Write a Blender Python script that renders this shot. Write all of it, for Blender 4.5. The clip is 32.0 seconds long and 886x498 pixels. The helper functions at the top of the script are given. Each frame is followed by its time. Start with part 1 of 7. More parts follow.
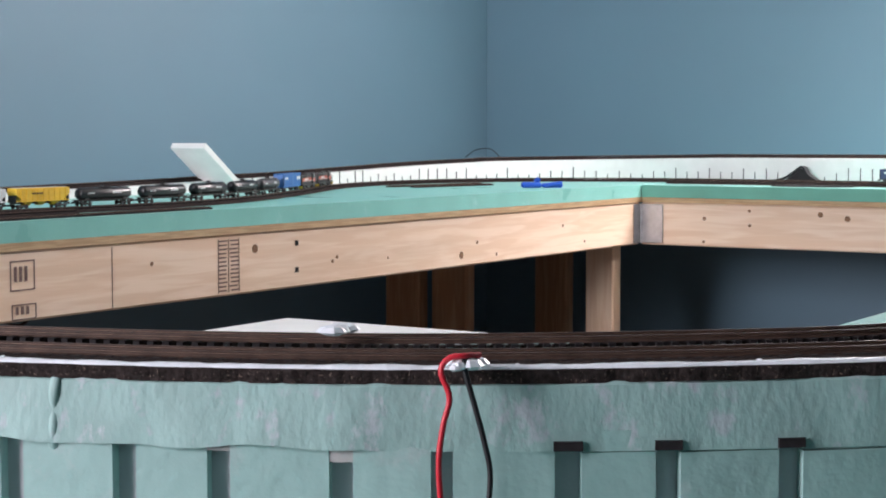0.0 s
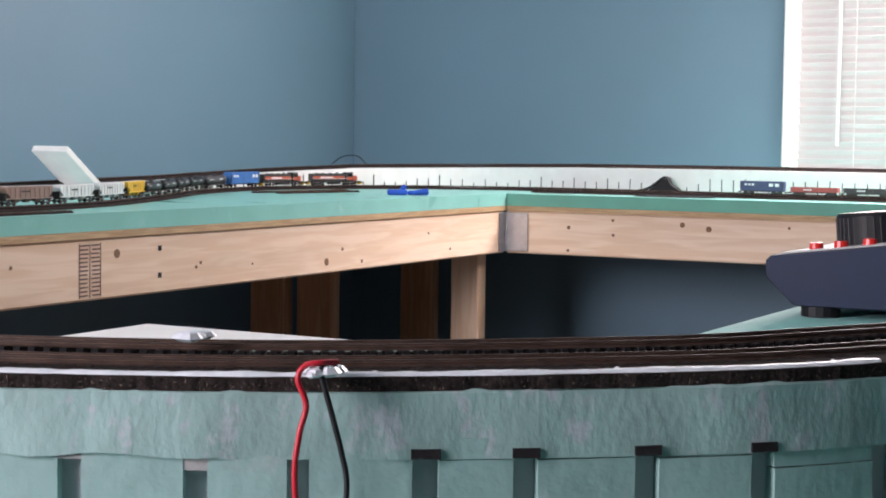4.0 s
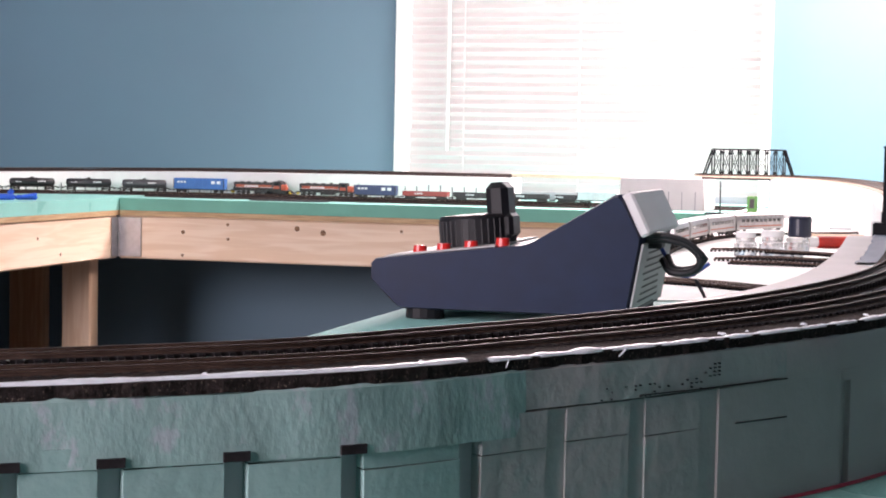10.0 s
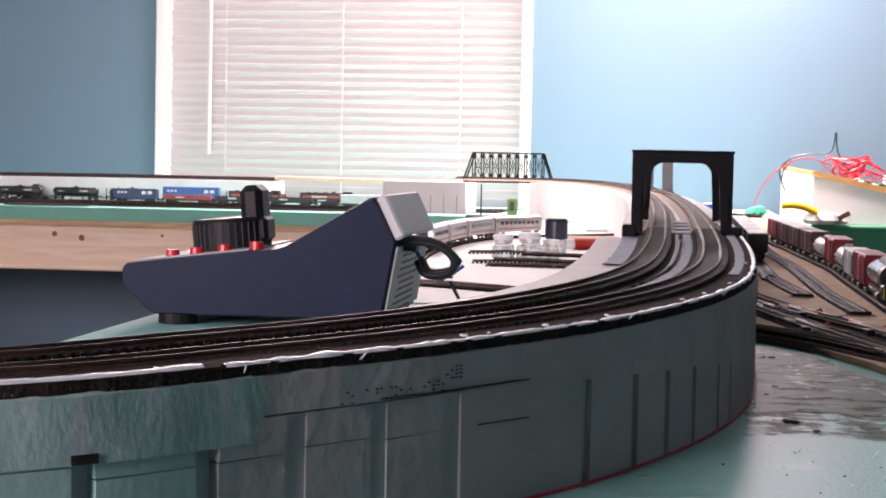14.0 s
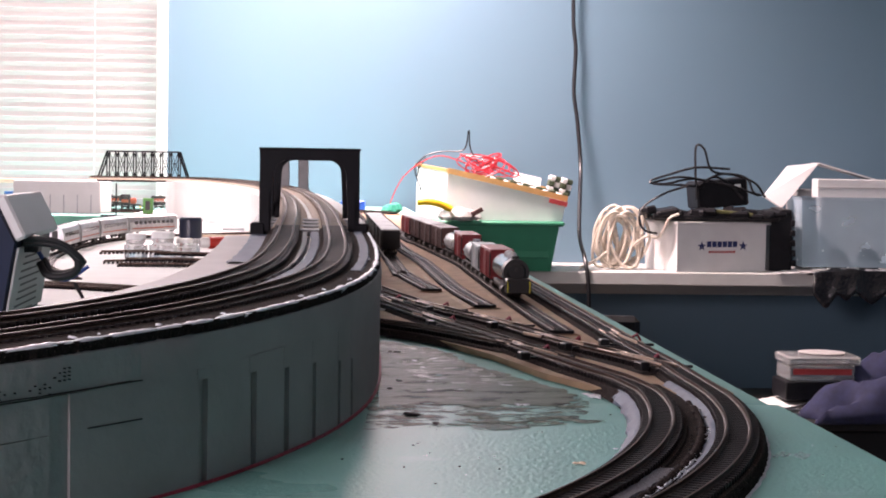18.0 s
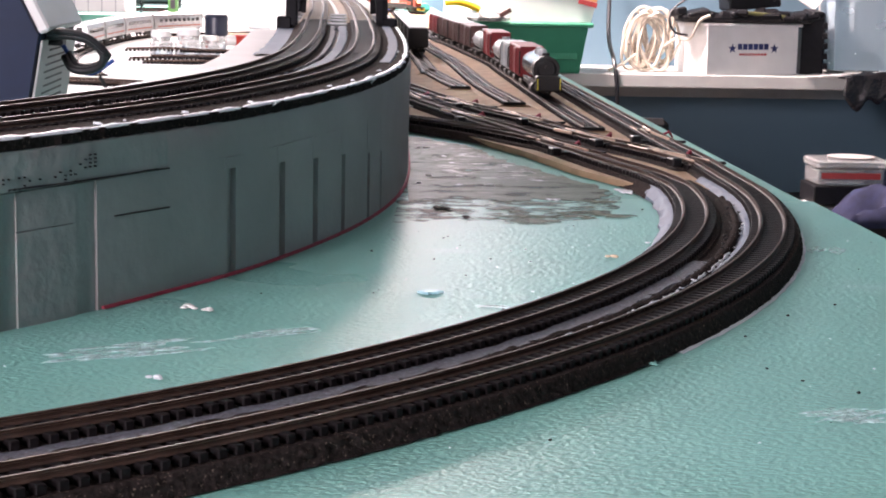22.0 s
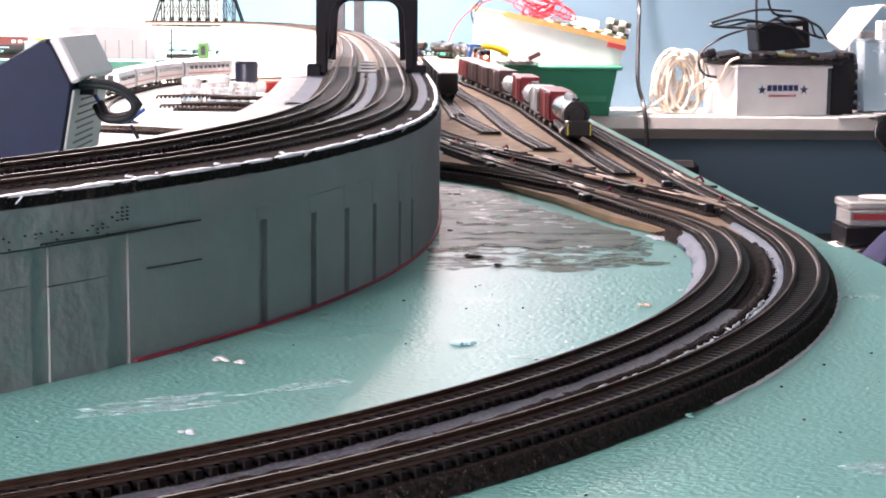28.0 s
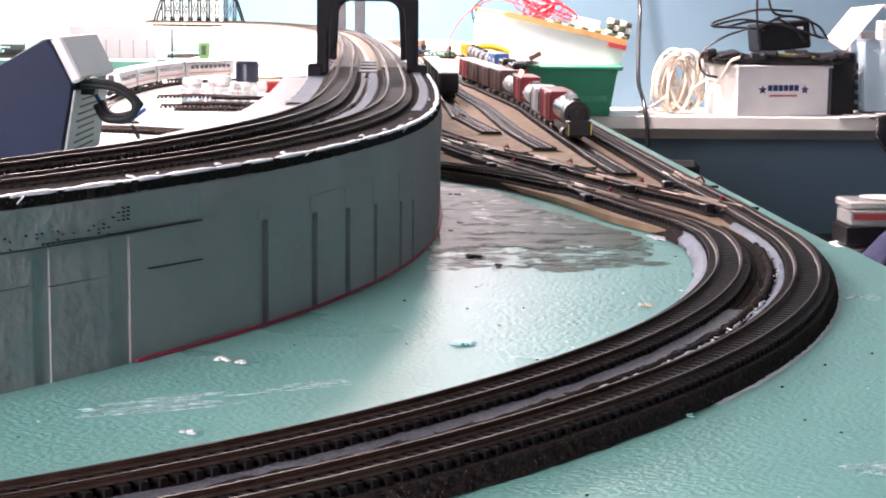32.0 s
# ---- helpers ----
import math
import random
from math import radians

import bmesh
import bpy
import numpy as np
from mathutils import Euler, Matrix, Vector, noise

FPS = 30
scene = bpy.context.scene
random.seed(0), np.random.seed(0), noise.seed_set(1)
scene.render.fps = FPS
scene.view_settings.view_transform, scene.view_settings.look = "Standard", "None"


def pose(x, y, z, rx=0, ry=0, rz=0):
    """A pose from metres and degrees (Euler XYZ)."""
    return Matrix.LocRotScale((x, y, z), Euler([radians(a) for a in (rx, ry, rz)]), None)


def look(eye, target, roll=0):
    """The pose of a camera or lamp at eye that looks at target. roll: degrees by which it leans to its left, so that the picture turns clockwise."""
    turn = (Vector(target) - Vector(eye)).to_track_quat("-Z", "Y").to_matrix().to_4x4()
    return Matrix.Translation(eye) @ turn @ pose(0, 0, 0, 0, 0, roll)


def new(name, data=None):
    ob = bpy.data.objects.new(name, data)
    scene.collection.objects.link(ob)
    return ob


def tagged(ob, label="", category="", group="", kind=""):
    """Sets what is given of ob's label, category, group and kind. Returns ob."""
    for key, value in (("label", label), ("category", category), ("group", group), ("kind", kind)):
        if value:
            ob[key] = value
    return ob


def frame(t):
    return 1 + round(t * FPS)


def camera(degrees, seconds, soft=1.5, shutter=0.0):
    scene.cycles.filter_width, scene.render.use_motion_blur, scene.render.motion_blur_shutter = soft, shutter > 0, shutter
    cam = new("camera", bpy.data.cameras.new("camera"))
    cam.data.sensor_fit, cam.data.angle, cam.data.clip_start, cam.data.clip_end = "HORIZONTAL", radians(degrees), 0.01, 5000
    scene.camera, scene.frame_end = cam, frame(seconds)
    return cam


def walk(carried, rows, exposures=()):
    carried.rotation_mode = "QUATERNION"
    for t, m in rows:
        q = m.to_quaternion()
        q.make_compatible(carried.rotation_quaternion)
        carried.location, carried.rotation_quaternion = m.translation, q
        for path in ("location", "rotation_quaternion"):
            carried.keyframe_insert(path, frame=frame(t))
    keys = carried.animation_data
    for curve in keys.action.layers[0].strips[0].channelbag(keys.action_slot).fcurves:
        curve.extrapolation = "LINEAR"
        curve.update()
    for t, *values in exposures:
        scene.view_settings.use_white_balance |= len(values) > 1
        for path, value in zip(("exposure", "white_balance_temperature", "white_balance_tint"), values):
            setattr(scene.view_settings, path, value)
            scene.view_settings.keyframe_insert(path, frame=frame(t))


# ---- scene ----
# camera: seconds, place, yaw, pitch, roll
cam = camera(28.4, 32.0, soft=1.9)
PATH = [
    (0, -0.0300, 0.0500, 0.1055, 31.987, -3.846, 0.006),
    (0.5, -0.0304, 0.0503, 0.1055, 31.632, -3.834, 0.106),
    (1, -0.0306, 0.0518, 0.1053, 30.713, -3.799, 0.184),
    (1.5, -0.0287, 0.0512, 0.1056, 30.248, -3.785, 0.251),
    (2, -0.0292, 0.0517, 0.1056, 29.740, -3.781, 0.387),
    (2.5, -0.0297, 0.0524, 0.1053, 29.063, -3.722, 0.577),
    (3, -0.0304, 0.0539, 0.1049, 28.474, -3.644, 0.670),
    (3.5, -0.0300, 0.0533, 0.1051, 28.122, -3.601, 0.748),
    (5.5, -0.0303, 0.0568, 0.1048, 25.759, -3.529, 0.812),
    (6, -0.0303, 0.0573, 0.1047, 25.117, -3.492, 0.847),
    (6.5, -0.0293, 0.0579, 0.1048, 24.102, -3.463, 0.784),
    (7, -0.0290, 0.0602, 0.1044, 22.655, -3.419, 0.884),
    (7.5, -0.0284, 0.0609, 0.1044, 21.091, -3.389, 0.875),
    (8, -0.0273, 0.0606, 0.1047, 19.401, -3.351, 0.966),
    (8.5, -0.0267, 0.0612, 0.1046, 18.076, -3.317, 0.973),
    (9, -0.0264, 0.0606, 0.1046, 17.064, -3.294, 1.103),
    (9.5, -0.0258, 0.0610, 0.1047, 16.184, -3.284, 1.121),
    (10, -0.0250, 0.0615, 0.1047, 15.228, -3.243, 1.046),
    (10.5, -0.0243, 0.0625, 0.1046, 14.232, -3.190, 1.012),
    (11, -0.0231, 0.0641, 0.1045, 13.177, -3.152, 0.970),
    (11.5, -0.0228, 0.0663, 0.1044, 12.095, -3.156, 0.954),
    (12, -0.0232, 0.0668, 0.1043, 11.405, -3.124, 1.022),
    (12.5, -0.0216, 0.0650, 0.1046, 10.700, -3.087, 0.967),
    (13, -0.0206, 0.0653, 0.1044, 9.817, -3.066, 0.987),
    (13.5, -0.0198, 0.0663, 0.1045, 8.835, -3.037, 1.066),
    (15.5, -0.0156, 0.0716, 0.1039, 3.288, -2.865, 1.071),
    (16, -0.0149, 0.0697, 0.1043, 1.950, -2.868, 1.058),
    (16.5, -0.0131, 0.0733, 0.1037, 0.334, -2.842, 0.919),
    (17, -0.0123, 0.0713, 0.1039, -1.307, -2.828, 0.938),
    (17.5, -0.0106, 0.0727, 0.1039, -2.740, -2.821, 0.864),
    (18, -0.0095, 0.0707, 0.1041, -4.051, -2.836, 0.888),
    (18.5, -0.0091, 0.0700, 0.1039, -4.160, -2.827, 0.653),
    (19, -0.0090, 0.0699, 0.1041, -3.658, -2.851, 0.523),
    (19.5, -0.0093, 0.0717, 0.1040, -3.335, -2.939, 0.479),
    (20, -0.0095, 0.0719, 0.1040, -3.105, -3.066, 0.445),
    (20.5, -0.0097, 0.0739, 0.1028, -2.984, -3.324, 0.623),
    (21, -0.0097, 0.0780, 0.1003, -3.063, -5.478, 0.926),
    (21.5, -0.0097, 0.0811, 0.0986, -3.111, -8.090, 1.050),
    (22, -0.0104, 0.0807, 0.0985, -3.166, -9.253, 1.105),
    (22.5, -0.0102, 0.0802, 0.0984, -2.954, -9.748, 1.002),
    (23, -0.0102, 0.0806, 0.0983, -2.818, -9.782, 0.977),
    (23.5, -0.0101, 0.0798, 0.0989, -2.680, -9.501, 0.815),
    (24, -0.0100, 0.0788, 0.1002, -2.589, -8.306, 0.674),
    (24.5, -0.0103, 0.0812, 0.1002, -2.492, -7.853, 0.681),
    (25, -0.0107, 0.0819, 0.1006, -2.412, -7.855, 0.661),
    (25.5, -0.0110, 0.0832, 0.1006, -2.370, -7.877, 0.711),
    (27.5, -0.0109, 0.0833, 0.1004, -2.253, -7.878, 0.625),
    (28, -0.0110, 0.0832, 0.1005, -2.250, -7.878, 0.610),
    (28.5, -0.0110, 0.0838, 0.1006, -2.246, -7.885, 0.644),
    (29, -0.0110, 0.0829, 0.1008, -2.236, -7.892, 0.661),
    (29.5, -0.0111, 0.0832, 0.1007, -2.238, -7.891, 0.661),
    (30, -0.0112, 0.0838, 0.1007, -2.241, -7.891, 0.677),
    (30.5, -0.0112, 0.0838, 0.1007, -2.241, -7.891, 0.676),
    (31, -0.0111, 0.0835, 0.1007, -2.239, -7.889, 0.655),
    (31.5, -0.0112, 0.0831, 0.1007, -2.238, -7.888, 0.644),
    (32, -0.0111, 0.0830, 0.1006, -2.228, -7.883, 0.621),
]
walk(cam, [(t, pose(x, y, z, 90 + p, -r, w)) for t, x, y, z, w, p, r in PATH],
     [(0, 0.35, 6500, 20), (6, 0.25, 6700, 26), (9, 0.42, 6800, 30), (11, 0.40, 6900, 33), (13, 0.15, 7000, 36), (15.5, -0.05, 7000, 36), (19, 0.05, 7000, 35), (21, 0.15, 7000, 33), (22, 0.75, 6900, 30), (24, 0.95, 6900, 30), (32, 0.95, 6900, 30)])

# ---- world and light ----
world = bpy.data.worlds.new("sky")
scene.world = world
world.use_nodes = True
wn = world.node_tree
sky = wn.nodes.new("ShaderNodeTexSky")
sky.sky_type = "NISHITA"
sky.sun_disc = False
sky.sun_elevation = radians(38)
sky.sun_rotation = radians(0)
bg = wn.nodes["Background"]
bg.inputs["Strength"].default_value = 0.12
wn.links.new(sky.outputs[0], bg.inputs[0])


def area_lamp(name, m, w, h, watts, colour):
    lamp = bpy.data.lights.new(name, "AREA")
    lamp.shape, lamp.size, lamp.size_y = "RECTANGLE", w, h
    lamp.energy, lamp.color = watts, colour
    ob = new(name, lamp)
    ob.matrix_world = m
    return ob


area_lamp("north_window_light", look((-0.80, 4.05, 0.96), (-0.70, 2.0, 0.0)), 0.78, 0.50, 45.0, (1.0, 0.93, 0.89))
# Added unseen lights for the bright wall pool and the board's highlight.
pool_light = bpy.data.lights.new("hanging_lamp_light", "POINT")
pool_light.energy, pool_light.color, pool_light.shadow_soft_size = 14.0, (1.0, 0.90, 0.84), 0.08
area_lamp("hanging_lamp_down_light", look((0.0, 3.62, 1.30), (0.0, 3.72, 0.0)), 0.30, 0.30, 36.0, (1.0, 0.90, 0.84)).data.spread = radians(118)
new("hanging_lamp_light", pool_light).matrix_world = pose(0.16, 3.74, 0.84)
# Unseen fill light added behind the view, narrowed to favour the west stud.
area_lamp("south_window_light", look((-1.40, -1.19, 0.60), (-1.60, 1.5, 0.1)), 0.9, 0.9, 36.0, (0.97, 0.97, 1.0)).data.spread = radians(124)
scene.view_settings.exposure = 0.0


# ---- materials ----
def mat(name, colour, rough=0.6, metal=0.0, vary=0.12, scale=20.0, bump=0.15, grain=200.0, spec=0.5, second=None, mix_at=0.6,
        stretch=(1, 1, 1), emit=None, alpha=None, trans=0.0, by_piece=0.0):
    m = bpy.data.materials.new(name)
    m.use_nodes = True
    nt = m.node_tree
    n, l = nt.nodes, nt.links
    p = n["Principled BSDF"]
    p.inputs["Roughness"].default_value = rough
    p.inputs["Metallic"].default_value = metal
    p.inputs["Specular IOR Level"].default_value = spec
    p.inputs["Transmission Weight"].default_value = trans
    if emit:
        p.inputs["Emission Color"].default_value = (*emit[:3], 1)
        p.inputs["Emission Strength"].default_value = emit[3]
    tc = n.new("ShaderNodeTexCoord")
    mp = n.new("ShaderNodeMapping")
    mp.inputs["Scale"].default_value = stretch
    l.new(tc.outputs["Object"], mp.inputs[0])
    big = n.new("ShaderNodeTexNoise")
    big.inputs["Scale"].default_value = scale
    big.inputs["Detail"].default_value = 5
    fine = n.new("ShaderNodeTexNoise")
    fine.inputs["Scale"].default_value = grain
    fine.inputs["Detail"].default_value = 3
    l.new(mp.outputs[0], big.inputs[0])
    l.new(mp.outputs[0], fine.inputs[0])
    ramp = n.new("ShaderNodeValToRGB")
    lo = [c * (1 - vary) for c in colour]
    hi = [min(1, c * (1 + vary)) for c in colour]
    ramp.color_ramp.elements[0].position, ramp.color_ramp.elements[1].position = 0.3, 0.7
    ramp.color_ramp.elements[0].color, ramp.color_ramp.elements[1].color = (*lo, 1), (*hi, 1)
    l.new(big.outputs["Fac"], ramp.inputs[0])
    out = ramp.outputs[0]
    if second:
        r2 = n.new("ShaderNodeValToRGB")
        r2.color_ramp.elements[0].position, r2.color_ramp.elements[1].position = mix_at, min(1, mix_at + 0.08)
        r2.color_ramp.elements[0].color, r2.color_ramp.elements[1].color = (0, 0, 0, 1), (1, 1, 1, 1)
        blot = n.new("ShaderNodeTexNoise")
        blot.inputs["Scale"].default_value = scale * 1.7
        blot.inputs["Detail"].default_value = 8
        blot.inputs["Roughness"].default_value = 0.65
        l.new(mp.outputs[0], blot.inputs[0])
        l.new(blot.outputs["Fac"], r2.inputs[0])
        mx = n.new("ShaderNodeMix")
        mx.data_type = "RGBA"
        l.new(r2.outputs[0], mx.inputs["Factor"])
        l.new(out, mx.inputs["A"])
        mx.inputs["B"].default_value = (*second, 1)
        out = mx.outputs["Result"]
    if by_piece:
        info = n.new("ShaderNodeObjectInfo")
        hs = n.new("ShaderNodeHueSaturation")
        rg = n.new("ShaderNodeMapRange")
        rg.inputs["To Min"].default_value, rg.inputs["To Max"].default_value = 1 - by_piece, 1 + by_piece
        l.new(info.outputs["Random"], rg.inputs["Value"])
        l.new(rg.outputs["Result"], hs.inputs["Value"])
        l.new(out, hs.inputs["Color"])
        out = hs.outputs[0]
    l.new(out, p.inputs["Base Color"])
    rr = n.new("ShaderNodeMapRange")
    rr.inputs["To Min"].default_value, rr.inputs["To Max"].default_value = max(0.02, rough - 0.08), min(1, rough + 0.08)
    l.new(big.outputs["Fac"], rr.inputs["Value"])
    l.new(rr.outputs["Result"], p.inputs["Roughness"])
    if bump:
        b = n.new("ShaderNodeBump")
        b.inputs["Strength"].default_value = bump
        b.inputs["Distance"].default_value = 0.3 / grain
        l.new(fine.outputs["Fac"], b.inputs["Height"])
        l.new(b.outputs[0], p.inputs["Normal"])
    if alpha is not None:
        p.inputs["Alpha"].default_value = alpha
    return m


def wood(name, light, dark, stretch, knots=True):
    m = mat(name, light, rough=0.62, vary=0.10, scale=6, grain=150, bump=0.12, stretch=stretch)
    nt = m.node_tree
    n, l = nt.nodes, nt.links
    p = n["Principled BSDF"]
    src = p.inputs["Base Color"].links[0].from_socket
    tc = n.new("ShaderNodeTexCoord")
    mp = n.new("ShaderNodeMapping")
    mp.inputs["Scale"].default_value = stretch
    l.new(tc.outputs["Object"], mp.inputs[0])
    wv = n.new("ShaderNodeTexNoise")
    wv.inputs["Scale"].default_value = 42
    wv.inputs["Detail"].default_value = 2
    wv.inputs["Distortion"].default_value = 0.6
    l.new(mp.outputs[0], wv.inputs[0])
    r = n.new("ShaderNodeValToRGB")
    r.color_ramp.elements[0].position, r.color_ramp.elements[1].position = 0.42, 0.62
    r.color_ramp.elements[0].color, r.color_ramp.elements[1].color = (*dark, 1), (1, 1, 1, 1)
    l.new(wv.outputs["Fac"], r.inputs[0])
    mx = n.new("ShaderNodeMix")
    mx.data_type, mx.blend_type = "RGBA", "MULTIPLY"
    mx.inputs["Factor"].default_value = 0.45
    l.new(src, mx.inputs["A"])
    l.new(r.outputs[0], mx.inputs["B"])
    l.new(mx.outputs["Result"], p.inputs["Base Color"])
    return m


M_WALL = mat("blue_wall_paint", (0.132, 0.226, 0.292), rough=0.5, vary=0.03, scale=2.5, grain=260, bump=0.06, spec=0.35)
M_CEIL = mat("white_ceiling_paint", (0.78, 0.78, 0.76), rough=0.9, vary=0.03, grain=120)
M_FLOOR = mat("dark_carpet", (0.10, 0.09, 0.085), rough=0.95, vary=0.2, scale=30, grain=400, bump=0.5)
M_TRIM = mat("white_gloss_paint", (0.80, 0.80, 0.78), rough=0.35, vary=0.02, grain=80, bump=0.03)
M_SLAT = mat("white_blind_slat", (0.66, 0.625, 0.62), rough=0.45, vary=0.02, grain=60, bump=0.02)
M_GLOW = mat("bright_sky_pane", (0.9, 0.9, 0.9), rough=0.5, vary=0.01, bump=0, emit=(1.0, 0.93, 0.92, 1.0))
M_FOAM = mat("mint_foam_board", (0.225, 0.555, 0.50), rough=0.30, spec=0.24, vary=0.07, scale=9, grain=480, bump=1.0, second=(0.30, 0.61, 0.57), mix_at=0.60, stretch=(1, 1.5, 1))
M_FOAM_DULL = mat("dull_mint_foam_board", (0.27, 0.56, 0.52), rough=0.65, spec=0.08, vary=0.08, scale=9, grain=480, bump=0.6, second=(0.26, 0.57, 0.54), mix_at=0.60)
M_FOAM_EDGE = mat("green_foam_edge", (0.13, 0.40, 0.31), rough=0.7, vary=0.08, scale=20, grain=300, bump=0.3)
# Mint-to-grey split also paints the riser's lit left and shaded right.
M_RISER = mat("smeared_pale_riser", (0.405, 0.395, 0.39), rough=0.6, vary=0.16, scale=22, grain=150, bump=0.4, second=(0.35, 0.40, 0.39), mix_at=0.55)
M_BAND = mat("plastered_foam_band", (0.30, 0.46, 0.44), rough=0.6, vary=0.16, scale=70, grain=420, bump=0.5, second=(0.45, 0.51, 0.54), mix_at=0.54, stretch=(1.0, 1.0, 0.6))
M_MINT = mat("mint_riser_foam", (0.30, 0.47, 0.45), rough=0.6, vary=0.12, scale=24, grain=200, bump=0.3, second=(0.37, 0.49, 0.48), mix_at=0.57)
M_FILLER_SHADE = mat("grey_filler_coat", (0.45, 0.415, 0.41), rough=0.6, vary=0.10, scale=30, grain=240, bump=0.22)
# Lighter purple-grey puts the slots' soft inner shade into their colour.
M_RISER_IN = mat("cut_foam_slot", (0.45, 0.45, 0.47), rough=0.8, vary=0.1, scale=40, grain=300)
M_WHITE = mat("white_foam", (0.82, 0.82, 0.80), rough=0.7, vary=0.04, scale=30, grain=300, bump=0.2)
M_PLY = wood("plywood_edge", (0.55, 0.38, 0.21), (0.45, 0.32, 0.2), (0.5, 0.5, 9))
M_PINE_X = wood("pine_stud", (0.82, 0.64, 0.49), (0.80, 0.66, 0.52), (0.16, 2.0, 2.0))
M_PINE_Y = wood("pine_stud_side", (0.82, 0.64, 0.49), (0.80, 0.66, 0.52), (2.0, 0.16, 2.0))
# Same pine twice; shade and light on the legs are put in these colours.
M_PINE_SHADED = wood("pine_leg", (0.50, 0.30, 0.17), (0.65, 0.45, 0.3), (2.0, 2.0, 0.16))
M_PINE_LIT = wood("pale_pine_leg", (0.80, 0.60, 0.44), (0.80, 0.66, 0.52), (2.0, 2.0, 0.16))
M_KNOT = mat("pine_knot", (0.20, 0.10, 0.045), rough=0.6, vary=0.3, scale=300, bump=0.1)
M_INK = mat("lumber_stamp_ink", (0.16, 0.10, 0.09), rough=0.8, vary=0.2, scale=200, bump=0)
M_ZINC = mat("galvanised_steel", (0.42, 0.42, 0.43), rough=0.42, metal=0.9, vary=0.15, scale=60, grain=200, bump=0.05)
M_CORK = mat("black_cork_roadbed", (0.030, 0.023, 0.022), spec=0.05, rough=0.95, vary=0.5, scale=750, grain=800, bump=1.0, second=(0.27, 0.20, 0.16), mix_at=0.60)
M_TIE = mat("brown_black_tie_plastic", (0.011, 0.009, 0.010), spec=0.14, rough=0.55, vary=0.25, scale=300, grain=600, bump=0.1)
# Pale gold with little metal paints the light caught along rail tops.
M_RAIL = mat("nickel_rail", (0.82, 0.60, 0.46), rough=0.4, metal=0.25, vary=0.15, scale=90, grain=300, bump=0.05)
M_RAIL_SIDE = mat("brown_rail_side", (0.065, 0.040, 0.031), rough=0.55, metal=0.1, spec=0.2, vary=0.35, scale=160, bump=0.05)
M_CAULK = mat("white_caulk", (0.80, 0.83, 0.88), rough=0.35, vary=0.08, scale=120, grain=300, bump=0.5)
M_GREYP = mat("grey_caulk_strip", (0.20, 0.235, 0.30), spec=0.08, rough=0.6, vary=0.15, scale=160, grain=500, bump=0.35)
M_GRIT = mat("grey_gritty_caulk", (0.10, 0.10, 0.125), spec=0.3, rough=0.6, vary=0.5, scale=800, grain=700, bump=1.0, second=(0.32, 0.34, 0.40), mix_at=0.58)
M_TANBED = mat("tan_cork_roadbed", (0.40, 0.31, 0.24), rough=0.85, vary=0.2, scale=200, grain=500, bump=0.4)
M_TIE_TAN = mat("weathered_tie", (0.20, 0.15, 0.115), rough=0.6, vary=0.3, scale=200, grain=600, bump=0.1)
M_CORKBOARD = mat("tan_cork_sheet", (0.42, 0.27, 0.17), rough=0.8, vary=0.2, scale=60, grain=500, bump=0.5)
M_BLACK = mat("black_plastic", (0.010, 0.010, 0.012), spec=0.25, rough=0.45, vary=0.2, scale=80, grain=300, bump=0.04)
M_BLACKM = mat("black_bridge_plastic", (0.006, 0.006, 0.008), spec=0.15, rough=0.45, vary=0.2, scale=80, grain=300, bump=0.05)
M_DECK = mat("grey_deck_plastic", (0.22, 0.22, 0.23), rough=0.5, vary=0.12, scale=90, bump=0.05)
M_REDINK = mat("red_marker_ink", (0.36, 0.03, 0.06), rough=0.6, vary=0.3, scale=200, bump=0)


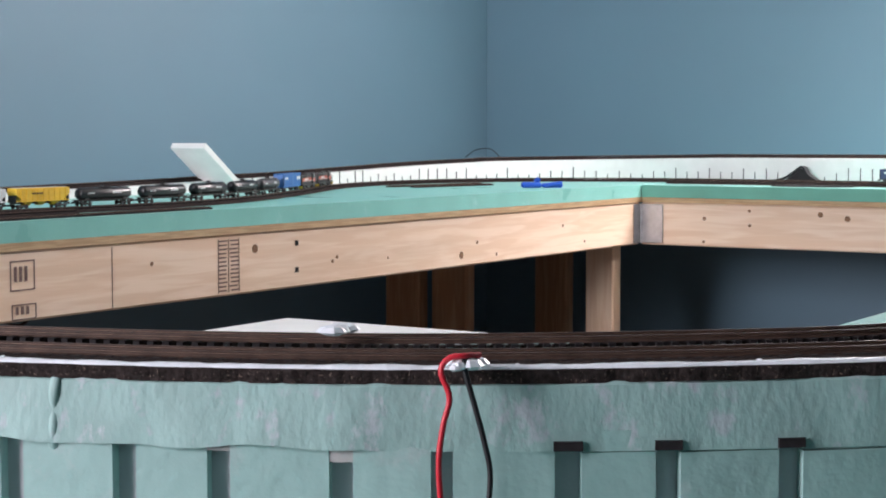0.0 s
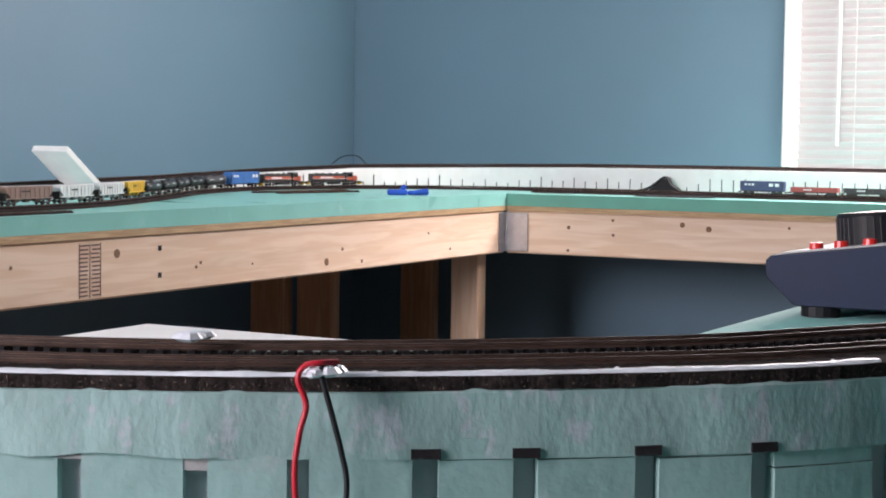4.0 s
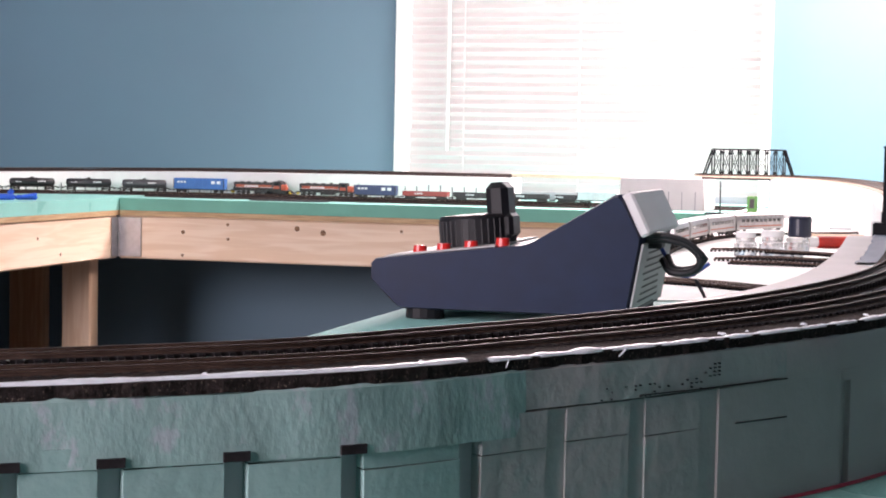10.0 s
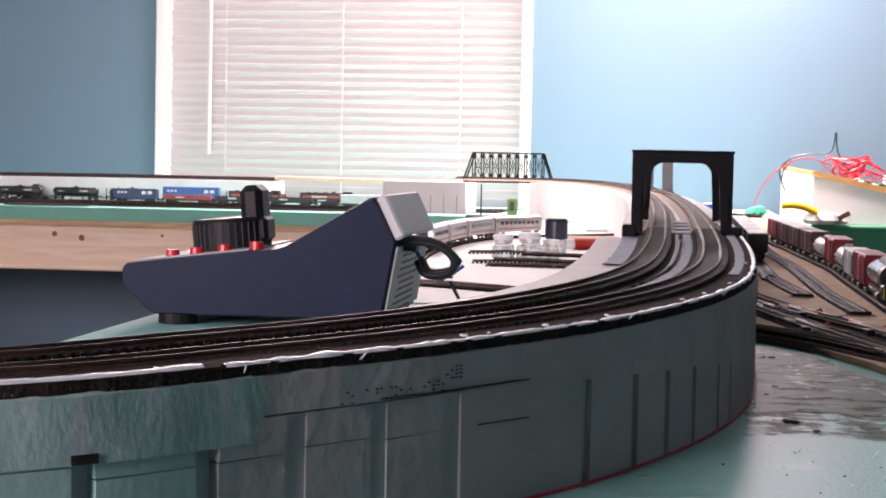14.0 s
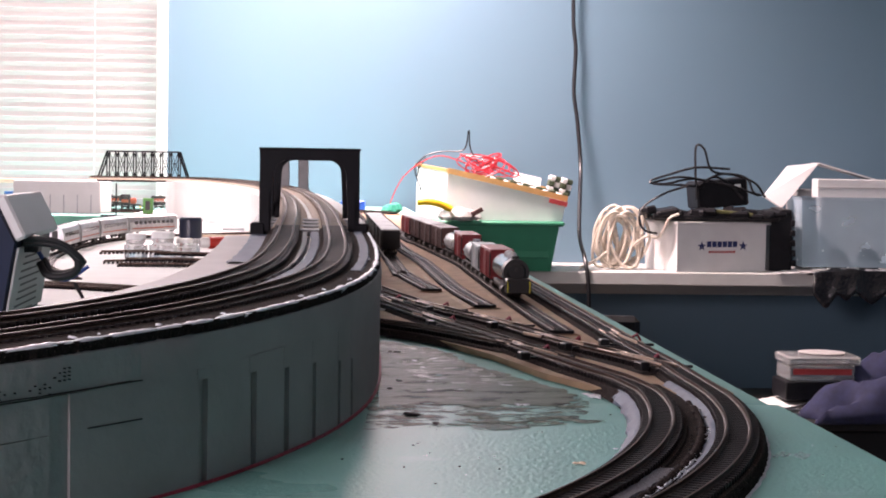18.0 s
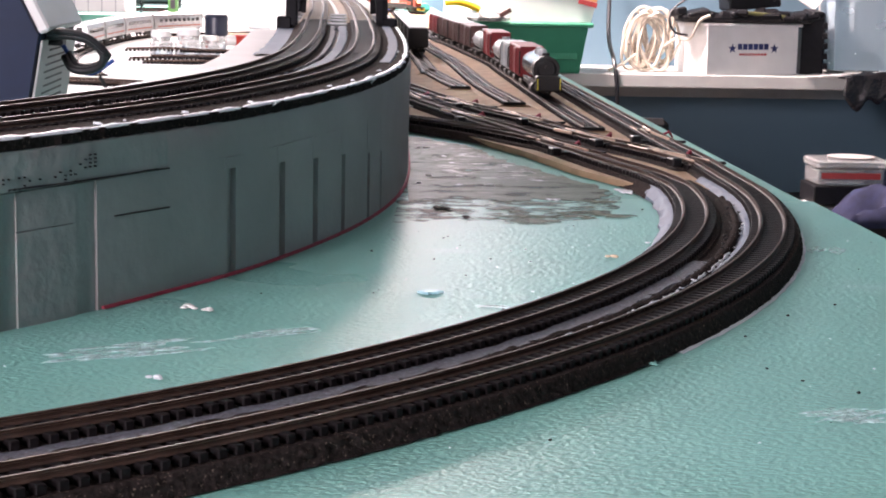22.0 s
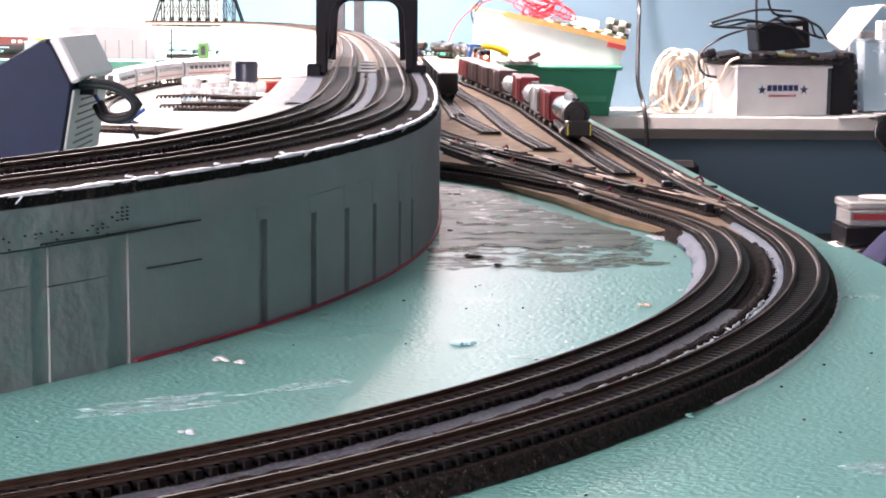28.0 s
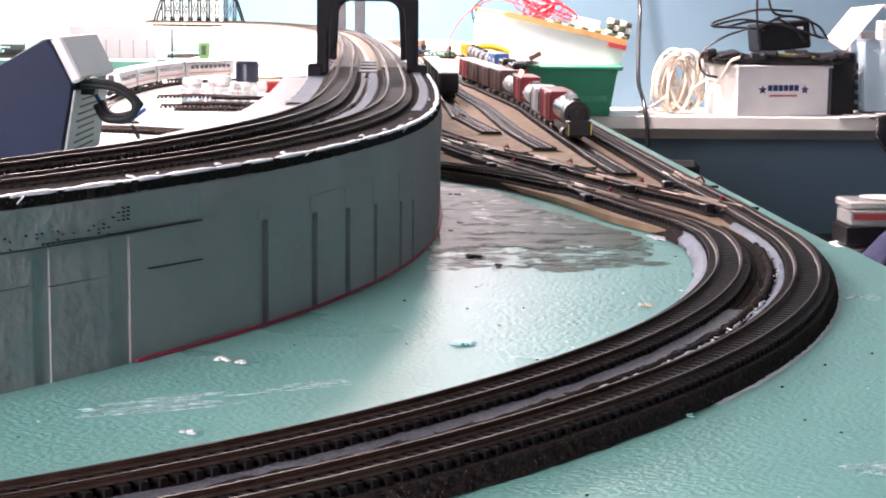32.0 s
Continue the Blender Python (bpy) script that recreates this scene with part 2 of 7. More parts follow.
# ---- mesh helpers ----
class MB:
    """Gathers vertices and faces for one mesh."""

    def __init__(self):
        self.v, self.f, self.fm = [], [], []

    def add(self, vs, fs, m=None, slot=0):
        k = len(self.v)
        self.v += [tuple(m @ Vector(p)) if m else tuple(p) for p in vs]
        self.f += [tuple(i + k for i in q) for q in fs]
        self.fm += [slot] * len(fs)
        return self

    def box(self, c, s, m=None, b=0.0, slot=0):
        """A box of size s at c; b: chamfer on the edges."""
        (cx, cy, cz), (hx, hy, hz) = c, (s[0] / 2, s[1] / 2, s[2] / 2)
        if b <= 0:
            vs = [(cx + i * hx, cy + j * hy, cz + k * hz) for i in (-1, 1) for j in (-1, 1) for k in (-1, 1)]
            return self.add(vs, [(0, 1, 3, 2), (4, 6, 7, 5), (0, 4, 5, 1), (2, 3, 7, 6), (0, 2, 6, 4), (1, 5, 7, 3)], m, slot)
        b = min(b, hx * 0.9, hy * 0.9, hz * 0.9)
        vs, fs, idx = [], [], {}
        for i in (-1, 1):
            for j in (-1, 1):
                for k in (-1, 1):
                    for a in range(3):
                        h = [hx - b, hy - b, hz - b]
                        h[a] += b
                        idx[i, j, k, a] = len(vs)
                        vs.append((cx + i * h[0], cy + j * h[1], cz + k * h[2]))
        sg = (-1, 1)
        for s0 in sg:
            q = [(s0, -1, -1, 0), (s0, 1, -1, 0), (s0, 1, 1, 0), (s0, -1, 1, 0)]
            fs.append([idx[t] for t in (q if s0 > 0 else q[::-1])])
            q = [(-1, s0, -1, 1), (-1, s0, 1, 1), (1, s0, 1, 1), (1, s0, -1, 1)]
            fs.append([idx[t] for t in (q if s0 > 0 else q[::-1])])
            q = [(-1, -1, s0, 2), (1, -1, s0, 2), (1, 1, s0, 2), (-1, 1, s0, 2)]
            fs.append([idx[t] for t in (q if s0 > 0 else q[::-1])])
        for i in sg:
            for j in sg:
                q = [(i, j, -1, 0), (i, j, -1, 1), (i, j, 1, 1), (i, j, 1, 0)]
                fs.append([idx[t] for t in (q if i * j > 0 else q[::-1])])
                q = [(i, -1, j, 2), (i, -1, j, 0), (i, 1, j, 0), (i, 1, j, 2)]
                fs.append([idx[t] for t in (q if i * j > 0 else q[::-1])])
                q = [(-1, i, j, 1), (-1, i, j, 2), (1, i, j, 2), (1, i, j, 1)]
                fs.append([idx[t] for t in (q if i * j > 0 else q[::-1])])
                for k in sg:
                    q = [idx[i, j, k, 0], idx[i, j, k, 1], idx[i, j, k, 2]]
                    fs.append(q if i * j * k > 0 else q[::-1])
        return self.add(vs, fs, m, slot)

    def prism(self, outline, z0, z1, m=None, slot=0):
        """An outline in x and y (counter-clockwise), from z0 to z1."""
        n = len(outline)
        vs = [(x, y, z0) for x, y in outline] + [(x, y, z1) for x, y in outline]
        fs = [tuple(range(n - 1, -1, -1)), tuple(range(n, 2 * n))]
        fs += [(i, (i + 1) % n, n + (i + 1) % n, n + i) for i in range(n)]
        return self.add(vs, fs, m, slot)

    def sweep(self, path, profile, slot=0, close=True, up=Vector((0, 0, 1))):
        """A profile of (side, height) carried along a path; side is to the right of the way."""
        n, k0 = len(profile), len(self.v)
        pts = [Vector(p) for p in path]
        for i, p in enumerate(pts):
            d = (pts[min(i + 1, len(pts) - 1)] - pts[max(i - 1, 0)]).normalized()
            side = d.cross(up)
            side = side.normalized() if side.length > 1e-6 else Vector((1, 0, 0))
            top = side.cross(d)
            self.v += [tuple(p + side * a + top * b) for a, b in profile]
        m = n if close else n - 1
        for i in range(len(pts) - 1):
            for j in range(m):
                a, b = k0 + i * n + j, k0 + i * n + (j + 1) % n
                self.f.append((a, a + n, b + n, b))
                self.fm.append(slot)
        if close:
            self.f += [tuple(range(k0, k0 + n)), tuple(range(k0 + (len(pts) - 1) * n + n - 1, k0 + (len(pts) - 1) * n - 1, -1))]
            self.fm += [slot, slot]
        return self

    def tube(self, path, r, n=8, slot=0, up=Vector((0, 0, 1))):
        return self.sweep(path, [(r * math.cos(-2 * math.pi * i / n), r * math.sin(-2 * math.pi * i / n)) for i in range(n)], slot, up=up)

    def cyl(self, a, b, r, n=16, r2=None, slot=0):
        """A round bar from a to b, tapering from r to r2."""
        a, b = Vector(a), Vector(b)
        d = (b - a).normalized()
        u = d.orthogonal().normalized()
        w = d.cross(u)
        r2 = r if r2 is None else r2
        ring = [(u * math.cos(2 * math.pi * i / n) + w * math.sin(2 * math.pi * i / n)) for i in range(n)]
        vs = [a + q * r for q in ring] + [b + q * r2 for q in ring]
        fs = [tuple(range(n - 1, -1, -1)), tuple(range(n, 2 * n))] + [(i, (i + 1) % n, n + (i + 1) % n, n + i) for i in range(n)]
        return self.add(vs, fs, None, slot)

    def lathe(self, prof, c=(0, 0, 0), n=24, m=None, slot=0):
        """Rings of (radius, z), turned about z."""
        vs = [(c[0] + r * math.cos(2 * math.pi * i / n), c[1] + r * math.sin(2 * math.pi * i / n), c[2] + z) for r, z in prof for i in range(n)]
        fs = [(j * n + i, j * n + (i + 1) % n, (j + 1) * n + (i + 1) % n, (j + 1) * n + i) for j in range(len(prof) - 1) for i in range(n)]
        fs += [tuple(range(n - 1, -1, -1)), tuple(range((len(prof) - 1) * n, len(prof) * n))]
        return self.add(vs, fs, m, slot)

    def mesh(self, name, mats):
        me = bpy.data.meshes.new(name)
        me.from_pydata(self.v, [], self.f)
        for x in mats if isinstance(mats, (list, tuple)) else [mats]:
            me.materials.append(x)
        if any(self.fm):
            me.polygons.foreach_set("material_index", self.fm)
        me.update()
        return me


def part(name, mb, mats, parent=None, label="", smooth=False, kind=""):
    """One mesh object under a thing or under a part."""
    me = mb.mesh(name, mats)
    if smooth:
        me.shade_smooth()
        me.set_sharp_from_angle(angle=radians(38))
    ob = new(name, me)
    if parent:
        ob.parent = parent
    return tagged(ob, label, kind=kind)


def thing(name, label, category, group="", at=None, kind=""):
    ob = new(name)
    ob.empty_display_size = 0.02
    if at is not None:
        ob.matrix_basis = at
    return tagged(ob, label, category, group, kind)


def setting(name, mb, mats, label="", category=""):
    ob = part(name, mb, mats)
    return tagged(ob, label or name.replace("_", " "), category, kind="structure")


def arc(cx, cy, r, a0, a1, z=0.0, n=48):
    return [(cx + r * math.cos(radians(a0 + (a1 - a0) * i / n)), cy + r * math.sin(radians(a0 + (a1 - a0) * i / n)), z) for i in range(n + 1)]


def spline(pts, step=0.01):
    """A smooth way through the points (Catmull-Rom), in even steps."""
    p = [Vector(q) for q in pts]
    p = [2 * p[0] - p[1], *p, 2 * p[-1] - p[-2]]
    raw = []
    for i in range(1, len(p) - 2):
        for k in range(40):
            t = k / 40
            raw.append(0.5 * (2 * p[i] + (p[i + 1] - p[i - 1]) * t + (2 * p[i - 1] - 5 * p[i] + 4 * p[i + 1] - p[i + 2]) * t * t
                              + (3 * p[i] - p[i - 1] - 3 * p[i + 1] + p[i + 2]) * t ** 3))
    raw.append(p[-2])
    return even(raw, step)


def even(raw, step):
    raw = [Vector(q) for q in raw]
    total = sum((b - a).length for a, b in zip(raw, raw[1:]))
    n = max(2, round(total / step))
    out, run, i = [], 0.0, 0
    for k in range(n + 1):
        want = total * k / n
        while i < len(raw) - 2 and run + (raw[i + 1] - raw[i]).length < want:
            run += (raw[i + 1] - raw[i]).length
            i += 1
        d = (raw[i + 1] - raw[i]).length
        out.append(raw[i].lerp(raw[i + 1], min(1, (want - run) / d) if d else 0))
    return out


def offset(path, side, dz=0.0):
    """The path shifted to the right of its way."""
    out = []
    for i, p in enumerate(path):
        d = (Vector(path[min(i + 1, len(path) - 1)]) - Vector(path[max(i - 1, 0)])).normalized()
        s = d.cross(Vector((0, 0, 1))).normalized()
        out.append(Vector(p) + s * side + Vector((0, 0, dz)))
    return out


# ---- the room ----
WX0, WX1, WY0, WY1 = -2.42, 2.30, -1.25, 4.10
FLOOR, CEIL = -1.00, 1.45
setting("floor", MB().box(((WX0 + WX1) / 2, (WY0 + WY1) / 2, FLOOR - 0.05), (WX1 - WX0 + 0.3, WY1 - WY0 + 0.3, 0.1)), M_FLOOR, "dark carpet floor of the room", "floor")
setting("ceiling", MB().box(((WX0 + WX1) / 2, (WY0 + WY1) / 2, CEIL + 0.05), (WX1 - WX0 + 0.3, WY1 - WY0 + 0.3, 0.1)), M_CEIL, "plain white ceiling", "ceiling")
WIN = (-1.228, -0.370, -0.02, 1.08)


def wall_with_hole(name, along, lo, hi, at, out, hole, label):
    """A wall 0.1 m thick along x or y, with one opening (a0, a1, z0, z1)."""
    a0, a1, z0, z1 = hole
    mb = MB()
    for u0, u1, w0, w1 in ((lo, a0, FLOOR, CEIL), (a1, hi, FLOOR, CEIL), (a0, a1, FLOOR, z0), (a0, a1, z1, CEIL)):
        c = ((u0 + u1) / 2, at + out * 0.05, (w0 + w1) / 2)
        s = (u1 - u0, 0.1, w1 - w0)
        if along == "y":
            c, s = (c[1], c[0], c[2]), (s[1], s[0], s[2])
        mb.box(c, s)
    return setting(name, mb, M_WALL, label, "wall")


wall_with_hole("wall_north", "x", WX0 - 0.1, WX1 + 0.1, WY1, 1, WIN, "blue painted wall with a window in it")
setting("wall_west", MB().box((WX0 - 0.05, (WY0 + WY1) / 2, (FLOOR + CEIL) / 2), (0.1, WY1 - WY0 - 0.004, CEIL - FLOOR)), M_WALL, "blue painted wall beside the layout", "wall")
setting("wall_east", MB().box((WX1 + 0.05, (WY0 + WY1) / 2, (FLOOR + CEIL) / 2), (0.1, WY1 - WY0 - 0.004, CEIL - FLOOR)), M_WALL, "blue painted side wall", "wall")
# This wall's opening only serves the added window and its fill light.
wall_with_hole("wall_south", "x", WX0 - 0.1, WX1 + 0.1, WY0, -1, (-1.88, -0.92, 0.10, 1.10), "blue painted wall behind")


def window(name, m, w, h, label, blinds=True):
    """A window in its opening: casing, glowing pane, blind. Local x along, z up, y out of the room."""
    top = tagged(thing(name, label, "window", at=m), kind="structure")
    part("pane", MB().box((0, 0.085, h / 2), (w, 0.004, h)), M_GLOW, top)
    for sx in (-1, 1):
        part("window_frame", MB().box((sx * (w / 2 + 0.004), -0.006, h / 2), (0.024, 0.016, h + 0.09), b=0.003).box((sx * (w / 2 - 0.004), 0.045, h / 2), (0.008, 0.075, h), b=0.002), M_TRIM, top)
    part("window_frame", MB().box((0, -0.006, h + 0.025), (w + 0.13, 0.018, 0.06), b=0.003), M_TRIM, top)
    part("window_sill", MB().box((0, 0.0, -0.015), (w + 0.12, 0.07, 0.022), b=0.004), M_TRIM, top)
    if blinds:
        pitch = 0.0205
        n = int((h - 0.03) / pitch)
        for i in range(n):
            s = MB()
            z = 0.02 + i * pitch
            prof = [(-0.0125, -0.0005), (0, 0.0016), (0.0125, -0.0005), (0.0125, -0.0013), (0, 0.0008), (-0.0125, -0.0013)]
            tilt = radians(60 + random.uniform(-0.4, 0.4))
            pr = [(a * math.cos(tilt) - b * math.sin(tilt), a * math.sin(tilt) + b * math.cos(tilt)) for a, b in prof]
            s.sweep([(-w / 2 + 0.011 + random.uniform(0, 0.003), 0.025, z), (w / 2 - 0.011, 0.025, z)], pr)
            part("slat", s, M_SLAT, top)
        part("head_rail", MB().box((0, 0.025, h - 0.015), (w - 0.03, 0.035, 0.03), b=0.003), M_TRIM, top)
        part("wand", MB().cyl((-w / 2 + 0.115, 0.004, h - 0.03), (-w / 2 + 0.112, 0.004, 0.123), 0.0042, 8), M_TRIM, top)
        for cx in (-w / 2 + 0.15, 0.0, w / 2 - 0.15):
            part("ladder_cord", MB().cyl((cx, 0.011, 0.01), (cx, 0.011, h - 0.02), 0.0011, 6), M_SLAT, top)
    return top


window("window_1", pose((WIN[0] + WIN[1]) / 2, WY1, WIN[2]), WIN[1] - WIN[0], WIN[3] - WIN[2], "white framed window with a closed slatted blind")
# Unseen window, added to go with the south fill light.
window("window_2", pose(-1.40, WY0, 0.10, 0, 0, 180), 0.96, 1.0, "unseen bare window added behind the layout for fill light", blinds=False)


# ---- benchwork tables ----
FOAM_T, PLY_T, JOIST_H, JOIST_W = 0.0262, 0.0105, 0.089, 0.038
Z_PLY = -FOAM_T
Z_JOIST = -FOAM_T - PLY_T


def slab(outline, z0, z1):
    return MB().prism(outline, z0, z1)


def joist(parent, a, b, side, material):
    """A stud on edge under the plywood from a to b; side: to which hand its thickness lies."""
    a, b = Vector((*a, 0)), Vector((*b, 0))
    d = b - a
    n = Vector((d.y, -d.x, 0)).normalized() * side * JOIST_W / 2
    c = (a + b) / 2 + n
    size = (abs(d.x) or JOIST_W, abs(d.y) or JOIST_W, JOIST_H)
    return part("joist", MB().box((c.x, c.y, Z_JOIST - JOIST_H / 2 - 0.0005 + (ZF if parent.name[-3:] != "002" else 0)), size, b=0.003), material, parent)


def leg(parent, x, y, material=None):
    o = part("leg", MB().box((x, y, (Z_JOIST + FLOOR) / 2 - 0.002), (0.089, 0.038, Z_JOIST - FLOOR - 0.004), b=0.003), material or M_PINE_SHADED, parent)
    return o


ZF = -0.007                  # the far tables sit a little lower
XA, YB = -1.635, 3.41        # inner edges of the west and north tables
XE0, XE1 = -0.351, 0.189     # the east table
west = thing("layout_table", "long plywood layout table of pine studs topped with mint foam", "table", "layout tables")
part("foam_sheet", slab([(WX0 + 0.01, -0.9), (XA, -0.9), (XA, YB), (XA, WY1 - 0.01), (WX0 + 0.01, WY1 - 0.01)], Z_PLY + ZF, ZF), M_FOAM, west, "mint green foam board")
part("plywood_sheet", slab([(WX0 + 0.01, -0.9), (XA + 0.001, -0.9), (XA + 0.001, WY1 - 0.01), (WX0 + 0.01, WY1 - 0.01)], Z_JOIST + ZF, Z_PLY + ZF - 0.0004), M_PLY, west)
joist(west, (XA - 0.002, -0.9), (XA - 0.002, YB - 0.002), -1, M_PINE_Y)
joist(west, (WX0 + 0.05, -0.9), (WX0 + 0.05, YB), 1, M_PINE_Y)
for yy in (-0.5, 0.3, 1.1, 1.9, 2.7):
    joist(west, (WX0 + 0.09, yy), (XA - 0.042, yy), 1, M_PINE_X)
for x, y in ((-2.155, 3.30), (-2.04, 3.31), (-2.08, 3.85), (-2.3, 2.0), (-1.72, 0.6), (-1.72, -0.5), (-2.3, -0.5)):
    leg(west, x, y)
part("leg", MB().box((-1.7105, 3.385, (Z_JOIST + FLOOR) / 2 - 0.006), (0.066, 0.038, Z_JOIST - FLOOR - 0.012), b=0.003), M_PINE_LIT, west, "pale pine leg")
north = thing("layout_table", "plywood layout table along the window wall topped with green foam", "table", "layout tables")
part("foam_sheet", slab([(XA + 0.0015, YB), (XE0 - 0.001, YB), (XE0 - 0.001, WY1 - 0.01), (XA + 0.0015, WY1 - 0.01)], Z_PLY + ZF, ZF - 0.0006), [M_FOAM, M_FOAM_EDGE], north, "green foam board with a darker green edge")
part("plywood_sheet", slab([(XA + 0.0025, YB - 0.001), (XE0 - 0.001, YB - 0.001), (XE0 - 0.001, WY1 - 0.01), (XA + 0.0025, WY1 - 0.01)], Z_JOIST + ZF, Z_PLY + ZF - 0.0004), M_PLY, north)
joist(north, (XA, YB + 0.002), (XE0 - 0.06, YB + 0.002), -1, M_PINE_X)
joist(north, (XA + 0.04, WY1 - 0.06), (XE0 - 0.05, WY1 - 0.06), 1, M_PINE_X)
for x, y in ((-1.0, 3.97), (-0.5, 3.48)):
    leg(north, x, y)
east = thing("layout_table", "deep layout table of smeared mint foam carrying the curve and yard", "table", "layout tables")
part("foam_sheet", slab([(-0.625, 0.20), (0.193, 0.20), (0.193, 0.822), (-0.625, 0.838)], Z_PLY, 0.0), M_FOAM, east, "mint green foam board smeared with caulk")
part("foam_sheet", slab([(XE0, 0.8335), (XE1, 0.8233), (XE1, WY1 - 0.01), (XE0, WY1 - 0.01)], Z_PLY, -0.0003), M_FOAM_DULL, east, "mint green foam board")
part("plywood_sheet", slab([(-0.6255, 0.199), (0.1935, 0.199), (0.1935, 0.8225), (XE1 + 0.0005, 0.8225), (XE1 + 0.0005, WY1 - 0.01), (XE0 - 0.0005, WY1 - 0.01), (XE0 - 0.0005, 0.8385), (-0.6255, 0.8385)], Z_JOIST, Z_PLY - 0.0004), M_PLY, east)
joist(east, (XE0 + 0.002, 0.9), (XE0 + 0.002, YB - 0.05), 1, M_PINE_Y)
joist(east, (XE1 - 0.004, 0.25), (XE1 - 0.004, WY1 - 0.06), -1, M_PINE_Y)
joist(east, (-0.62, 0.834), (XE0 - 0.002, 0.834), 1, M_PINE_X)
# White film stands in for the glare on this stretch of foam.
part("primer_film", slab([(XE0 + 0.002, 1.30), (-0.30, 1.27), (-0.18, 1.31), (-0.085, 1.26), (-0.085, 3.42), (XE0 + 0.002, 3.42)], 0.0, 0.0006), M_WHITE, east, "white film painted over the foam for its glare")
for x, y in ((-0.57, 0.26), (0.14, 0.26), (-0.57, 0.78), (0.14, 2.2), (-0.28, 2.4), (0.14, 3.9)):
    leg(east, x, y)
for o in list(north.children):
    if o.name.startswith("foam_sheet"):
        for p in o.data.polygons:
            p.material_index = 1 if abs(p.normal.z) < 0.5 else 0

bracket = thing("corner_bracket", "galvanised steel angle bracket joining two studs", "bracket")
zb = Z_JOIST + ZF - JOIST_H / 2
part("plate", MB().box((XA + 0.0265, YB - 0.0005, zb), (0.050, 0.002, 0.082), b=0.0009), M_ZINC, bracket)
part("plate", MB().box((XA - 0.0002, YB - 0.0165, zb), (0.002, 0.033, 0.082), b=0.0009), M_ZINC, bracket)
part("fold", MB().cyl((XA + 0.002, YB - 0.002, zb - 0.041), (XA + 0.002, YB - 0.002, zb + 0.041), 0.0022, 10), M_ZINC, bracket)


# ---- track ----
def track(name, path, label, z, bed=0.005, bed_w=0.0125, parent=None, tie_step=0.00415, bed_mat=None, group="", tie_mat=None, near=None):
    """Flexible track on a bed: path in x and y; z is the ground under the bed."""
    top = parent or thing(name, label, "track", group)
    line = [Vector((p[0], p[1], z + (p[2] if len(p) > 2 else 0))) for p in path]
    if bed:
        w = bed_w
        prof = [(-w - 0.004, 0.0004), (w + 0.004, 0.0004), (w + 0.002, bed * 0.55), (w, bed), (-w, bed), (-w - 0.002, bed * 0.55)]
        if near:
            prof = [(-w - 0.004, 0.0004), (w + 0.0020, 0.0004), (w + 0.0018, bed * 0.2), (w + 0.0015, bed * 0.4), (w + 0.0013, bed * 0.6), (w + 0.0009, bed * 0.85), (w + 0.0004, bed), (-w, bed), (-w - 0.0010, bed * 0.8), (-w - 0.0026, bed * 0.4)]
        mb = MB().sweep(even(line, 0.0022) if near else line, prof[::-1])
        if near:
            mb.v = [(x + 0.0005 * noise.noise(Vector((x * 500, y * 500, z * 900))), y + 0.0005 * noise.noise(Vector((y * 500, x * 500, z * 900 + 9))), z) for x, y, z in mb.v]
        part("roadbed", mb, bed_mat or M_CORK, top, "cork roadbed")
    ties = MB()
    single = MB().box((0, 0, bed + 0.0010), (0.0021, 0.0156, 0.0020), b=0.0002).mesh("tie", tie_mat or M_TIE) if near else None
    dense = even(line, tie_step)
    for i, p in enumerate(dense):
        d = dense[min(i + 1, len(dense) - 1)] - dense[max(i - 1, 0)]
        yaw = math.degrees(math.atan2(d.y, d.x))
        if near and near(p):
            tagged(new("tie", single), "").parent = top
            top.children[-1].matrix_basis = pose(p.x, p.y, p.z, 0, 0, yaw + random.uniform(-1.5, 1.5))
            continue
        ties.box((0, 0, bed + 0.0010), (0.0021, 0.0154 + random.uniform(-0.0003, 0.0003), 0.0020), pose(p.x, p.y, p.z, 0, 0, yaw + random.uniform(-1.5, 1.5)))
    part("tie_run", ties, tie_mat or M_TIE, top, kind="stuff")
    zr = bed + 0.0019
    prof = [(-0.0009, 0), (0.0009, 0), (0.00022, 0.0004), (0.00022, 0.0011), (0.00036, 0.0012), (0.00036, 0.0017), (-0.00036, 0.0017), (-0.00036, 0.0012), (-0.00022, 0.0011), (-0.00022, 0.0004)][::-1]
    fine = even(line, 0.008)
    for s in (-1, 1):
        rail = MB().sweep(offset(fine, s * 0.00435, zr), prof)
        o = part("rail", rail, [M_RAIL_SIDE, M_RAIL], top)
        for q in o.data.polygons:
            q.material_index = 1 if q.normal.z > 0.8 else 0
    return top


def bead(path, w, h, wob, step=0.004):
    """An uneven bead of caulk."""
    mb, fine = MB(), even(path, step)
    rings = []
    for i, p in enumerate(fine):
        k = 1 + wob * noise.noise(Vector((p.x * 90, p.y * 90, 3.1))) + wob * 0.6 * noise.noise(Vector((p.x * 300, p.y * 300, 9.7)))
        rings.append(max(0.15, k))
    n = 7
    k0 = 0
    for i, p in enumerate(fine):
        d = (fine[min(i + 1, len(fine) - 1)] - fine[max(i - 1, 0)]).normalized()
        s = d.cross(Vector((0, 0, 1)))
        for j in range(n):
            a = math.pi * j / (n - 1)
            mb.v.append(tuple(p + s * (math.cos(a) * w * rings[i]) + Vector((0, 0, math.sin(a) * h * rings[i]))))
    for i in range(len(fine) - 1):
        for j in range(n - 1):
            a = i * n + j
            mb.f.append((a, a + 1, a + n + 1, a + n))
            mb.fm.append(0)
    return mb


# the raised double-track curve: its outer edge, from the far left round to the bridge, climbing slowly
def grade(y):
    return min(max(0.0468 + (y - 0.43) * 0.0135, 0.0458), 0.0567)


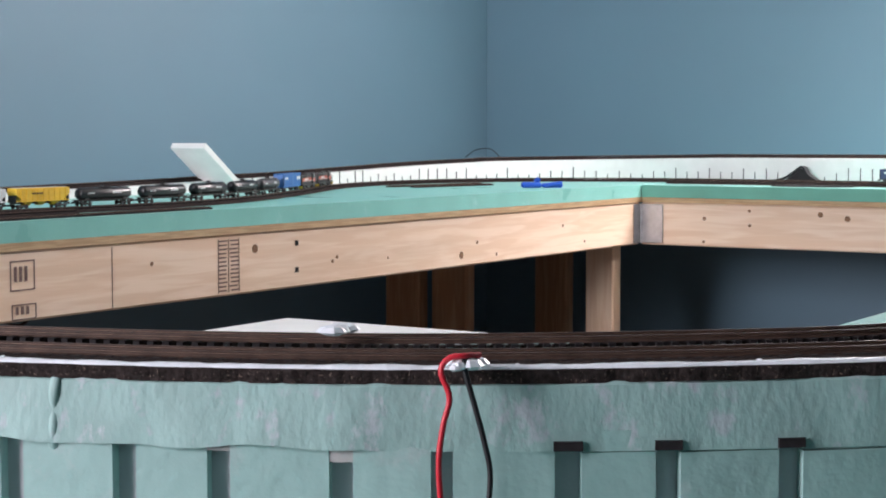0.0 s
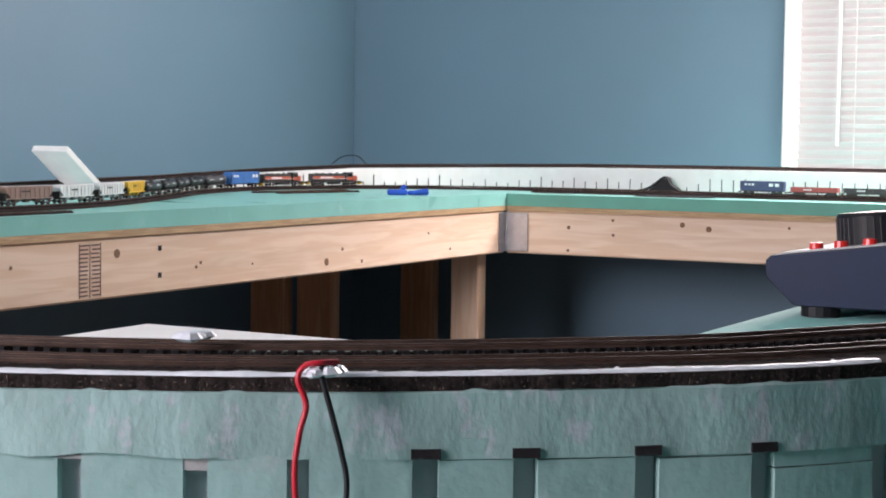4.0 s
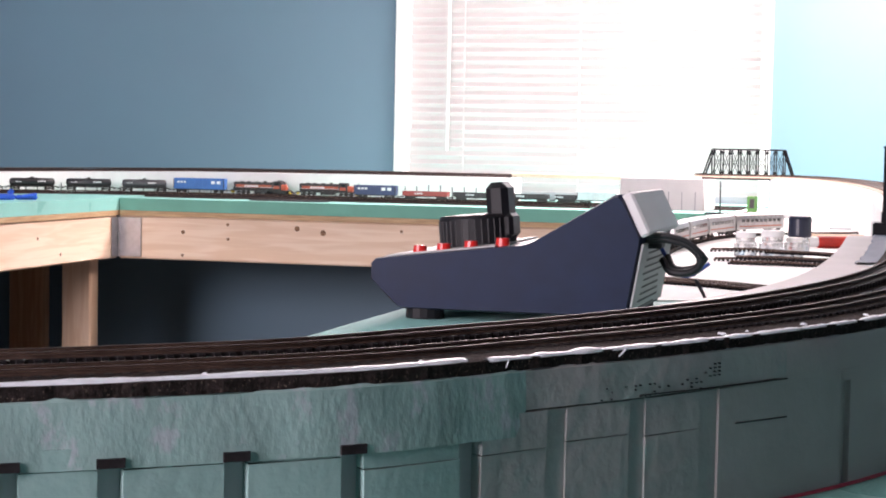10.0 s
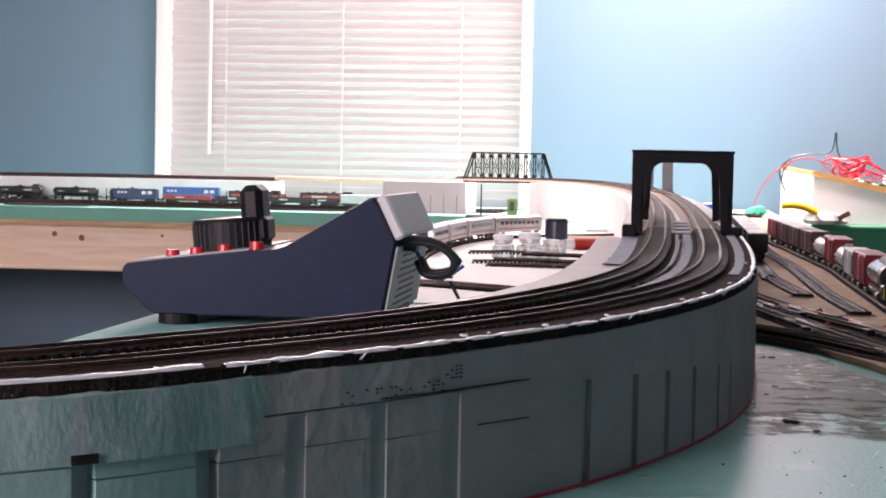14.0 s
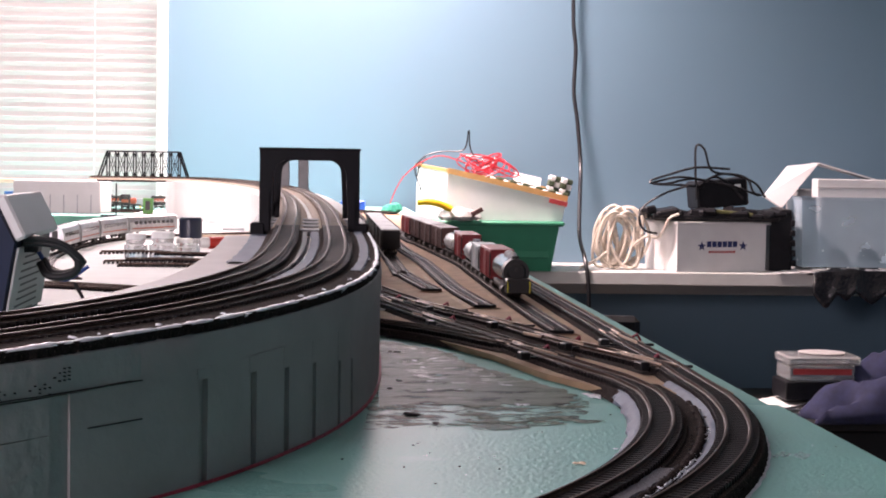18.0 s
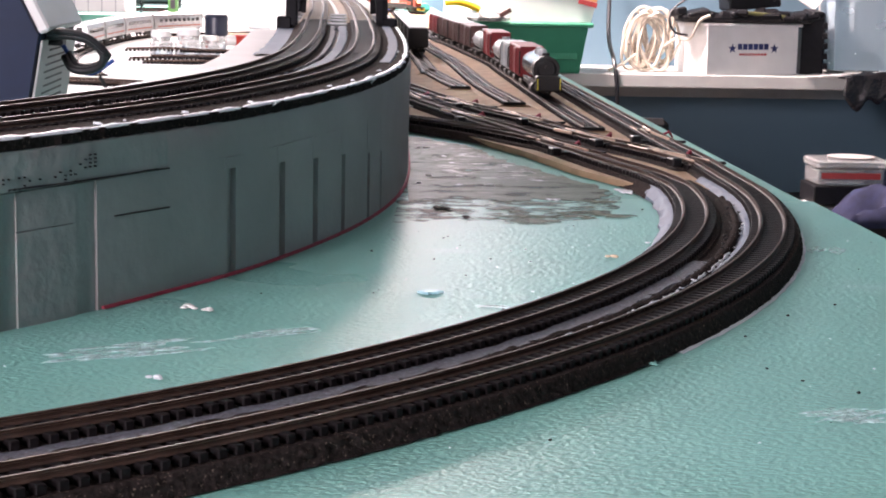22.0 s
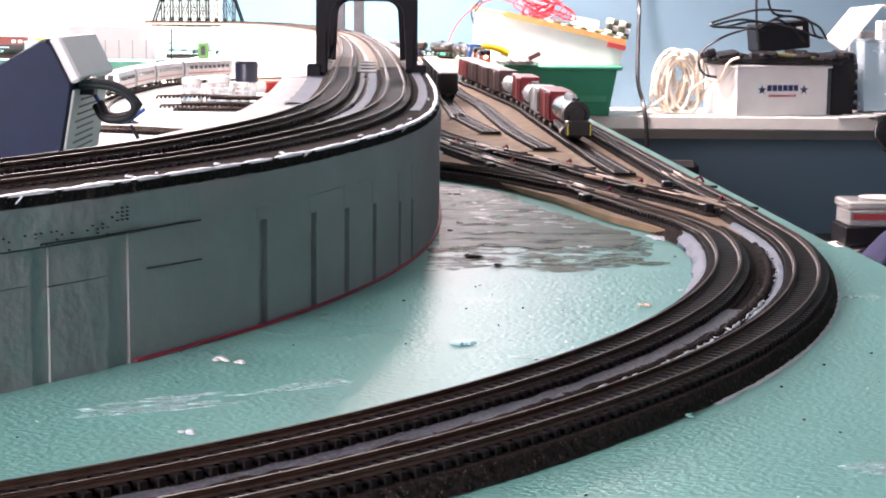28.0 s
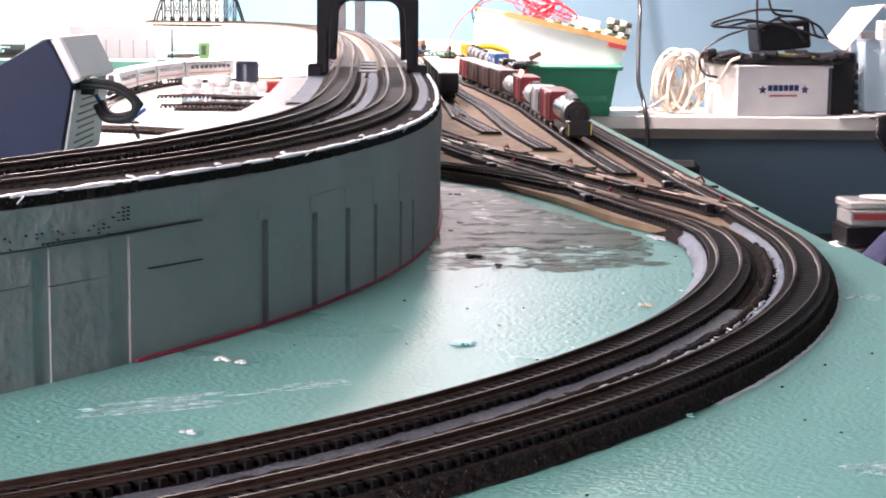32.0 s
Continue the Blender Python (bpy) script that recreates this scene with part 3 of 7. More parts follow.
BED = 0.0032
EDGE = spline([(-0.75, 0.30, 0), (-0.55, 0.318, 0), (-0.42, 0.338, 0), (-0.335, 0.360, 0), (-0.273, 0.384, 0), (-0.226, 0.411, 0), (-0.182, 0.444, 0), (-0.150, 0.473, 0), (-0.118, 0.516, 0), (-0.087, 0.558, 0),
               (-0.058, 0.606, 0), (-0.040, 0.640, 0), (-0.022, 0.684, 0), (-0.006, 0.732, 0), (0.006, 0.782, 0), (0.0145, 0.835, 0), (0.0200, 0.90, 0), (0.0230, 0.98, 0), (0.0240, 1.06, 0), (0.0235, 1.165, 0)], 0.006)
riser = thing("track_riser", "curved foam riser with a slotted side under the raised track", "riser")
core = MB()
ring = offset(EDGE, -0.015), offset(EDGE, -0.088)
for p, q in zip(*ring):
    core.v += [(p.x, p.y, 0.0), (p.x, p.y, grade(p.y) - 0.011), (q.x, q.y, grade(q.y) - 0.011), (q.x, q.y, 0.0)]
for i in range(len(EDGE) - 1):
    for j in range(4):
        core.f.append((i * 4 + j, i * 4 + 4 + j, i * 4 + 4 + (j + 1) % 4, i * 4 + (j + 1) % 4))
        core.fm.append(0)
part("core", core, M_RISER_IN, riser)
band = MB()
fine_edge = even(EDGE, 0.004)
for i, p in enumerate(fine_edge):
    d = (fine_edge[min(i + 1, len(fine_edge) - 1)] - fine_edge[max(i - 1, 0)]).normalized()
    s = d.cross(Vector((0, 0, 1)))
    g = grade(p.y)
    low = 0.0113 if -0.125 < p.x < -0.0625 else 0.013
    bulge = 0.0
    if p.x < -0.125:
        low = 0.0155 + 0.0022 * noise.noise(Vector((p.x * 55, 0.3, p.y * 20)))
        bulge = 0.0008 + 0.0006 * noise.noise(Vector((p.x * 90, 2.3, p.y * 90)))
        if p.x > -0.262:
            low, bulge = g - 0.0299, 0.0004
    for side, h in ((bulge, g - low), (bulge * 0.6, g - 0.009), (0, g - 0.005), (-0.0004, g - 0.001), (-0.0015, g), (-0.09, g), (-0.09, g - 0.013)):
        rough = 0.0009 * noise.noise(Vector((p.x * 60, p.y * 60, h * 90))) if side > -0.05 else 0
        lower = 0.0016 * noise.noise(Vector((p.x * 40, p.y * 40, 0.5))) if h < g - 0.011 and side == 0 and p.x > -0.06 else 0
        band.v.append(tuple(p + s * (side + rough) + Vector((0, 0, h + lower))))
for i in range(len(fine_edge) - 1):
    for j in range(7):
        a, b = i * 7 + j, i * 7 + (j + 1) % 7
        band.f.append((a, b, b + 7, a + 7))
        band.fm.append(0)
cut = next(i for i, p in enumerate(fine_edge) if p.x > -0.125)
end = next(i for i, p in enumerate(fine_edge) if p.x > -0.0625)
for a, e, m in ((0, cut, M_BAND), (cut, end, M_RISER), (end, len(fine_edge) - 1, M_FILLER_SHADE)):
    piece = MB()
    piece.v = band.v[a * 7:(e + 1) * 7]
    piece.f = band.f[:(e - a) * 7]
    piece.fm = [0] * len(piece.f)
    part("top_band", piece, m, riser, "foam band smeared with filler", smooth=True)
LEN = [0.0]
for a, b in zip(EDGE, EDGE[1:]):
    LEN.append(LEN[-1] + (b - a).length)


def at_len(path, lens, s):
    s = min(max(s, 0), lens[-1] - 1e-6)
    i = next(k for k in range(len(lens) - 1) if lens[k + 1] > s)
    q = (s - lens[i]) / (lens[i + 1] - lens[i])
    return path[i].lerp(path[i + 1], q)


def block(s0, s1, z0, drop, deep, out=0.0):
    """A foam block of the riser's side between two lengths along its edge."""
    n = 6
    pts = [at_len(EDGE, LEN, s0 + (s1 - s0) * k / (n - 1)) for k in range(n)]
    o, i = offset(pts, out), offset(pts, -deep)
    mb = MB()
    vs = [(*p.xy, z0) for p in o] + [(*p.xy, grade(p.y) - drop) for p in o] + [(*p.xy, grade(p.y) - drop) for p in i] + [(*p.xy, z0) for p in i]
    fs = [(k, k + 1, n + 1 + k, n + k) for k in range(n - 1)] + [(n + k, n + 1 + k, 2 * n + 1 + k, 2 * n + k) for k in range(n - 1)] + [(0, n, 2 * n, 3 * n), (n - 1, 4 * n - 1, 3 * n - 1, 2 * n - 1)]
    return mb.add(vs, fs)


M_NOTCH = mat("dark_cut_notch", (0.030, 0.026, 0.028), rough=0.9, spec=0.05, vary=0.3, scale=300, grain=500)
# slots in its side: place along x of the edge, half width
SLOTS = [(-0.3447, 0.0032, 0.0118), (-0.3207, 0.0030, 0.0140), (-0.2963, 0.0029, 0.0170), (-0.2704, 0.0029, 0.0192), (-0.2465, 0.0026, 0.0165), (-0.2235, 0.0032, 0.0150), (-0.2008, 0.0030, 0.0140),
         (-0.1781, 0.0030, 0.0148), (-0.1556, 0.0032, 0.0140), (-0.1352, 0.0037, 0.0135), (-0.1156, 0.0036, 0.0125), (-0.0971, 0.0032, 0.0118), (-0.0799, 0.0043, 0.0118), (-0.0448, 0.0028, 0.0155),
         (-0.0313, 0.0026, 0.0175), (-0.0201, 0.0024, 0.0195), (-0.0096, 0.0022, 0.0215), (-0.0011, 0.0020, 0.0250), (0.0053, 0.0018, 0.0270)]
marks = []
for sx, hw, low in SLOTS:
    k = min(range(len(EDGE)), key=lambda i: abs(EDGE[i].x - sx) if EDGE[i].y < 0.86 else 9)
    marks.append((LEN[k], hw))
    if low > 0.0122:
        fill = block(LEN[k] - hw - (0.0002 if sx < -0.06 else 0.0010), LEN[k] + hw + (0.0002 if sx < -0.06 else 0.0010), 0.0, 0.0119, 0.013, -0.0003 if sx < -0.06 else 0.00012)
        fill.v = [(x, y, max(z, grade(y) - low)) for x, y, z in fill.v]
        part("slot_filler", fill, M_RISER if sx < -0.06 else M_FILLER_SHADE, riser)
    part("slot_back", block(LEN[k] - hw - 0.0002, LEN[k] + hw + 0.0002, 0.0, 0.0119, 0.013, -0.0019 if sx > -0.06 else -0.0009 if sx > -0.12 else -0.0040), M_FILLER_SHADE if sx > -0.06 else M_RISER if sx > -0.12 else M_RISER_IN, riser)
    # Dark raised blocks paint the shade of holes at the slot tops.
    if -0.23 < sx < -0.15:
        hole = block(LEN[k] - hw - 0.0004, LEN[k] + hw + 0.0002, 0.0, 0.0119, 0.004, 0.0012)
        hole.v = [(x, y, min(max(z, 0.0301), 0.0324)) for x, y, z in hole.v]
        part("notch", hole, M_NOTCH, riser, "raised dark block for the shade in a slot top")
ends = [(0.0, 0.0)] + marks + [(LEN[-1] - 0.001, 0.0)]
for (sa, ha), (sb, hb) in zip(ends, ends[1:]):
    cuts = max(1, round((sb - sa) / 0.06))
    for c in range(cuts):
        a, e = sa + ha + (sb - hb - sa - ha) * c / cuts, sa + ha + (sb - hb - sa - ha) * (c + 1) / cuts
        mid = at_len(EDGE, LEN, (a + e) / 2)
        e -= 0.0 if c == cuts - 1 else 0.00005
        if mid.x > -0.0625 or mid.x < -0.215:
            part("block", block(a, e, 0.0, 0.0118, 0.013, random.uniform(-0.0003, 0.0001) if mid.x < -0.1 else 0.0), M_FILLER_SHADE if mid.x > 0 - 0.0625 else M_MINT, riser)
            continue
        seam = 0.0266 + (0.0030 if mid.x < -0.15 else 0.0) + random.uniform(-0.0006, 0.0006)
        tall = 0.0118 if mid.x > -0.125 else 0.0118
        skin = M_MINT if mid.x < -0.14 else M_RISER
        part("block", block(a, e, 0.0, grade(mid.y) - seam + 0.00025, 0.013, random.uniform(-0.0003, 0.0002)), skin, riser)
        part("block", block(a, e, seam, tall, 0.013, random.uniform(-0.0004, 0.0003)), skin, riser)
# Thin dark strips on the face stand in for shade inside the grooves.
M_GROOVE_SHADE = mat("scored_foam_line", (0.085, 0.075, 0.07), rough=0.9, spec=0.05, vary=0.3, scale=300, grain=500)
for x0, x1, z0, z1 in ((-0.0985, -0.0612, 0.0377, 0.0373), (-0.0755, -0.0610, 0.0261, 0.0256)):
    run = [p for p in even(EDGE, 0.002) if x0 < p.x < x1 and p.y < 0.7]
    part("score_line", MB().sweep([Vector((p.x, p.y, z0 + (z1 - z0) * (p.x - x0) / (x1 - x0))) for p in run], [(-0.001, -0.0002), (0.0004, -0.0002), (0.0004, 0.00018), (-0.001, 0.00018)]), M_GROOVE_SHADE, riser, "thin dark strip painted for a groove's shade")
part("base_line", MB().sweep([Vector((p.x, p.y, 0.0006)) for p in offset(EDGE, 0.0006) if p.y > 0.567], [(-0.0008, -0.0004), (-0.0008, 0.0004), (0.0001, 0.0003), (0.0006, -0.0004)]), M_REDINK, riser, "red marker line")

def lifted(path, dz=0.0):
    return [Vector((p.x, p.y, grade(p.y) + dz)) for p in path]


def sunk(path):
    """Lowers the track a little towards the start of the curve, to fit the camera's view."""
    return [Vector((p.x, p.y, p.z - 0.0020 * min(max((0.82 - p.y) / 0.3, 0), 1))) for p in path]


def laid(side):
    """A track line beside the edge; it keeps a little closer to it round the bend than at the bridge."""
    far = [min(max((p.y - 0.75) / 0.25, 0), 1) for p in EDGE]
    return sunk(lifted([a.lerp(b, k * k * (3 - 2 * k)) for a, b, k in zip(offset(EDGE, side + 0.0065), offset(EDGE, side + 0.004), far)]))


UP_OUT, UP_IN = laid(-0.0265), laid(-0.0565)
beyond = spline([(0.0010, 1.18, 0.0572), (-0.0008, 1.45, 0.0572), (-0.006, 1.75, 0.0575), (-0.015, 2.05, 0.058), (-0.030, 2.35, 0.059), (-0.062, 2.65, 0.061), (-0.115, 2.90, 0.063), (-0.175, 3.06, 0.0645), (-0.245, 3.145, 0.065), (-0.40, 3.155, 0.065)], 0.01)
up_out = even(UP_OUT[:-2] + beyond[:3], 0.006)
up_in = even(UP_IN[:-2] + offset(beyond, -0.030)[:3], 0.006)
track("raised_track", up_out, "raised outer track on black roadbed round the curve", 0.0, bed=BED, bed_w=0.0094, group="raised tracks", near=lambda p: p.y < 0.88 and p.x > -0.40)
track("raised_track", up_in, "raised inner track on black roadbed round the curve", 0.0, bed=BED, bed_w=0.0094, group="raised tracks", near=lambda p: p.y < 0.88 and p.x > -0.40)
for side in (0.0, -0.030):
    track("raised_track", even(offset(beyond, side)[2:], 0.006), "raised track on tan roadbed beyond the bridge", 0.0, bed=BED, bed_w=0.0094, group="raised tracks", bed_mat=M_TANBED, tie_mat=M_TIE_TAN)
caulk = thing("caulk_bead", "smeared white caulk bead along the raised roadbed", "caulk")
part("bead", bead([p for p in lifted(offset(EDGE, -0.0034), BED - 0.0004) if p.y < 0.50], 0.0019, 0.0009, 0.35, 0.002), M_CAULK, caulk, smooth=True)
part("bead", bead([p for p in lifted(offset(EDGE, -0.0016), BED - 0.0008) if 0.495 < p.y < 0.86], 0.0013, 0.0009, 0.6, 0.0014), M_CAULK, caulk, smooth=True)
part("bead", bead([p for p in lifted(offset(EDGE, -0.0020), BED - 0.0008) if p.y > 0.86], 0.0012, 0.0007, 0.5, 0.0012), M_CAULK, caulk, smooth=True)
random.seed(31)
tails = [p for p in lifted(offset(EDGE, 0.0004), BED - 0.0008) if 0.50 < p.y < 0.80]
for p in random.sample(tails, 4):
    q = p + Vector((random.uniform(-0.0022, 0.0022), -0.0006, -random.uniform(0.0006, 0.0022)))
    part("drip", MB().tube([p + Vector((0, 0.002, 0.0004)), p, q], random.uniform(0.00015, 0.00028), 6, up=Vector((0, 1, 0))), M_CAULK, caulk, "small hanging drip")


def flat_strip(path, w, h, wob):
    """A strip troweled flat, with an uneven rim on both sides."""
    mb, fine = MB(), even(path, 0.003)
    for i, p in enumerate(fine):
        d = (fine[min(i + 1, len(fine) - 1)] - fine[max(i - 1, 0)]).normalized()
        s = d.cross(Vector((0, 0, 1)))
        k1 = 1 + wob * noise.noise(Vector((p.x * 120, p.y * 120, 1.7)))
        k2 = 1 + wob * noise.noise(Vector((p.x * 120, p.y * 120, 8.3)))
        for a, z in ((-w * k1 - 0.0006, 0.0), (-w * k1, h), (0, h * 0.9), (w * k2, h), (w * k2 + 0.0006, 0.0)):
            mb.v.append(tuple(p + s * a + Vector((0, 0, z))))
    for i in range(len(fine) - 1):
        for j in range(4):
            a = i * 5 + j
            mb.f.append((a, a + 1, a + 6, a + 5))
            mb.fm.append(0)
    return mb


part("fillet", flat_strip([p for p in lifted(offset(EDGE, -0.0085), BED - 0.0004) if p.y > 0.84], 0.0020, 0.0008, 0.4), M_GREYP, caulk, smooth=True)
part("fillet", flat_strip([p for p in sunk(lifted(offset(EDGE, -0.0350), BED - 0.0010)) if p.y > 0.66], 0.0022, 0.0008, 0.5), M_GREYP, caulk, smooth=True)
part("fillet", flat_strip([p for p in sunk(lifted(offset(EDGE, -0.0420), BED - 0.0010)) if p.y > 0.56], 0.0020, 0.0008, 0.7), M_GRIT, caulk, smooth=True)
# Not caulk: this pale strip paints the lit riser top beside the track.
part("fillet", flat_strip([p for p in sunk(lifted(offset(EDGE, -0.0690), 0.0002)) if p.y > 0.92], 0.0048, 0.0009, 0.3), M_GREYP, caulk, smooth=True)
shelf_bed = MB()
ragged = even(EDGE, 0.0022)
for p, q in zip(offset(ragged, -0.0006), offset(ragged, -0.0145)):
    d = (p - q).normalized() * (0.0008 * noise.noise(Vector((p.x * 170, p.y * 170, 0))) + 0.0004 * noise.noise(Vector((p.x * 600, p.y * 600, 5))))
    p = p + d
    shelf_bed.v += [(p.x, p.y, grade(p.y) - 0.0006 + d.x * 0.9), (p.x, p.y, grade(p.y) + BED - 0.0004), (q.x, q.y, grade(q.y) + BED), (q.x, q.y, grade(q.y) + 0.0002)]
for i in range(len(ragged) - 1):
    for j in range(3):
        shelf_bed.f.append((i * 4 + j, i * 4 + 4 + j, i * 4 + 5 + j, i * 4 + j + 1))
        shelf_bed.fm.append(0)
part("edge_roadbed", shelf_bed, M_CORK, caulk, "black cork edge")

# the lower double-track curve and the yard throat
LOW_C = (-0.388, 0.833)
R_OUT, R_IN = 0.5497, 0.5213


def low_path(r, exit_pts):
    a = [Vector(p) for p in arc(LOW_C[0], LOW_C[1], r, -120, -2, 0, 80)]
    tail = spline([a[-1], *exit_pts], 0.006)
    return even(a + tail[1:], 0.006)


low_out = low_path(R_OUT, [(0.1620, 0.87, 0), (0.1625, 0.93, 0), (0.1610, 1.02, 0), (0.1605, 1.27, 0), (0.1600, 1.56, 0), (0.157, 2.4, 0), (0.158, 3.10, 0)])
low_in = low_path(R_IN, [(0.1285, 0.858, 0), (0.1175, 0.905, 0), (0.1070, 0.955, 0), (0.086, 1.055, 0), (0.061, 1.169, 0), (0.031, 1.354, 0), (0.024, 1.6, 0), (0.024, 2.6, 0)])
track("lower_track", low_out, "lower outer track on black cork roadbed", 0.0, bed_w=0.0089, group="lower tracks", near=lambda p: p.y < 0.93 and p.x > -0.20)
track("lower_track", low_in, "lower inner track on black cork roadbed", 0.0, bed_w=0.0089, group="lower tracks", near=lambda p: p.y < 0.93 and p.x > -0.20)
lowbed = thing("lower_caulk", "grey caulk and cork between the lower tracks", "caulk")
R_MID = (R_OUT + R_IN) / 2


def slope(r, a0, a1, n=150):
    """Caulk troweled on the inner shoulder of a roadbed, from the tie ends down to the foam."""
    mb = MB()
    rows = ((0.0084, 0.0054), (0.0098, 0.0050), (0.0114, 0.0036), (0.0128, 0.0020), (0.0136, 0.0004))
    for i in range(n + 1):
        a = radians(a0 + (a1 - a0) * i / n)
        for j, (d, h) in enumerate(rows):
            wob = 0.0011 * noise.noise(Vector((a * 40, j * 0.9, r * 50)))
            q = r - d - wob * j / 2
            mb.v.append((LOW_C[0] + q * math.cos(a), LOW_C[1] + q * math.sin(a), max(0.0004, h + wob * 0.5)))
    for i in range(n):
        for j in range(4):
            k = i * 5 + j
            mb.f.append((k, k + 1, k + 6, k + 5))
            mb.fm.append(0)
    return mb


part("fillet", slope(R_OUT, -118, 3), M_GREYP, lowbed, smooth=True)
part("fillet", slope(R_IN, -26, 3, 60), M_GREYP, lowbed, smooth=True)
part("valley", MB().sweep(arc(*LOW_C, R_MID - 0.0015, -118, 3, 0.0, 120), [(-0.0085, 0.0003), (-0.0085, 0.0043), (0.0015, 0.0040), (0.0065, 0.0016), (0.0065, 0.0003)]), M_CORK, lowbed, "black cork crumbs")
part("grit_strip", flat_strip([Vector(p) for p in arc(*LOW_C, R_MID - 0.0036, -118, -22, 0.0042, 160)], 0.0027, 0.0010, 0.6), M_GRIT, lowbed, "gritty grey caulk strip", smooth=True)
part("ridge", bead([Vector(p) for p in arc(*LOW_C, R_MID + 0.0008, -100, -4, 0.0036, 200)], 0.0016, 0.0022, 0.45, 0.0016), M_CORK, lowbed, "crumbling black ridge")
part("flake_line", bead([Vector(p) for p in arc(*LOW_C, R_MID + 0.0026, -78, -20, 0.0046, 400)], 0.0003, 0.0005, 2.6, 0.0012), M_CAULK, lowbed, "broken line of white caulk", smooth=True)
part("rim", flat_strip([Vector(p) for p in arc(*LOW_C, R_OUT + 0.0110, -34, -2, 0.0001, 300)], 0.00028, 0.00035, 1.8), M_CAULK, lowbed, "thin ragged caulk rim", smooth=True)

# the yard: a cork sheet with ladder tracks
yard = thing("yard_sheet", "tan cork sheet under the yard tracks", "cork sheet")
part("sheet", slab([(0.030, 1.27), (0.030, 1.17), (0.035, 1.135), (0.083, 0.984), (0.100, 0.905), (0.119, 0.850), (0.132, 0.832), (0.176, 0.835), (0.177, 3.5), (0.01, 3.5), (0.022, 1.6)], 0.0004, 0.0034), M_CORKBOARD, yard)
YZ = 0.0032
yard_lines = {
    "hopper": [(0.079, 1.42, 0), (0.071, 1.52, 0), (0.065, 1.62, 0), (0.064, 1.75, 0), (0.064, 3.4, 0)],
    "second": [(0.106, 1.27, 0), (0.101, 1.36, 0), (0.0975, 1.45, 0), (0.096, 1.6, 0), (0.094, 1.8, 0), (0.084, 2.2, 0), (0.084, 3.4, 0)],
    "third": [(0.134, 1.09, 0), (0.1325, 1.18, 0), (0.1315, 1.3, 0), (0.131, 1.6, 0), (0.1310, 1.75, 0), (0.1222, 1.95, 0), (0.1132, 2.15, 0), (0.1040, 2.37, 0), (0.1035, 3.4, 0)],
}
for k in yard_lines:
    track("yard_track", spline(yard_lines[k], 0.01), "yard storage track laid on tan cork", YZ, bed=0.0012, group="yard tracks", bed_w=0.0088, bed_mat=M_CORKBOARD)
ladder = spline([(0.1600, 0.90, 0), (0.1500, 0.945, 0), (0.128, 1.018, 0), (0.101, 1.141, 0), (0.067, 1.256, 0), (0.034, 1.442, 0), (0.028, 1.6, 0)], 0.01)
track("yard_ladder", ladder, "diagonal ladder track with switches across the yard", YZ, bed=0.0012, group="yard tracks", bed_w=0.009)
branch = spline([(0.108, 0.98, 0), (0.094, 1.010, 0), (0.068, 1.071, 0), (0.031, 1.131, 0), (-0.01, 1.18, 0), (-0.08, 1.26, 0)], 0.01)
track("branch_track", branch, "black branch track passing under the raised curve", 0.0004, bed=0.004)


def turnout(x, y, yaw, label="yard switch with frog and guard rails"):
    """The extra metal of a switch: points, frog, guard rails, throw bar, red feeder."""
    t = thing("track_switch", label, "track switch", "yard switches", pose(x, y, YZ + 0.0012, 0, 0, yaw))
    for sx, ang in ((-1, 3.0), (1, -3.0)):
        part("point_rail", MB().box((0, 0, 0), (0.055, 0.0011, 0.0017), pose(0.0, sx * 0.0026, 0.0028, 0, 0, ang)), M_RAIL, t)
        part("guard_rail", MB().box((0.035, sx * 0.0035, 0.0028), (0.022, 0.0009, 0.0017), b=0.0002), M_RAIL, t)
    part("frog", MB().prism([(0.012, -0.0012), (0.035, -0.0035), (0.035, 0.0035), (0.012, 0.0012)], 0.0018, 0.0034), M_RAIL_SIDE, t)
    part("throw_bar", MB().box((-0.028, 0, 0.002), (0.0025, 0.026, 0.0014), b=0.0003), M_BLACK, t)
    part("switch_stand", MB().box((-0.028, 0.0145, 0.003), (0.008, 0.005, 0.004), b=0.0006), M_BLACK, t)
    part("feeder", MB().tube([(0.0, -0.006, 0.003), (0.003, -0.010, 0.0045), (0.008, -0.013, 0.001)], 0.0007, 6), M_REDINK, t, "red feeder wire")
    return t


for x, y, yaw in ((0.1535, 0.935, 106), (0.127, 1.022, 109), (0.101, 1.141, 107), (0.070, 1.248, 106), (0.1605, 1.04, 91), (0.1025, 0.975, 103), (0.066, 1.145, 104), (0.040, 1.31, 102)):
    turnout(x, y, yaw)

# the far tracks along the west and north walls
B_MAIN = spline([(-1.75, -1.0, 0), (-1.75, 0.6, 0), (-1.752, 1.4, 0), (-1.752, 1.73, 0), (-1.747, 1.85, 0), (-1.741, 1.97, 0), (-1.748, 2.09, 0), (-1.772, 2.21, 0), (-1.808, 2.328, 0), (-1.850, 2.435, 0), (-1.902, 2.56, 0), (-1.962, 2.69, 0), (-2.022, 2.824, 0), (-2.06, 2.95, 0), (-2.08, 3.12, 0),
                 (-2.055, 3.29, 0), (-1.975, 3.44, 0), (-1.84, 3.56, 0), (-1.66, 3.62, 0), (-1.48, 3.63, 0), (-1.0, 3.63, 0), (-0.4, 3.63, 0), (-0.12, 3.61, 0.003), (0.05, 3.53, 0.007), (0.135, 3.38, 0.007), (0.157, 3.16, 0.007), (0.156, 2.8, 0.007), (0.157, 2.4, 0.007), (0.160, 1.6, 0.007), (0.160, 1.0, 0.007)], 0.01)
split = next(i for i, p in enumerate(B_MAIN) if p.x > 0.135)
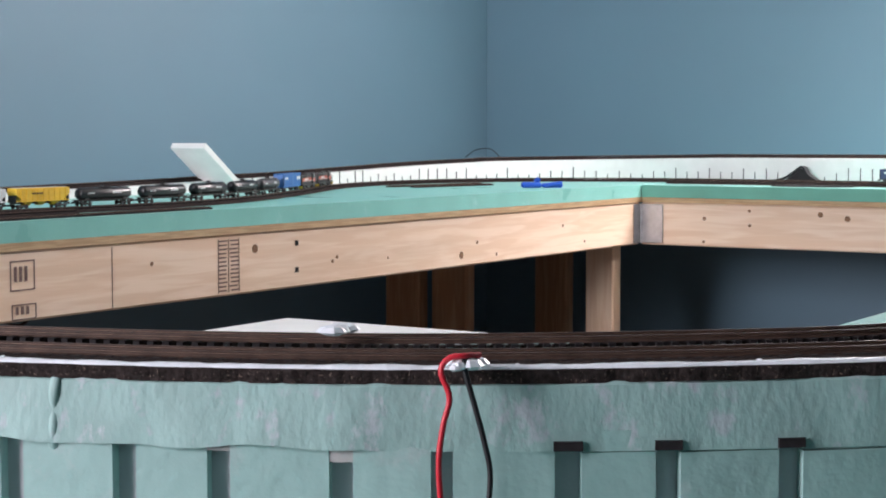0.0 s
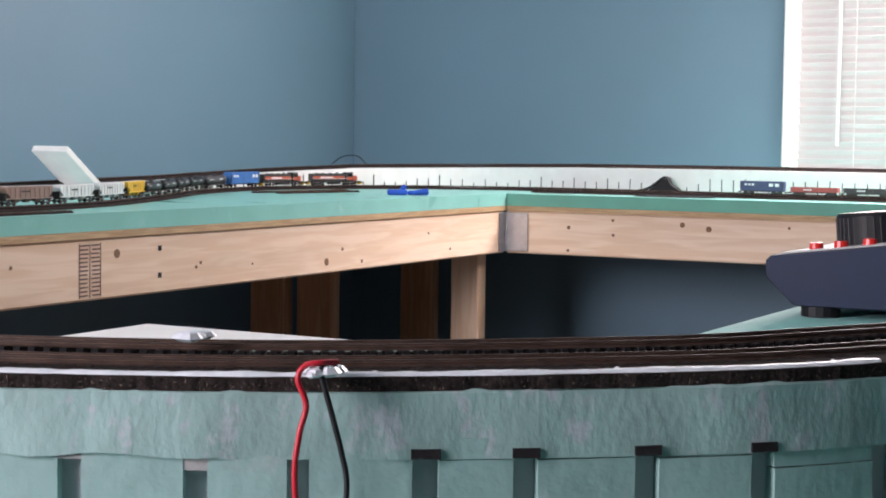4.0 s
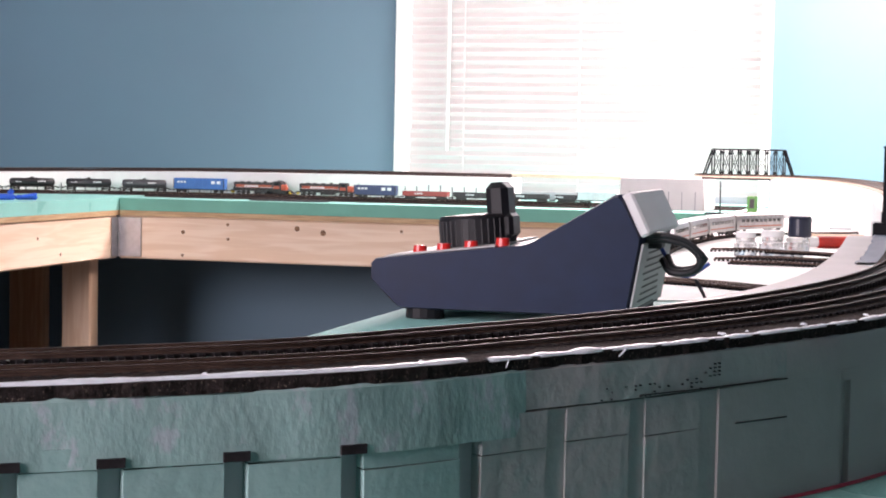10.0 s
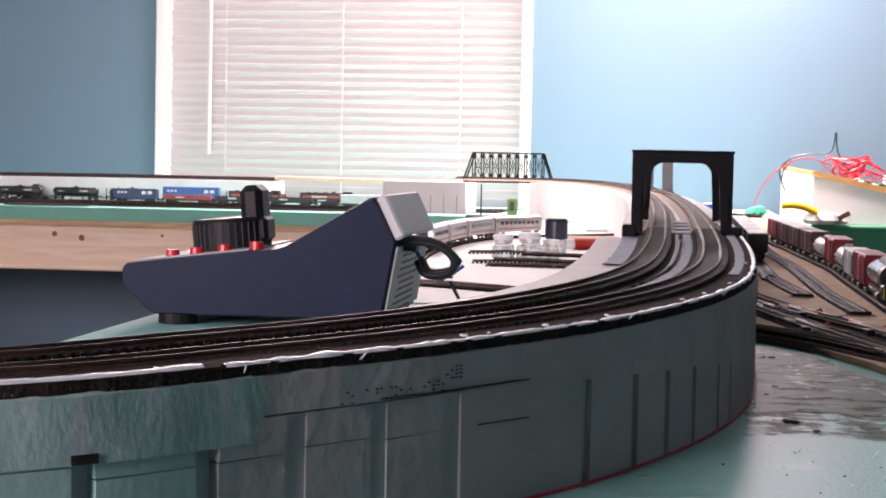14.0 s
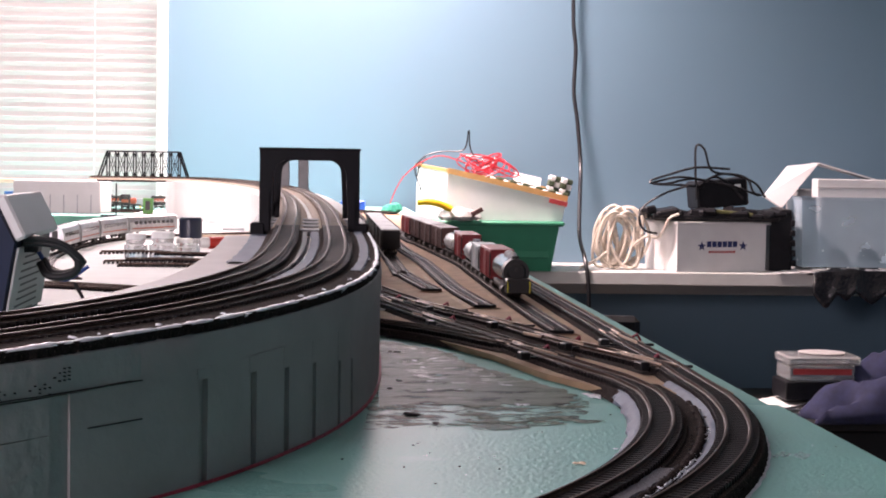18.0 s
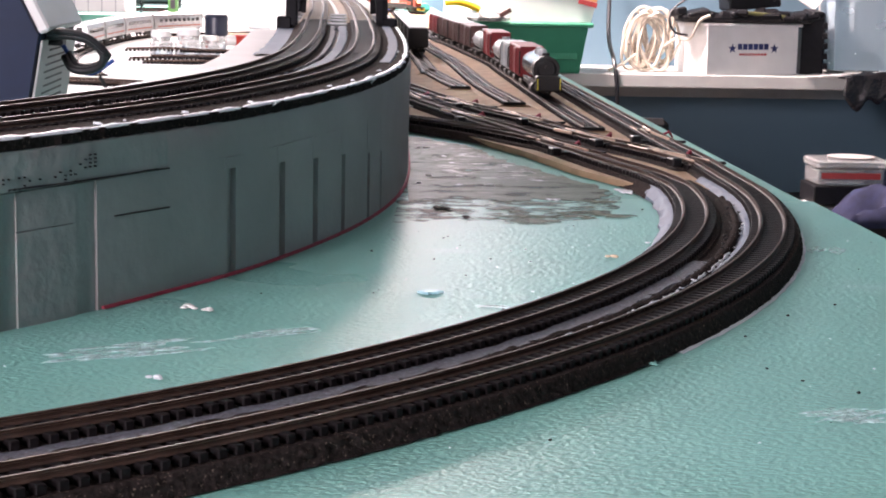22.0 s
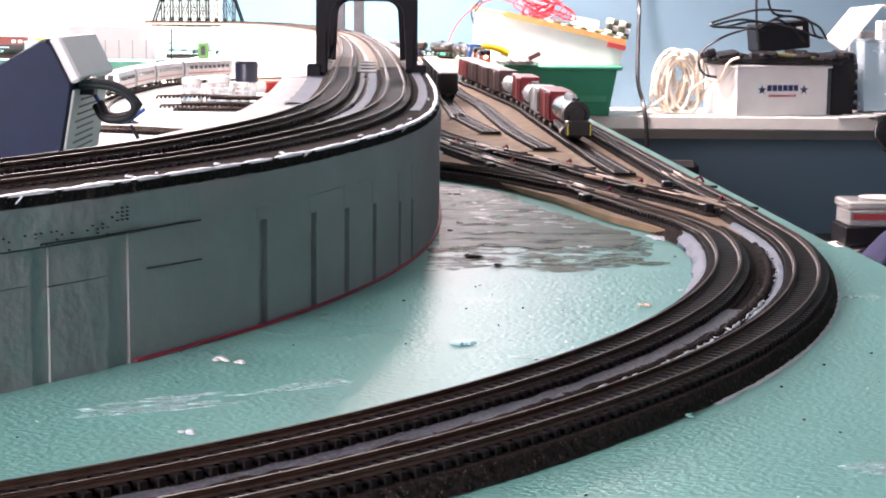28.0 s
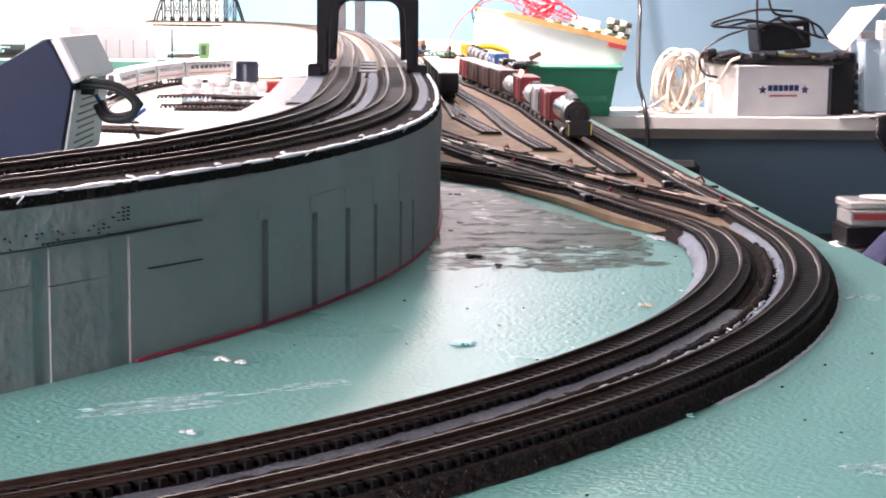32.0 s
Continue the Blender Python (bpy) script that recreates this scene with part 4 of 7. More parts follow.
track("far_track", B_MAIN[:split], "far lower track along the blue walls", ZF, group="far tracks")
b_side = spline([(-1.62, 3.515, 0), (-1.35, 3.53, 0), (-0.66, 3.53, 0)], 0.01)
track("far_track", b_side, "far siding track along the window wall", ZF, group="far tracks")
a_side = spline([(-1.705, 0.4, 0), (-1.705, 1.2, 0), (-1.702, 1.62, 0), (-1.698, 1.78, 0)], 0.01)
track("far_track", a_side, "short siding track near the table edge", ZF, group="far tracks")

# raised white risers behind them
WR_Z = 0.047
FAR_EDGE = spline([(-2.06, 0.4, 0), (-2.07, 1.6, 0), (-2.12, 2.3, 0), (-2.14, 3.0, 0), (-2.08, 3.38, 0), (-1.86, 3.65, 0), (-1.55, 3.71, 0), (-1.0, 3.72, 0), (-0.87, 3.72, 0)], 0.02)
far_riser = thing("white_riser", "long white foam riser with knife cuts along its foot", "riser")


def ramp(p):
    """The far riser climbs along the west wall and levels out past the corner."""
    if p.x < -1.95 and p.y < 3.45:
        keys, v = ((0.0, 0.003), (2.0, 0.0055), (2.42, 0.009), (2.89, 0.016), (3.14, 0.024), (3.45, 0.036)), p.y
    else:
        keys, v = ((-2.12, 0.036), (-1.60, 0.0455), (-1.2, WR_Z), (0.0, WR_Z)), p.x
    for (a, b), (c, d) in zip(keys, keys[1:]):
        if v <= c:
            return b + (d - b) * max(0.0, (v - a) / (c - a))
    return keys[-1][1]


body = MB()
for p, q in zip(FAR_EDGE, offset(FAR_EDGE, -0.10)):
    body.v += [(p.x, p.y, ZF), (p.x, p.y, ramp(p)), (q.x, q.y, ramp(p)), (q.x, q.y, ZF)]
for i in range(len(FAR_EDGE) - 1):
    for j in range(4):
        body.f.append((i * 4 + j, i * 4 + (j + 1) % 4, i * 4 + 4 + (j + 1) % 4, i * 4 + 4 + j))
        body.fm.append(0)
n = len(body.v)
body.f += [(0, 3, 2, 1), (n - 4, n - 3, n - 2, n - 1)]
body.fm += [0, 0]
part("body", body, M_WHITE, far_riser)
FLEN = [0.0]
for a, b in zip(FAR_EDGE, FAR_EDGE[1:]):
    FLEN.append(FLEN[-1] + (b - a).length)
cs = 2.2
while cs < FLEN[-1]:
    p, q = at_len(FAR_EDGE, FLEN, cs), at_len(FAR_EDGE, FLEN, cs + 0.01)
    yaw = math.degrees(math.atan2(q.y - p.y, q.x - p.x))
    h = random.choice((0.010, 0.012, 0.018, 0.026)) if p.x < -1.3 else random.uniform(0.026, 0.031)
    part("cut", MB().box((0, -0.0003, h / 2 + 0.004), (0.0018, 0.0012, h), pose(p.x, p.y, ZF, 0, 0, yaw)), M_BLACK, far_riser, "dark knife cut")
    cs += 0.0265
track("far_raised_track", [Vector((q.x, q.y, ramp(p))) for p, q in zip(FAR_EDGE, offset(FAR_EDGE, -0.045))], "far raised track on top of the white riser", 0.0, group="raised tracks")


# ---- the throttle ----
M_NAVY = mat("navy_case_plastic", (0.008, 0.016, 0.042), spec=0.16, rough=0.45, vary=0.12, scale=60, grain=700, bump=0.12)
M_PANEL = mat("grey_panel", (0.40, 0.40, 0.40), rough=0.5, vary=0.06, scale=60, bump=0.05)
M_RED = mat("red_button_plastic", (0.60, 0.02, 0.015), rough=0.35, vary=0.05, bump=0)
M_WIRE = mat("black_cable", (0.010, 0.010, 0.012), rough=0.4, vary=0.1, bump=0)
M_WIRE_BLUE = mat("blue_cable", (0.02, 0.06, 0.25), rough=0.4, vary=0.1, bump=0)
M_WIRE_RED = mat("red_cable", (0.55, 0.015, 0.03), rough=0.35, vary=0.1, bump=0)


def throttle():
    t = thing("train_throttle", "navy plastic train controller with a big black knob and red buttons", "controller", at=pose(-0.3545, 1.097, 0.0))
    W = 0.132
    prof = [(0.0018, 0.0238), (0.0015, 0.0335), (0.0045, 0.0367), (0.088, 0.0468), (0.0985, 0.0480), (0.1045, 0.0500), (0.1535, 0.0793), (0.157, 0.0800), (0.160, 0.0775),
            (0.171, 0.0542), (0.163, 0.0070), (0.150, 0.0060), (0.0215, 0.0060), (0.0185, 0.0075)]
    body = MB()
    n = len(prof)
    for y, k in ((0.0, 0.94), (0.004, 1.0), (W - 0.004, 1.0), (W, 0.94)):
        cx, cz = 0.09, 0.035
        body.v += [(cx + (x - cx) * (0.985 if k < 1 else 1), y, cz + (z - cz) * (k + 0.02 if k < 1 else 1)) for x, z in prof]
    for i in range(3):
        for j in range(n):
            a, b = i * n + j, i * n + (j + 1) % n
            body.f.append((a, b, b + n, a + n))
            body.fm.append(0)
    body.f += [tuple(range(n - 1, -1, -1)), tuple(range(3 * n, 4 * n))]
    body.fm += [0, 0]
    case = part("case", body, M_NAVY, t)
    part("front_panel", MB().box((0, 0, 0), (0.070, W - 0.008, 0.0012), pose(0.046, W / 2, 0.0424, 0, -6.9, 0), b=0.0004), M_PANEL, t, "grey key panel")
    part("rear_panel", MB().box((0, 0, 0), (0.0016, W - 0.006, 0.042), pose(0.1680, W / 2, 0.0300, 0, 9.6, 0), b=0.0005), M_PANEL, t, "grey rating plate with fine print")
    part("rear_cap", MB().box((0, 0, 0), (0.007, W - 0.004, 0.028), pose(0.1672, W / 2, 0.0680, 0, -26, 0), b=0.0015), mat("pale_grey_plastic", (0.62, 0.60, 0.60), rough=0.5, vary=0.05), t)
    for x in (0.034, 0.150):
        for y in (0.014, W - 0.014):
            part("foot", MB().cyl((x, y, 0.0), (x, y, 0.0065), 0.012, 16), M_BLACK, t)
    ridge = []
    k = part("knob", MB().lathe([(0.0235, 0.0), (0.0245, 0.002), (0.0245, 0.019), (0.0232, 0.021), (0.012, 0.0215)], n=40), M_BLACK, t)
    k.matrix_basis = pose(0.0565, 0.060, 0.0425, 0, -5, 0)
    for i in range(36):
        a = 2 * math.pi * i / 36
        part("ridge", MB().box((0.0244 * math.cos(a), 0.0244 * math.sin(a), 0.010), (0.0009, 0.0009, 0.016), pose(0, 0, 0)), M_BLACK, k)
    part("pointer", MB().box((0.0165, 0.0, 0.024), (0.0145, 0.026, 0.034), b=0.004).box((0.0190, 0.0, 0.013), (0.014, 0.024, 0.016), b=0.0025), M_BLACK, k)
    for x, y in ((0.0285, 0.020), (0.0455, 0.014), (0.0630, 0.014), (0.0835, 0.012)):
        z = 0.0367 + (x - 0.0045) * 0.121 - 0.001
        part("button", MB().cyl((x, y, z), (x, y, z + 0.006), 0.0046, 14, 0.0040), M_RED, t)
    part("jack", MB().box((0.175, 0.030, 0.052), (0.010, 0.016, 0.010), b=0.001), M_BLACK, t)
    loop = spline([(0.172, 0.020, 0.0525), (0.184, 0.020, 0.0530), (0.196, 0.020, 0.0500), (0.2035, 0.020, 0.0430), (0.2020, 0.022, 0.0360), (0.1930, 0.026, 0.0325), (0.1840, 0.030, 0.0335), (0.1790, 0.036, 0.0400)], 0.003)
    part("cable", MB().tube(loop, 0.0024, 10, up=Vector((0, 1, 0))), M_WIRE, t, "thick black looped cable", smooth=True)
    part("cable", MB().tube(offset(loop[:26], 0.0032, 0.0022), 0.0019, 8, up=Vector((0, 1, 0))), M_WIRE, t, smooth=True)
    part("wire", MB().tube(spline([(0.176, 0.050, 0.046), (0.186, 0.045, 0.032), (0.195, 0.042, 0.030), (0.207, 0.042, 0.038)], 0.004), 0.0013, 6), M_WIRE_BLUE, t, "blue lead", smooth=True)
    part("wire", MB().tube(spline([(0.199, 0.040, 0.028), (0.206, 0.030, 0.018), (0.214, 0.012, 0.006), (0.216, 0.004, 0.0015)], 0.004), 0.0012, 6), M_WIRE, t, smooth=True)
    for i in range(9):
        part("print_bar", MB().box((0, 0, 0), (0.0006, 0.060 + 0.006 * (i % 4), 0.0012), pose(0.1712 - 0.00071 * i, 0.060, 0.044 - 0.0042 * i, 0, 9.6, 0)), M_BLACKM, t)
    return t


throttle()


# ---- bridges ----
def portal_bridge():
    b = thing("portal_bridge", "black plastic double-track through-girder bridge with tall arched portals", "bridge", at=pose(-0.0150, 1.166, 0.0))
    hw, top, base, L = 0.0311, 0.1104, 0.0600, 0.248

    def portal(y):
        mb = MB()
        arch = []
        for i in range(11):
            a = math.pi / 2 * i / 10
            arch.append((0.0226 - 0.0095 + 0.0095 * math.sin(a), top - 0.0160 + 0.0095 * math.cos(a)))
        right = [(0.0, top - 0.0065)] + arch + [(0.0240, base + 0.006), (0.0240, base)]
        outer = [(hw, base), (hw, top), (0.0, top)]
        half = right + outer
        for s in (-1, 1):
            pts = [(s * x, z) for x, z in half]
            n = len(pts)
            vs = [(x, y - 0.003, z) for x, z in pts] + [(x, y + 0.003, z) for x, z in pts]
            order = range(n) if s < 0 else range(n - 1, -1, -1)
            mb.add(vs, [tuple(order), tuple(n + i for i in reversed(order))] + [(i, (i + 1) % n, n + (i + 1) % n, n + i) if s > 0 else (i, n + i, n + (i + 1) % n, (i + 1) % n) for i in range(n)])
        o = part("portal", mb, M_BLACKM, b)
        part("lip", MB().box((0, y, top + 0.0006), (2 * hw + 0.0012, 0.0075, 0.0014), b=0.0003), M_BLACKM, o)
        for s in (-1, 1):
            part("shoe", MB().box((s * (hw + 0.001), y, base - 0.0005), (0.009, 0.010, 0.011), b=0.001), M_BLACKM, o)
            part("gusset", MB().prism([(s * 0.0250, 0), (s * 0.0285, 0), (s * 0.0285, 0.0008), (s * 0.0250, 0.0008)] if s > 0 else [(s * 0.0285, 0), (s * 0.0250, 0), (s * 0.0250, 0.0008), (s * 0.0285, 0.0008)], 0, 0.026, pose(0, y - 0.0042, base)), M_BLACKM, o)

    portal(0.0)
    portal(L)
    for s in (-1, 1):
        x = s * (hw - 0.002)
        part("lower_chord", MB().box((x, L / 2, base - 0.002), (0.004, L, 0.006), b=0.0006), M_BLACKM, b)
        part("upper_chord", MB().box((x, L / 2, top - 0.003), (0.004, L - 0.008, 0.005), b=0.0006), M_BLACKM, b)
        for i in range(1, 6):
            part("post", MB().box((x, L * i / 6, (top + base) / 2), (0.0024, 0.003, top - base - 0.008)), M_BLACKM, b)
        for i in range(6):
            y0, y1 = L * i / 6, L * (i + 1) / 6
            z0, z1 = (base, top - 0.004) if i % 2 == 0 else (top - 0.004, base)
            part("diagonal", MB().cyl((x, y0, z0), (x, y1, z1), 0.0012, 6), M_BLACKM, b)
    part("deck", MB().box((0, L / 2, base - 0.0065), (2 * hw - 0.004, L + 0.004, 0.005), b=0.0008), M_DECK, b, "grey ribbed deck")
    for i in range(4):
        yy = 0.004 + 0.062 * i
        part("walkway", MB().box((0.0, yy + 0.010, base - 0.0015), (0.013, 0.024, 0.0045), b=0.0006), M_DECK, b)
        for s in (-1, 1):
            for k in (-1, 1):
                part("guard_plate", MB().box((s * 0.0152 + k * 0.0112, yy + 0.010, base - 0.001), (0.0042, 0.026, 0.0032), b=0.0005), M_DECK, b)
            part("inner_plate", MB().box((s * 0.0152, yy + 0.010, base + 0.0006), (0.0045, 0.024, 0.0022), b=0.0004), M_DECK, b)
    return b


portal_bridge()


def truss_bridge():
    L, H, W = 0.160, 0.050, 0.024
    b = thing("truss_bridge", "black plastic single-track lattice truss bridge", "bridge", at=pose(-0.236, 3.17, 0.0, 0, 0, 176))
    z = 0.0645
    part("deck", MB().box((L / 2, 0, z), (L, W, 0.006), b=0.0006), M_BLACKM, b)
    n = 9
    for sy in (-1, 1):
        y = sy * W / 2
        part("top_chord", MB().box((L / 2, y, z + H), (L * 0.78, 0.0022, 0.0026)), M_BLACKM, b)
        part("bottom_chord", MB().box((L / 2, y, z + 0.004), (L, 0.0022, 0.0036)), M_BLACKM, b)
        xs = [L * 0.11 + L * 0.78 * i / (n - 1) for i in range(n)]
        for x in xs:
            part("post", MB().box((x, y, z + H / 2), (0.0022, 0.0018, H - 0.002)), M_BLACKM, b)
        for i in range(n - 1):
            part("diagonal", MB().cyl((xs[i], y, z + 0.004), (xs[i + 1], y, z + H), 0.0007, 6), M_BLACKM, b)
            part("diagonal", MB().cyl((xs[i + 1], y, z + 0.004), (xs[i], y, z + H), 0.0007, 6), M_BLACKM, b)
        part("end_post", MB().cyl((0.002, y, z + 0.004), (xs[0], y, z + H), 0.0016, 8), M_BLACKM, b)
        part("end_post", MB().cyl((L - 0.002, y, z + 0.004), (xs[-1], y, z + H), 0.0016, 8), M_BLACKM, b)
    for i in range(5):
        part("strut", MB().box((L * (0.15 + 0.175 * i), 0, z + H), (0.002, W, 0.002)), M_BLACKM, b)
    part("shoe", MB().box((0.010, 0, z - 0.009), (0.030, 0.03, 0.013), b=0.002), M_DECK, b, "grey bearing block")
    part("pier", MB().box((L * 0.80, 0, 0.0292), (0.0022, 0.0022, 0.058)).box((L * 0.80, 0, 0.0015), (0.05, 0.03, 0.003)), M_BLACKM, b, "thin black pier")
    return b


truss_bridge()
for px, pw in ((-0.0575, 0.0125), (-0.0315, 0.0150)):
    tw = thing("girder_post", "dark upright girder post beyond the bridge", "post", "girder posts")
    part("shaft", MB().box((px, 2.60, 0.092), (pw, 0.010, 0.060), b=0.001), M_DECK, tw)
    part("footing", MB().box((px, 2.60, 0.061), (pw + 0.004, 0.014, 0.006), b=0.001), M_DECK, tw)

# pale risers beyond the bridge
far_bank = thing("white_riser", "pale foam embankment under the tracks beyond the bridge", "riser")
bank = [p for p in offset(beyond, 0.0265) if p.y > 1.418 and p.x > -0.237]
bm = MB()
for p, q in zip(bank, offset(bank, -0.085)):
    bm.v += [(p.x, p.y, -0.0005), (p.x, p.y, p.z - 0.0004), (q.x, q.y, p.z - 0.0004), (q.x, q.y, -0.0005)]
for i in range(len(bank) - 1):
    for j in range(4):
        bm.f.append((i * 4 + j, i * 4 + 4 + j, i * 4 + 4 + (j + 1) % 4, i * 4 + (j + 1) % 4))
        bm.fm.append(0)
bm.f += [(0, 1, 2, 3), tuple(len(bm.v) - k for k in (1, 2, 3, 4))]
bm.fm += [0, 0]
part("body", bm, M_WHITE, far_bank)
for k in range(6, len(bank) - 4, 4):
    p, q = bank[k], bank[k + 1]
    part("cut", MB().box((0, -0.0003, 0.020), (0.0014, 0.0010, 0.036), pose(p.x, p.y, 0.0, 0, 0, math.degrees(math.atan2(q.y - p.y, q.x - p.x)))), M_RISER_IN, far_bank)
r1 = thing("white_riser", "short white foam riser carrying the truss bridge", "riser")
part("body", MB().box((0, 0, 0.0305), (0.160, 0.09, 0.0605), pose(-0.480, 3.345, 0, 0, 0, -6), b=0.002), M_WHITE, r1)
for i in range(6):
    part("cut", MB().box((-0.062 + 0.025 * i, -0.0452, 0.018), (0.0016, 0.0012, 0.034), pose(-0.480, 3.345, 0, 0, 0, -6)), M_RISER_IN, r1)
strip = thing("wood_strip", "bare pine strip bridging two white risers", "wood strip")
part("plank", MB().box((0, 0, 0), (0.26, 0.045, 0.0085), pose(-0.715, 3.645, 0.0545, 0, 0.5, 8), b=0.0008), M_PINE_X, strip)


# ---- rolling stock ----
M_STEEL = mat("dark_truck_metal", (0.025, 0.022, 0.020), rough=0.6, vary=0.2, scale=200)
M_LOCO = mat("black_loco_paint", (0.018, 0.015, 0.014), rough=0.4, vary=0.2, scale=100)
M_LOCO_RED = mat("red_loco_band", (0.42, 0.07, 0.03), rough=0.45, vary=0.2, scale=120)
M_LAMP = mat("lit_headlight", (1.0, 0.9, 0.6), rough=0.3, vary=0.01, bump=0, emit=(1.0, 0.86, 0.50, 60.0))
M_GLASS = mat("dark_cab_glass", (0.01, 0.012, 0.015), rough=0.1, vary=0.05, bump=0)
M_CARWHITE = mat("white_car_lettering", (0.78, 0.78, 0.78), rough=0.5, vary=0.05)


def paint(name, c, rough=0.5):
    return mat(name, c, rough=rough, vary=0.12, scale=70, grain=400, bump=0.05)


M_GTBLUE = paint("bright_blue_car_paint", (0.03, 0.14, 0.40))
M_NAVYCAR = paint("dark_blue_car_paint", (0.025, 0.045, 0.12))
M_TANK = paint("black_tank_paint", (0.014, 0.014, 0.016), 0.32)
M_TANKG = paint("charcoal_tank_paint", (0.05, 0.05, 0.055), 0.4)
M_YELLOW = paint("yellow_car_paint", (0.75, 0.46, 0.03))
M_YELLOW2 = paint("lemon_car_paint", (0.72, 0.62, 0.06))
M_GREYCAR = paint("pale_grey_car_paint", (0.50, 0.53, 0.54))
M_BROWN = paint("brown_car_paint", (0.26, 0.16, 0.13))
M_REDCAR = paint("red_oxide_car_paint", (0.33, 0.045, 0.035))
M_BLKCAR = paint("black_car_paint", (0.017, 0.016, 0.016))


def trucks(t, L, n=2, gap=0.030):
    for s in (-1, 1):
        mb = MB()
        x = s * (L / 2 - gap)
        half = 0.0075 if n == 2 else 0.0115
        for sy in (-1, 1):
            mb.box((x, sy * 0.0062, 0.0034), (2 * half + 0.004, 0.0016, 0.0030), b=0.0004)
        for i in range(n):
            wx = x - half + 2 * half * i / (n - 1)
            for sy in (-1, 1):
                mb.cyl((wx, sy * 0.0038, 0.0030), (wx, sy * 0.0056, 0.0030), 0.0030, 10)
            mb.cyl((wx, -0.004, 0.003), (wx, 0.004, 0.003), 0.0008, 6)
        part("truck", mb, M_STEEL, t)
        part("coupler", MB().box((s * (L / 2 + 0.003), 0, 0.0052), (0.007, 0.0022, 0.0028), b=0.0004), M_STEEL, t)


def bars(t, side, x, z, n, w, h, material, y):
    for i in range(n):
        part("letter_bar", MB().box((x + i * w * 1.5, side * y, z), (w, 0.0003, h)), material, t)


M_PALECAR = paint("off_white_car_paint", (0.66, 0.68, 0.68))


def locomotive(label, lit=False):
    t = thing("locomotive", label, "locomotive", "train locomotives")
    L = 0.136
    part("frame", MB().box((0, 0, 0.0075), (L, 0.0175, 0.0028), b=0.0005), M_LOCO, t)
    hood = part("hood", MB().box((-0.018, 0, 0.0172), (0.090, 0.0115, 0.0166), b=0.0012), M_LOCO, t)
    for s in (-1, 1):
        part("side_band", MB().box((-0.016, s * 0.00585, 0.0168), (0.082, 0.0004, 0.0062)), M_LOCO_RED, hood, "red painted band")
        bars(hood, s, -0.035, 0.0170, 6, 0.0036, 0.0036, M_CARWHITE, 0.0062)
        for i in range(9):
            part("grille", MB().box((-0.052 + 0.0042 * i, s * 0.0059, 0.0226), (0.0032, 0.0006, 0.0036)), M_STEEL, hood)
        part("handrail", MB().cyl((-0.060, s * 0.0086, 0.0145), (0.030, s * 0.0086, 0.0145), 0.00028, 5), M_CARWHITE, t)
    cab = part("cab", MB().box((0.037, 0, 0.0185), (0.019, 0.0165, 0.0195), b=0.0012), M_LOCO, t)
    for s in (-1, 1):
        part("cab_window", MB().box((0.037, s * 0.0083, 0.0225), (0.010, 0.0005, 0.0048)), M_GLASS, cab)
        part("cab_panel", MB().box((0.037, s * 0.0083, 0.0150), (0.014, 0.0004, 0.006)), M_LOCO_RED, cab)
        part("windscreen", MB().box((0.0466, s * 0.0042, 0.0232), (0.0005, 0.0048, 0.0042)), M_GLASS, cab)
    part("nose", MB().box((0.0525, 0, 0.0150), (0.013, 0.0135, 0.0122), b=0.002), M_LOCO_RED, t)
    part("headlight", MB().cyl((0.0588, 0, 0.0185), (0.0598, 0, 0.0185), 0.0018, 12), M_LAMP if lit else M_CARWHITE, t, "glowing headlight" if lit else "")
    part("fuel_tank", MB().box((0, 0, 0.0042), (0.030, 0.013, 0.0050), b=0.001), M_LOCO, t)
    for x in (-0.045, -0.030, -0.010):
        part("roof_fan", MB().cyl((x, 0, 0.0255), (x, 0, 0.0268), 0.0045, 14), M_STEEL, t)
    part("exhaust", MB().box((0.008, 0, 0.0265), (0.007, 0.004, 0.003), b=0.0004), M_STEEL, t)
    part("pilot", MB().box((0.0665, 0, 0.0042), (0.0025, 0.016, 0.0055), b=0.0005), M_YELLOW, t, "yellow pilot plate")
    part("pilot", MB().box((-0.0665, 0, 0.0042), (0.0025, 0.016, 0.0055), b=0.0005), M_YELLOW, t, "yellow pilot plate")
    trucks(t, L, 3, 0.026)
    return t


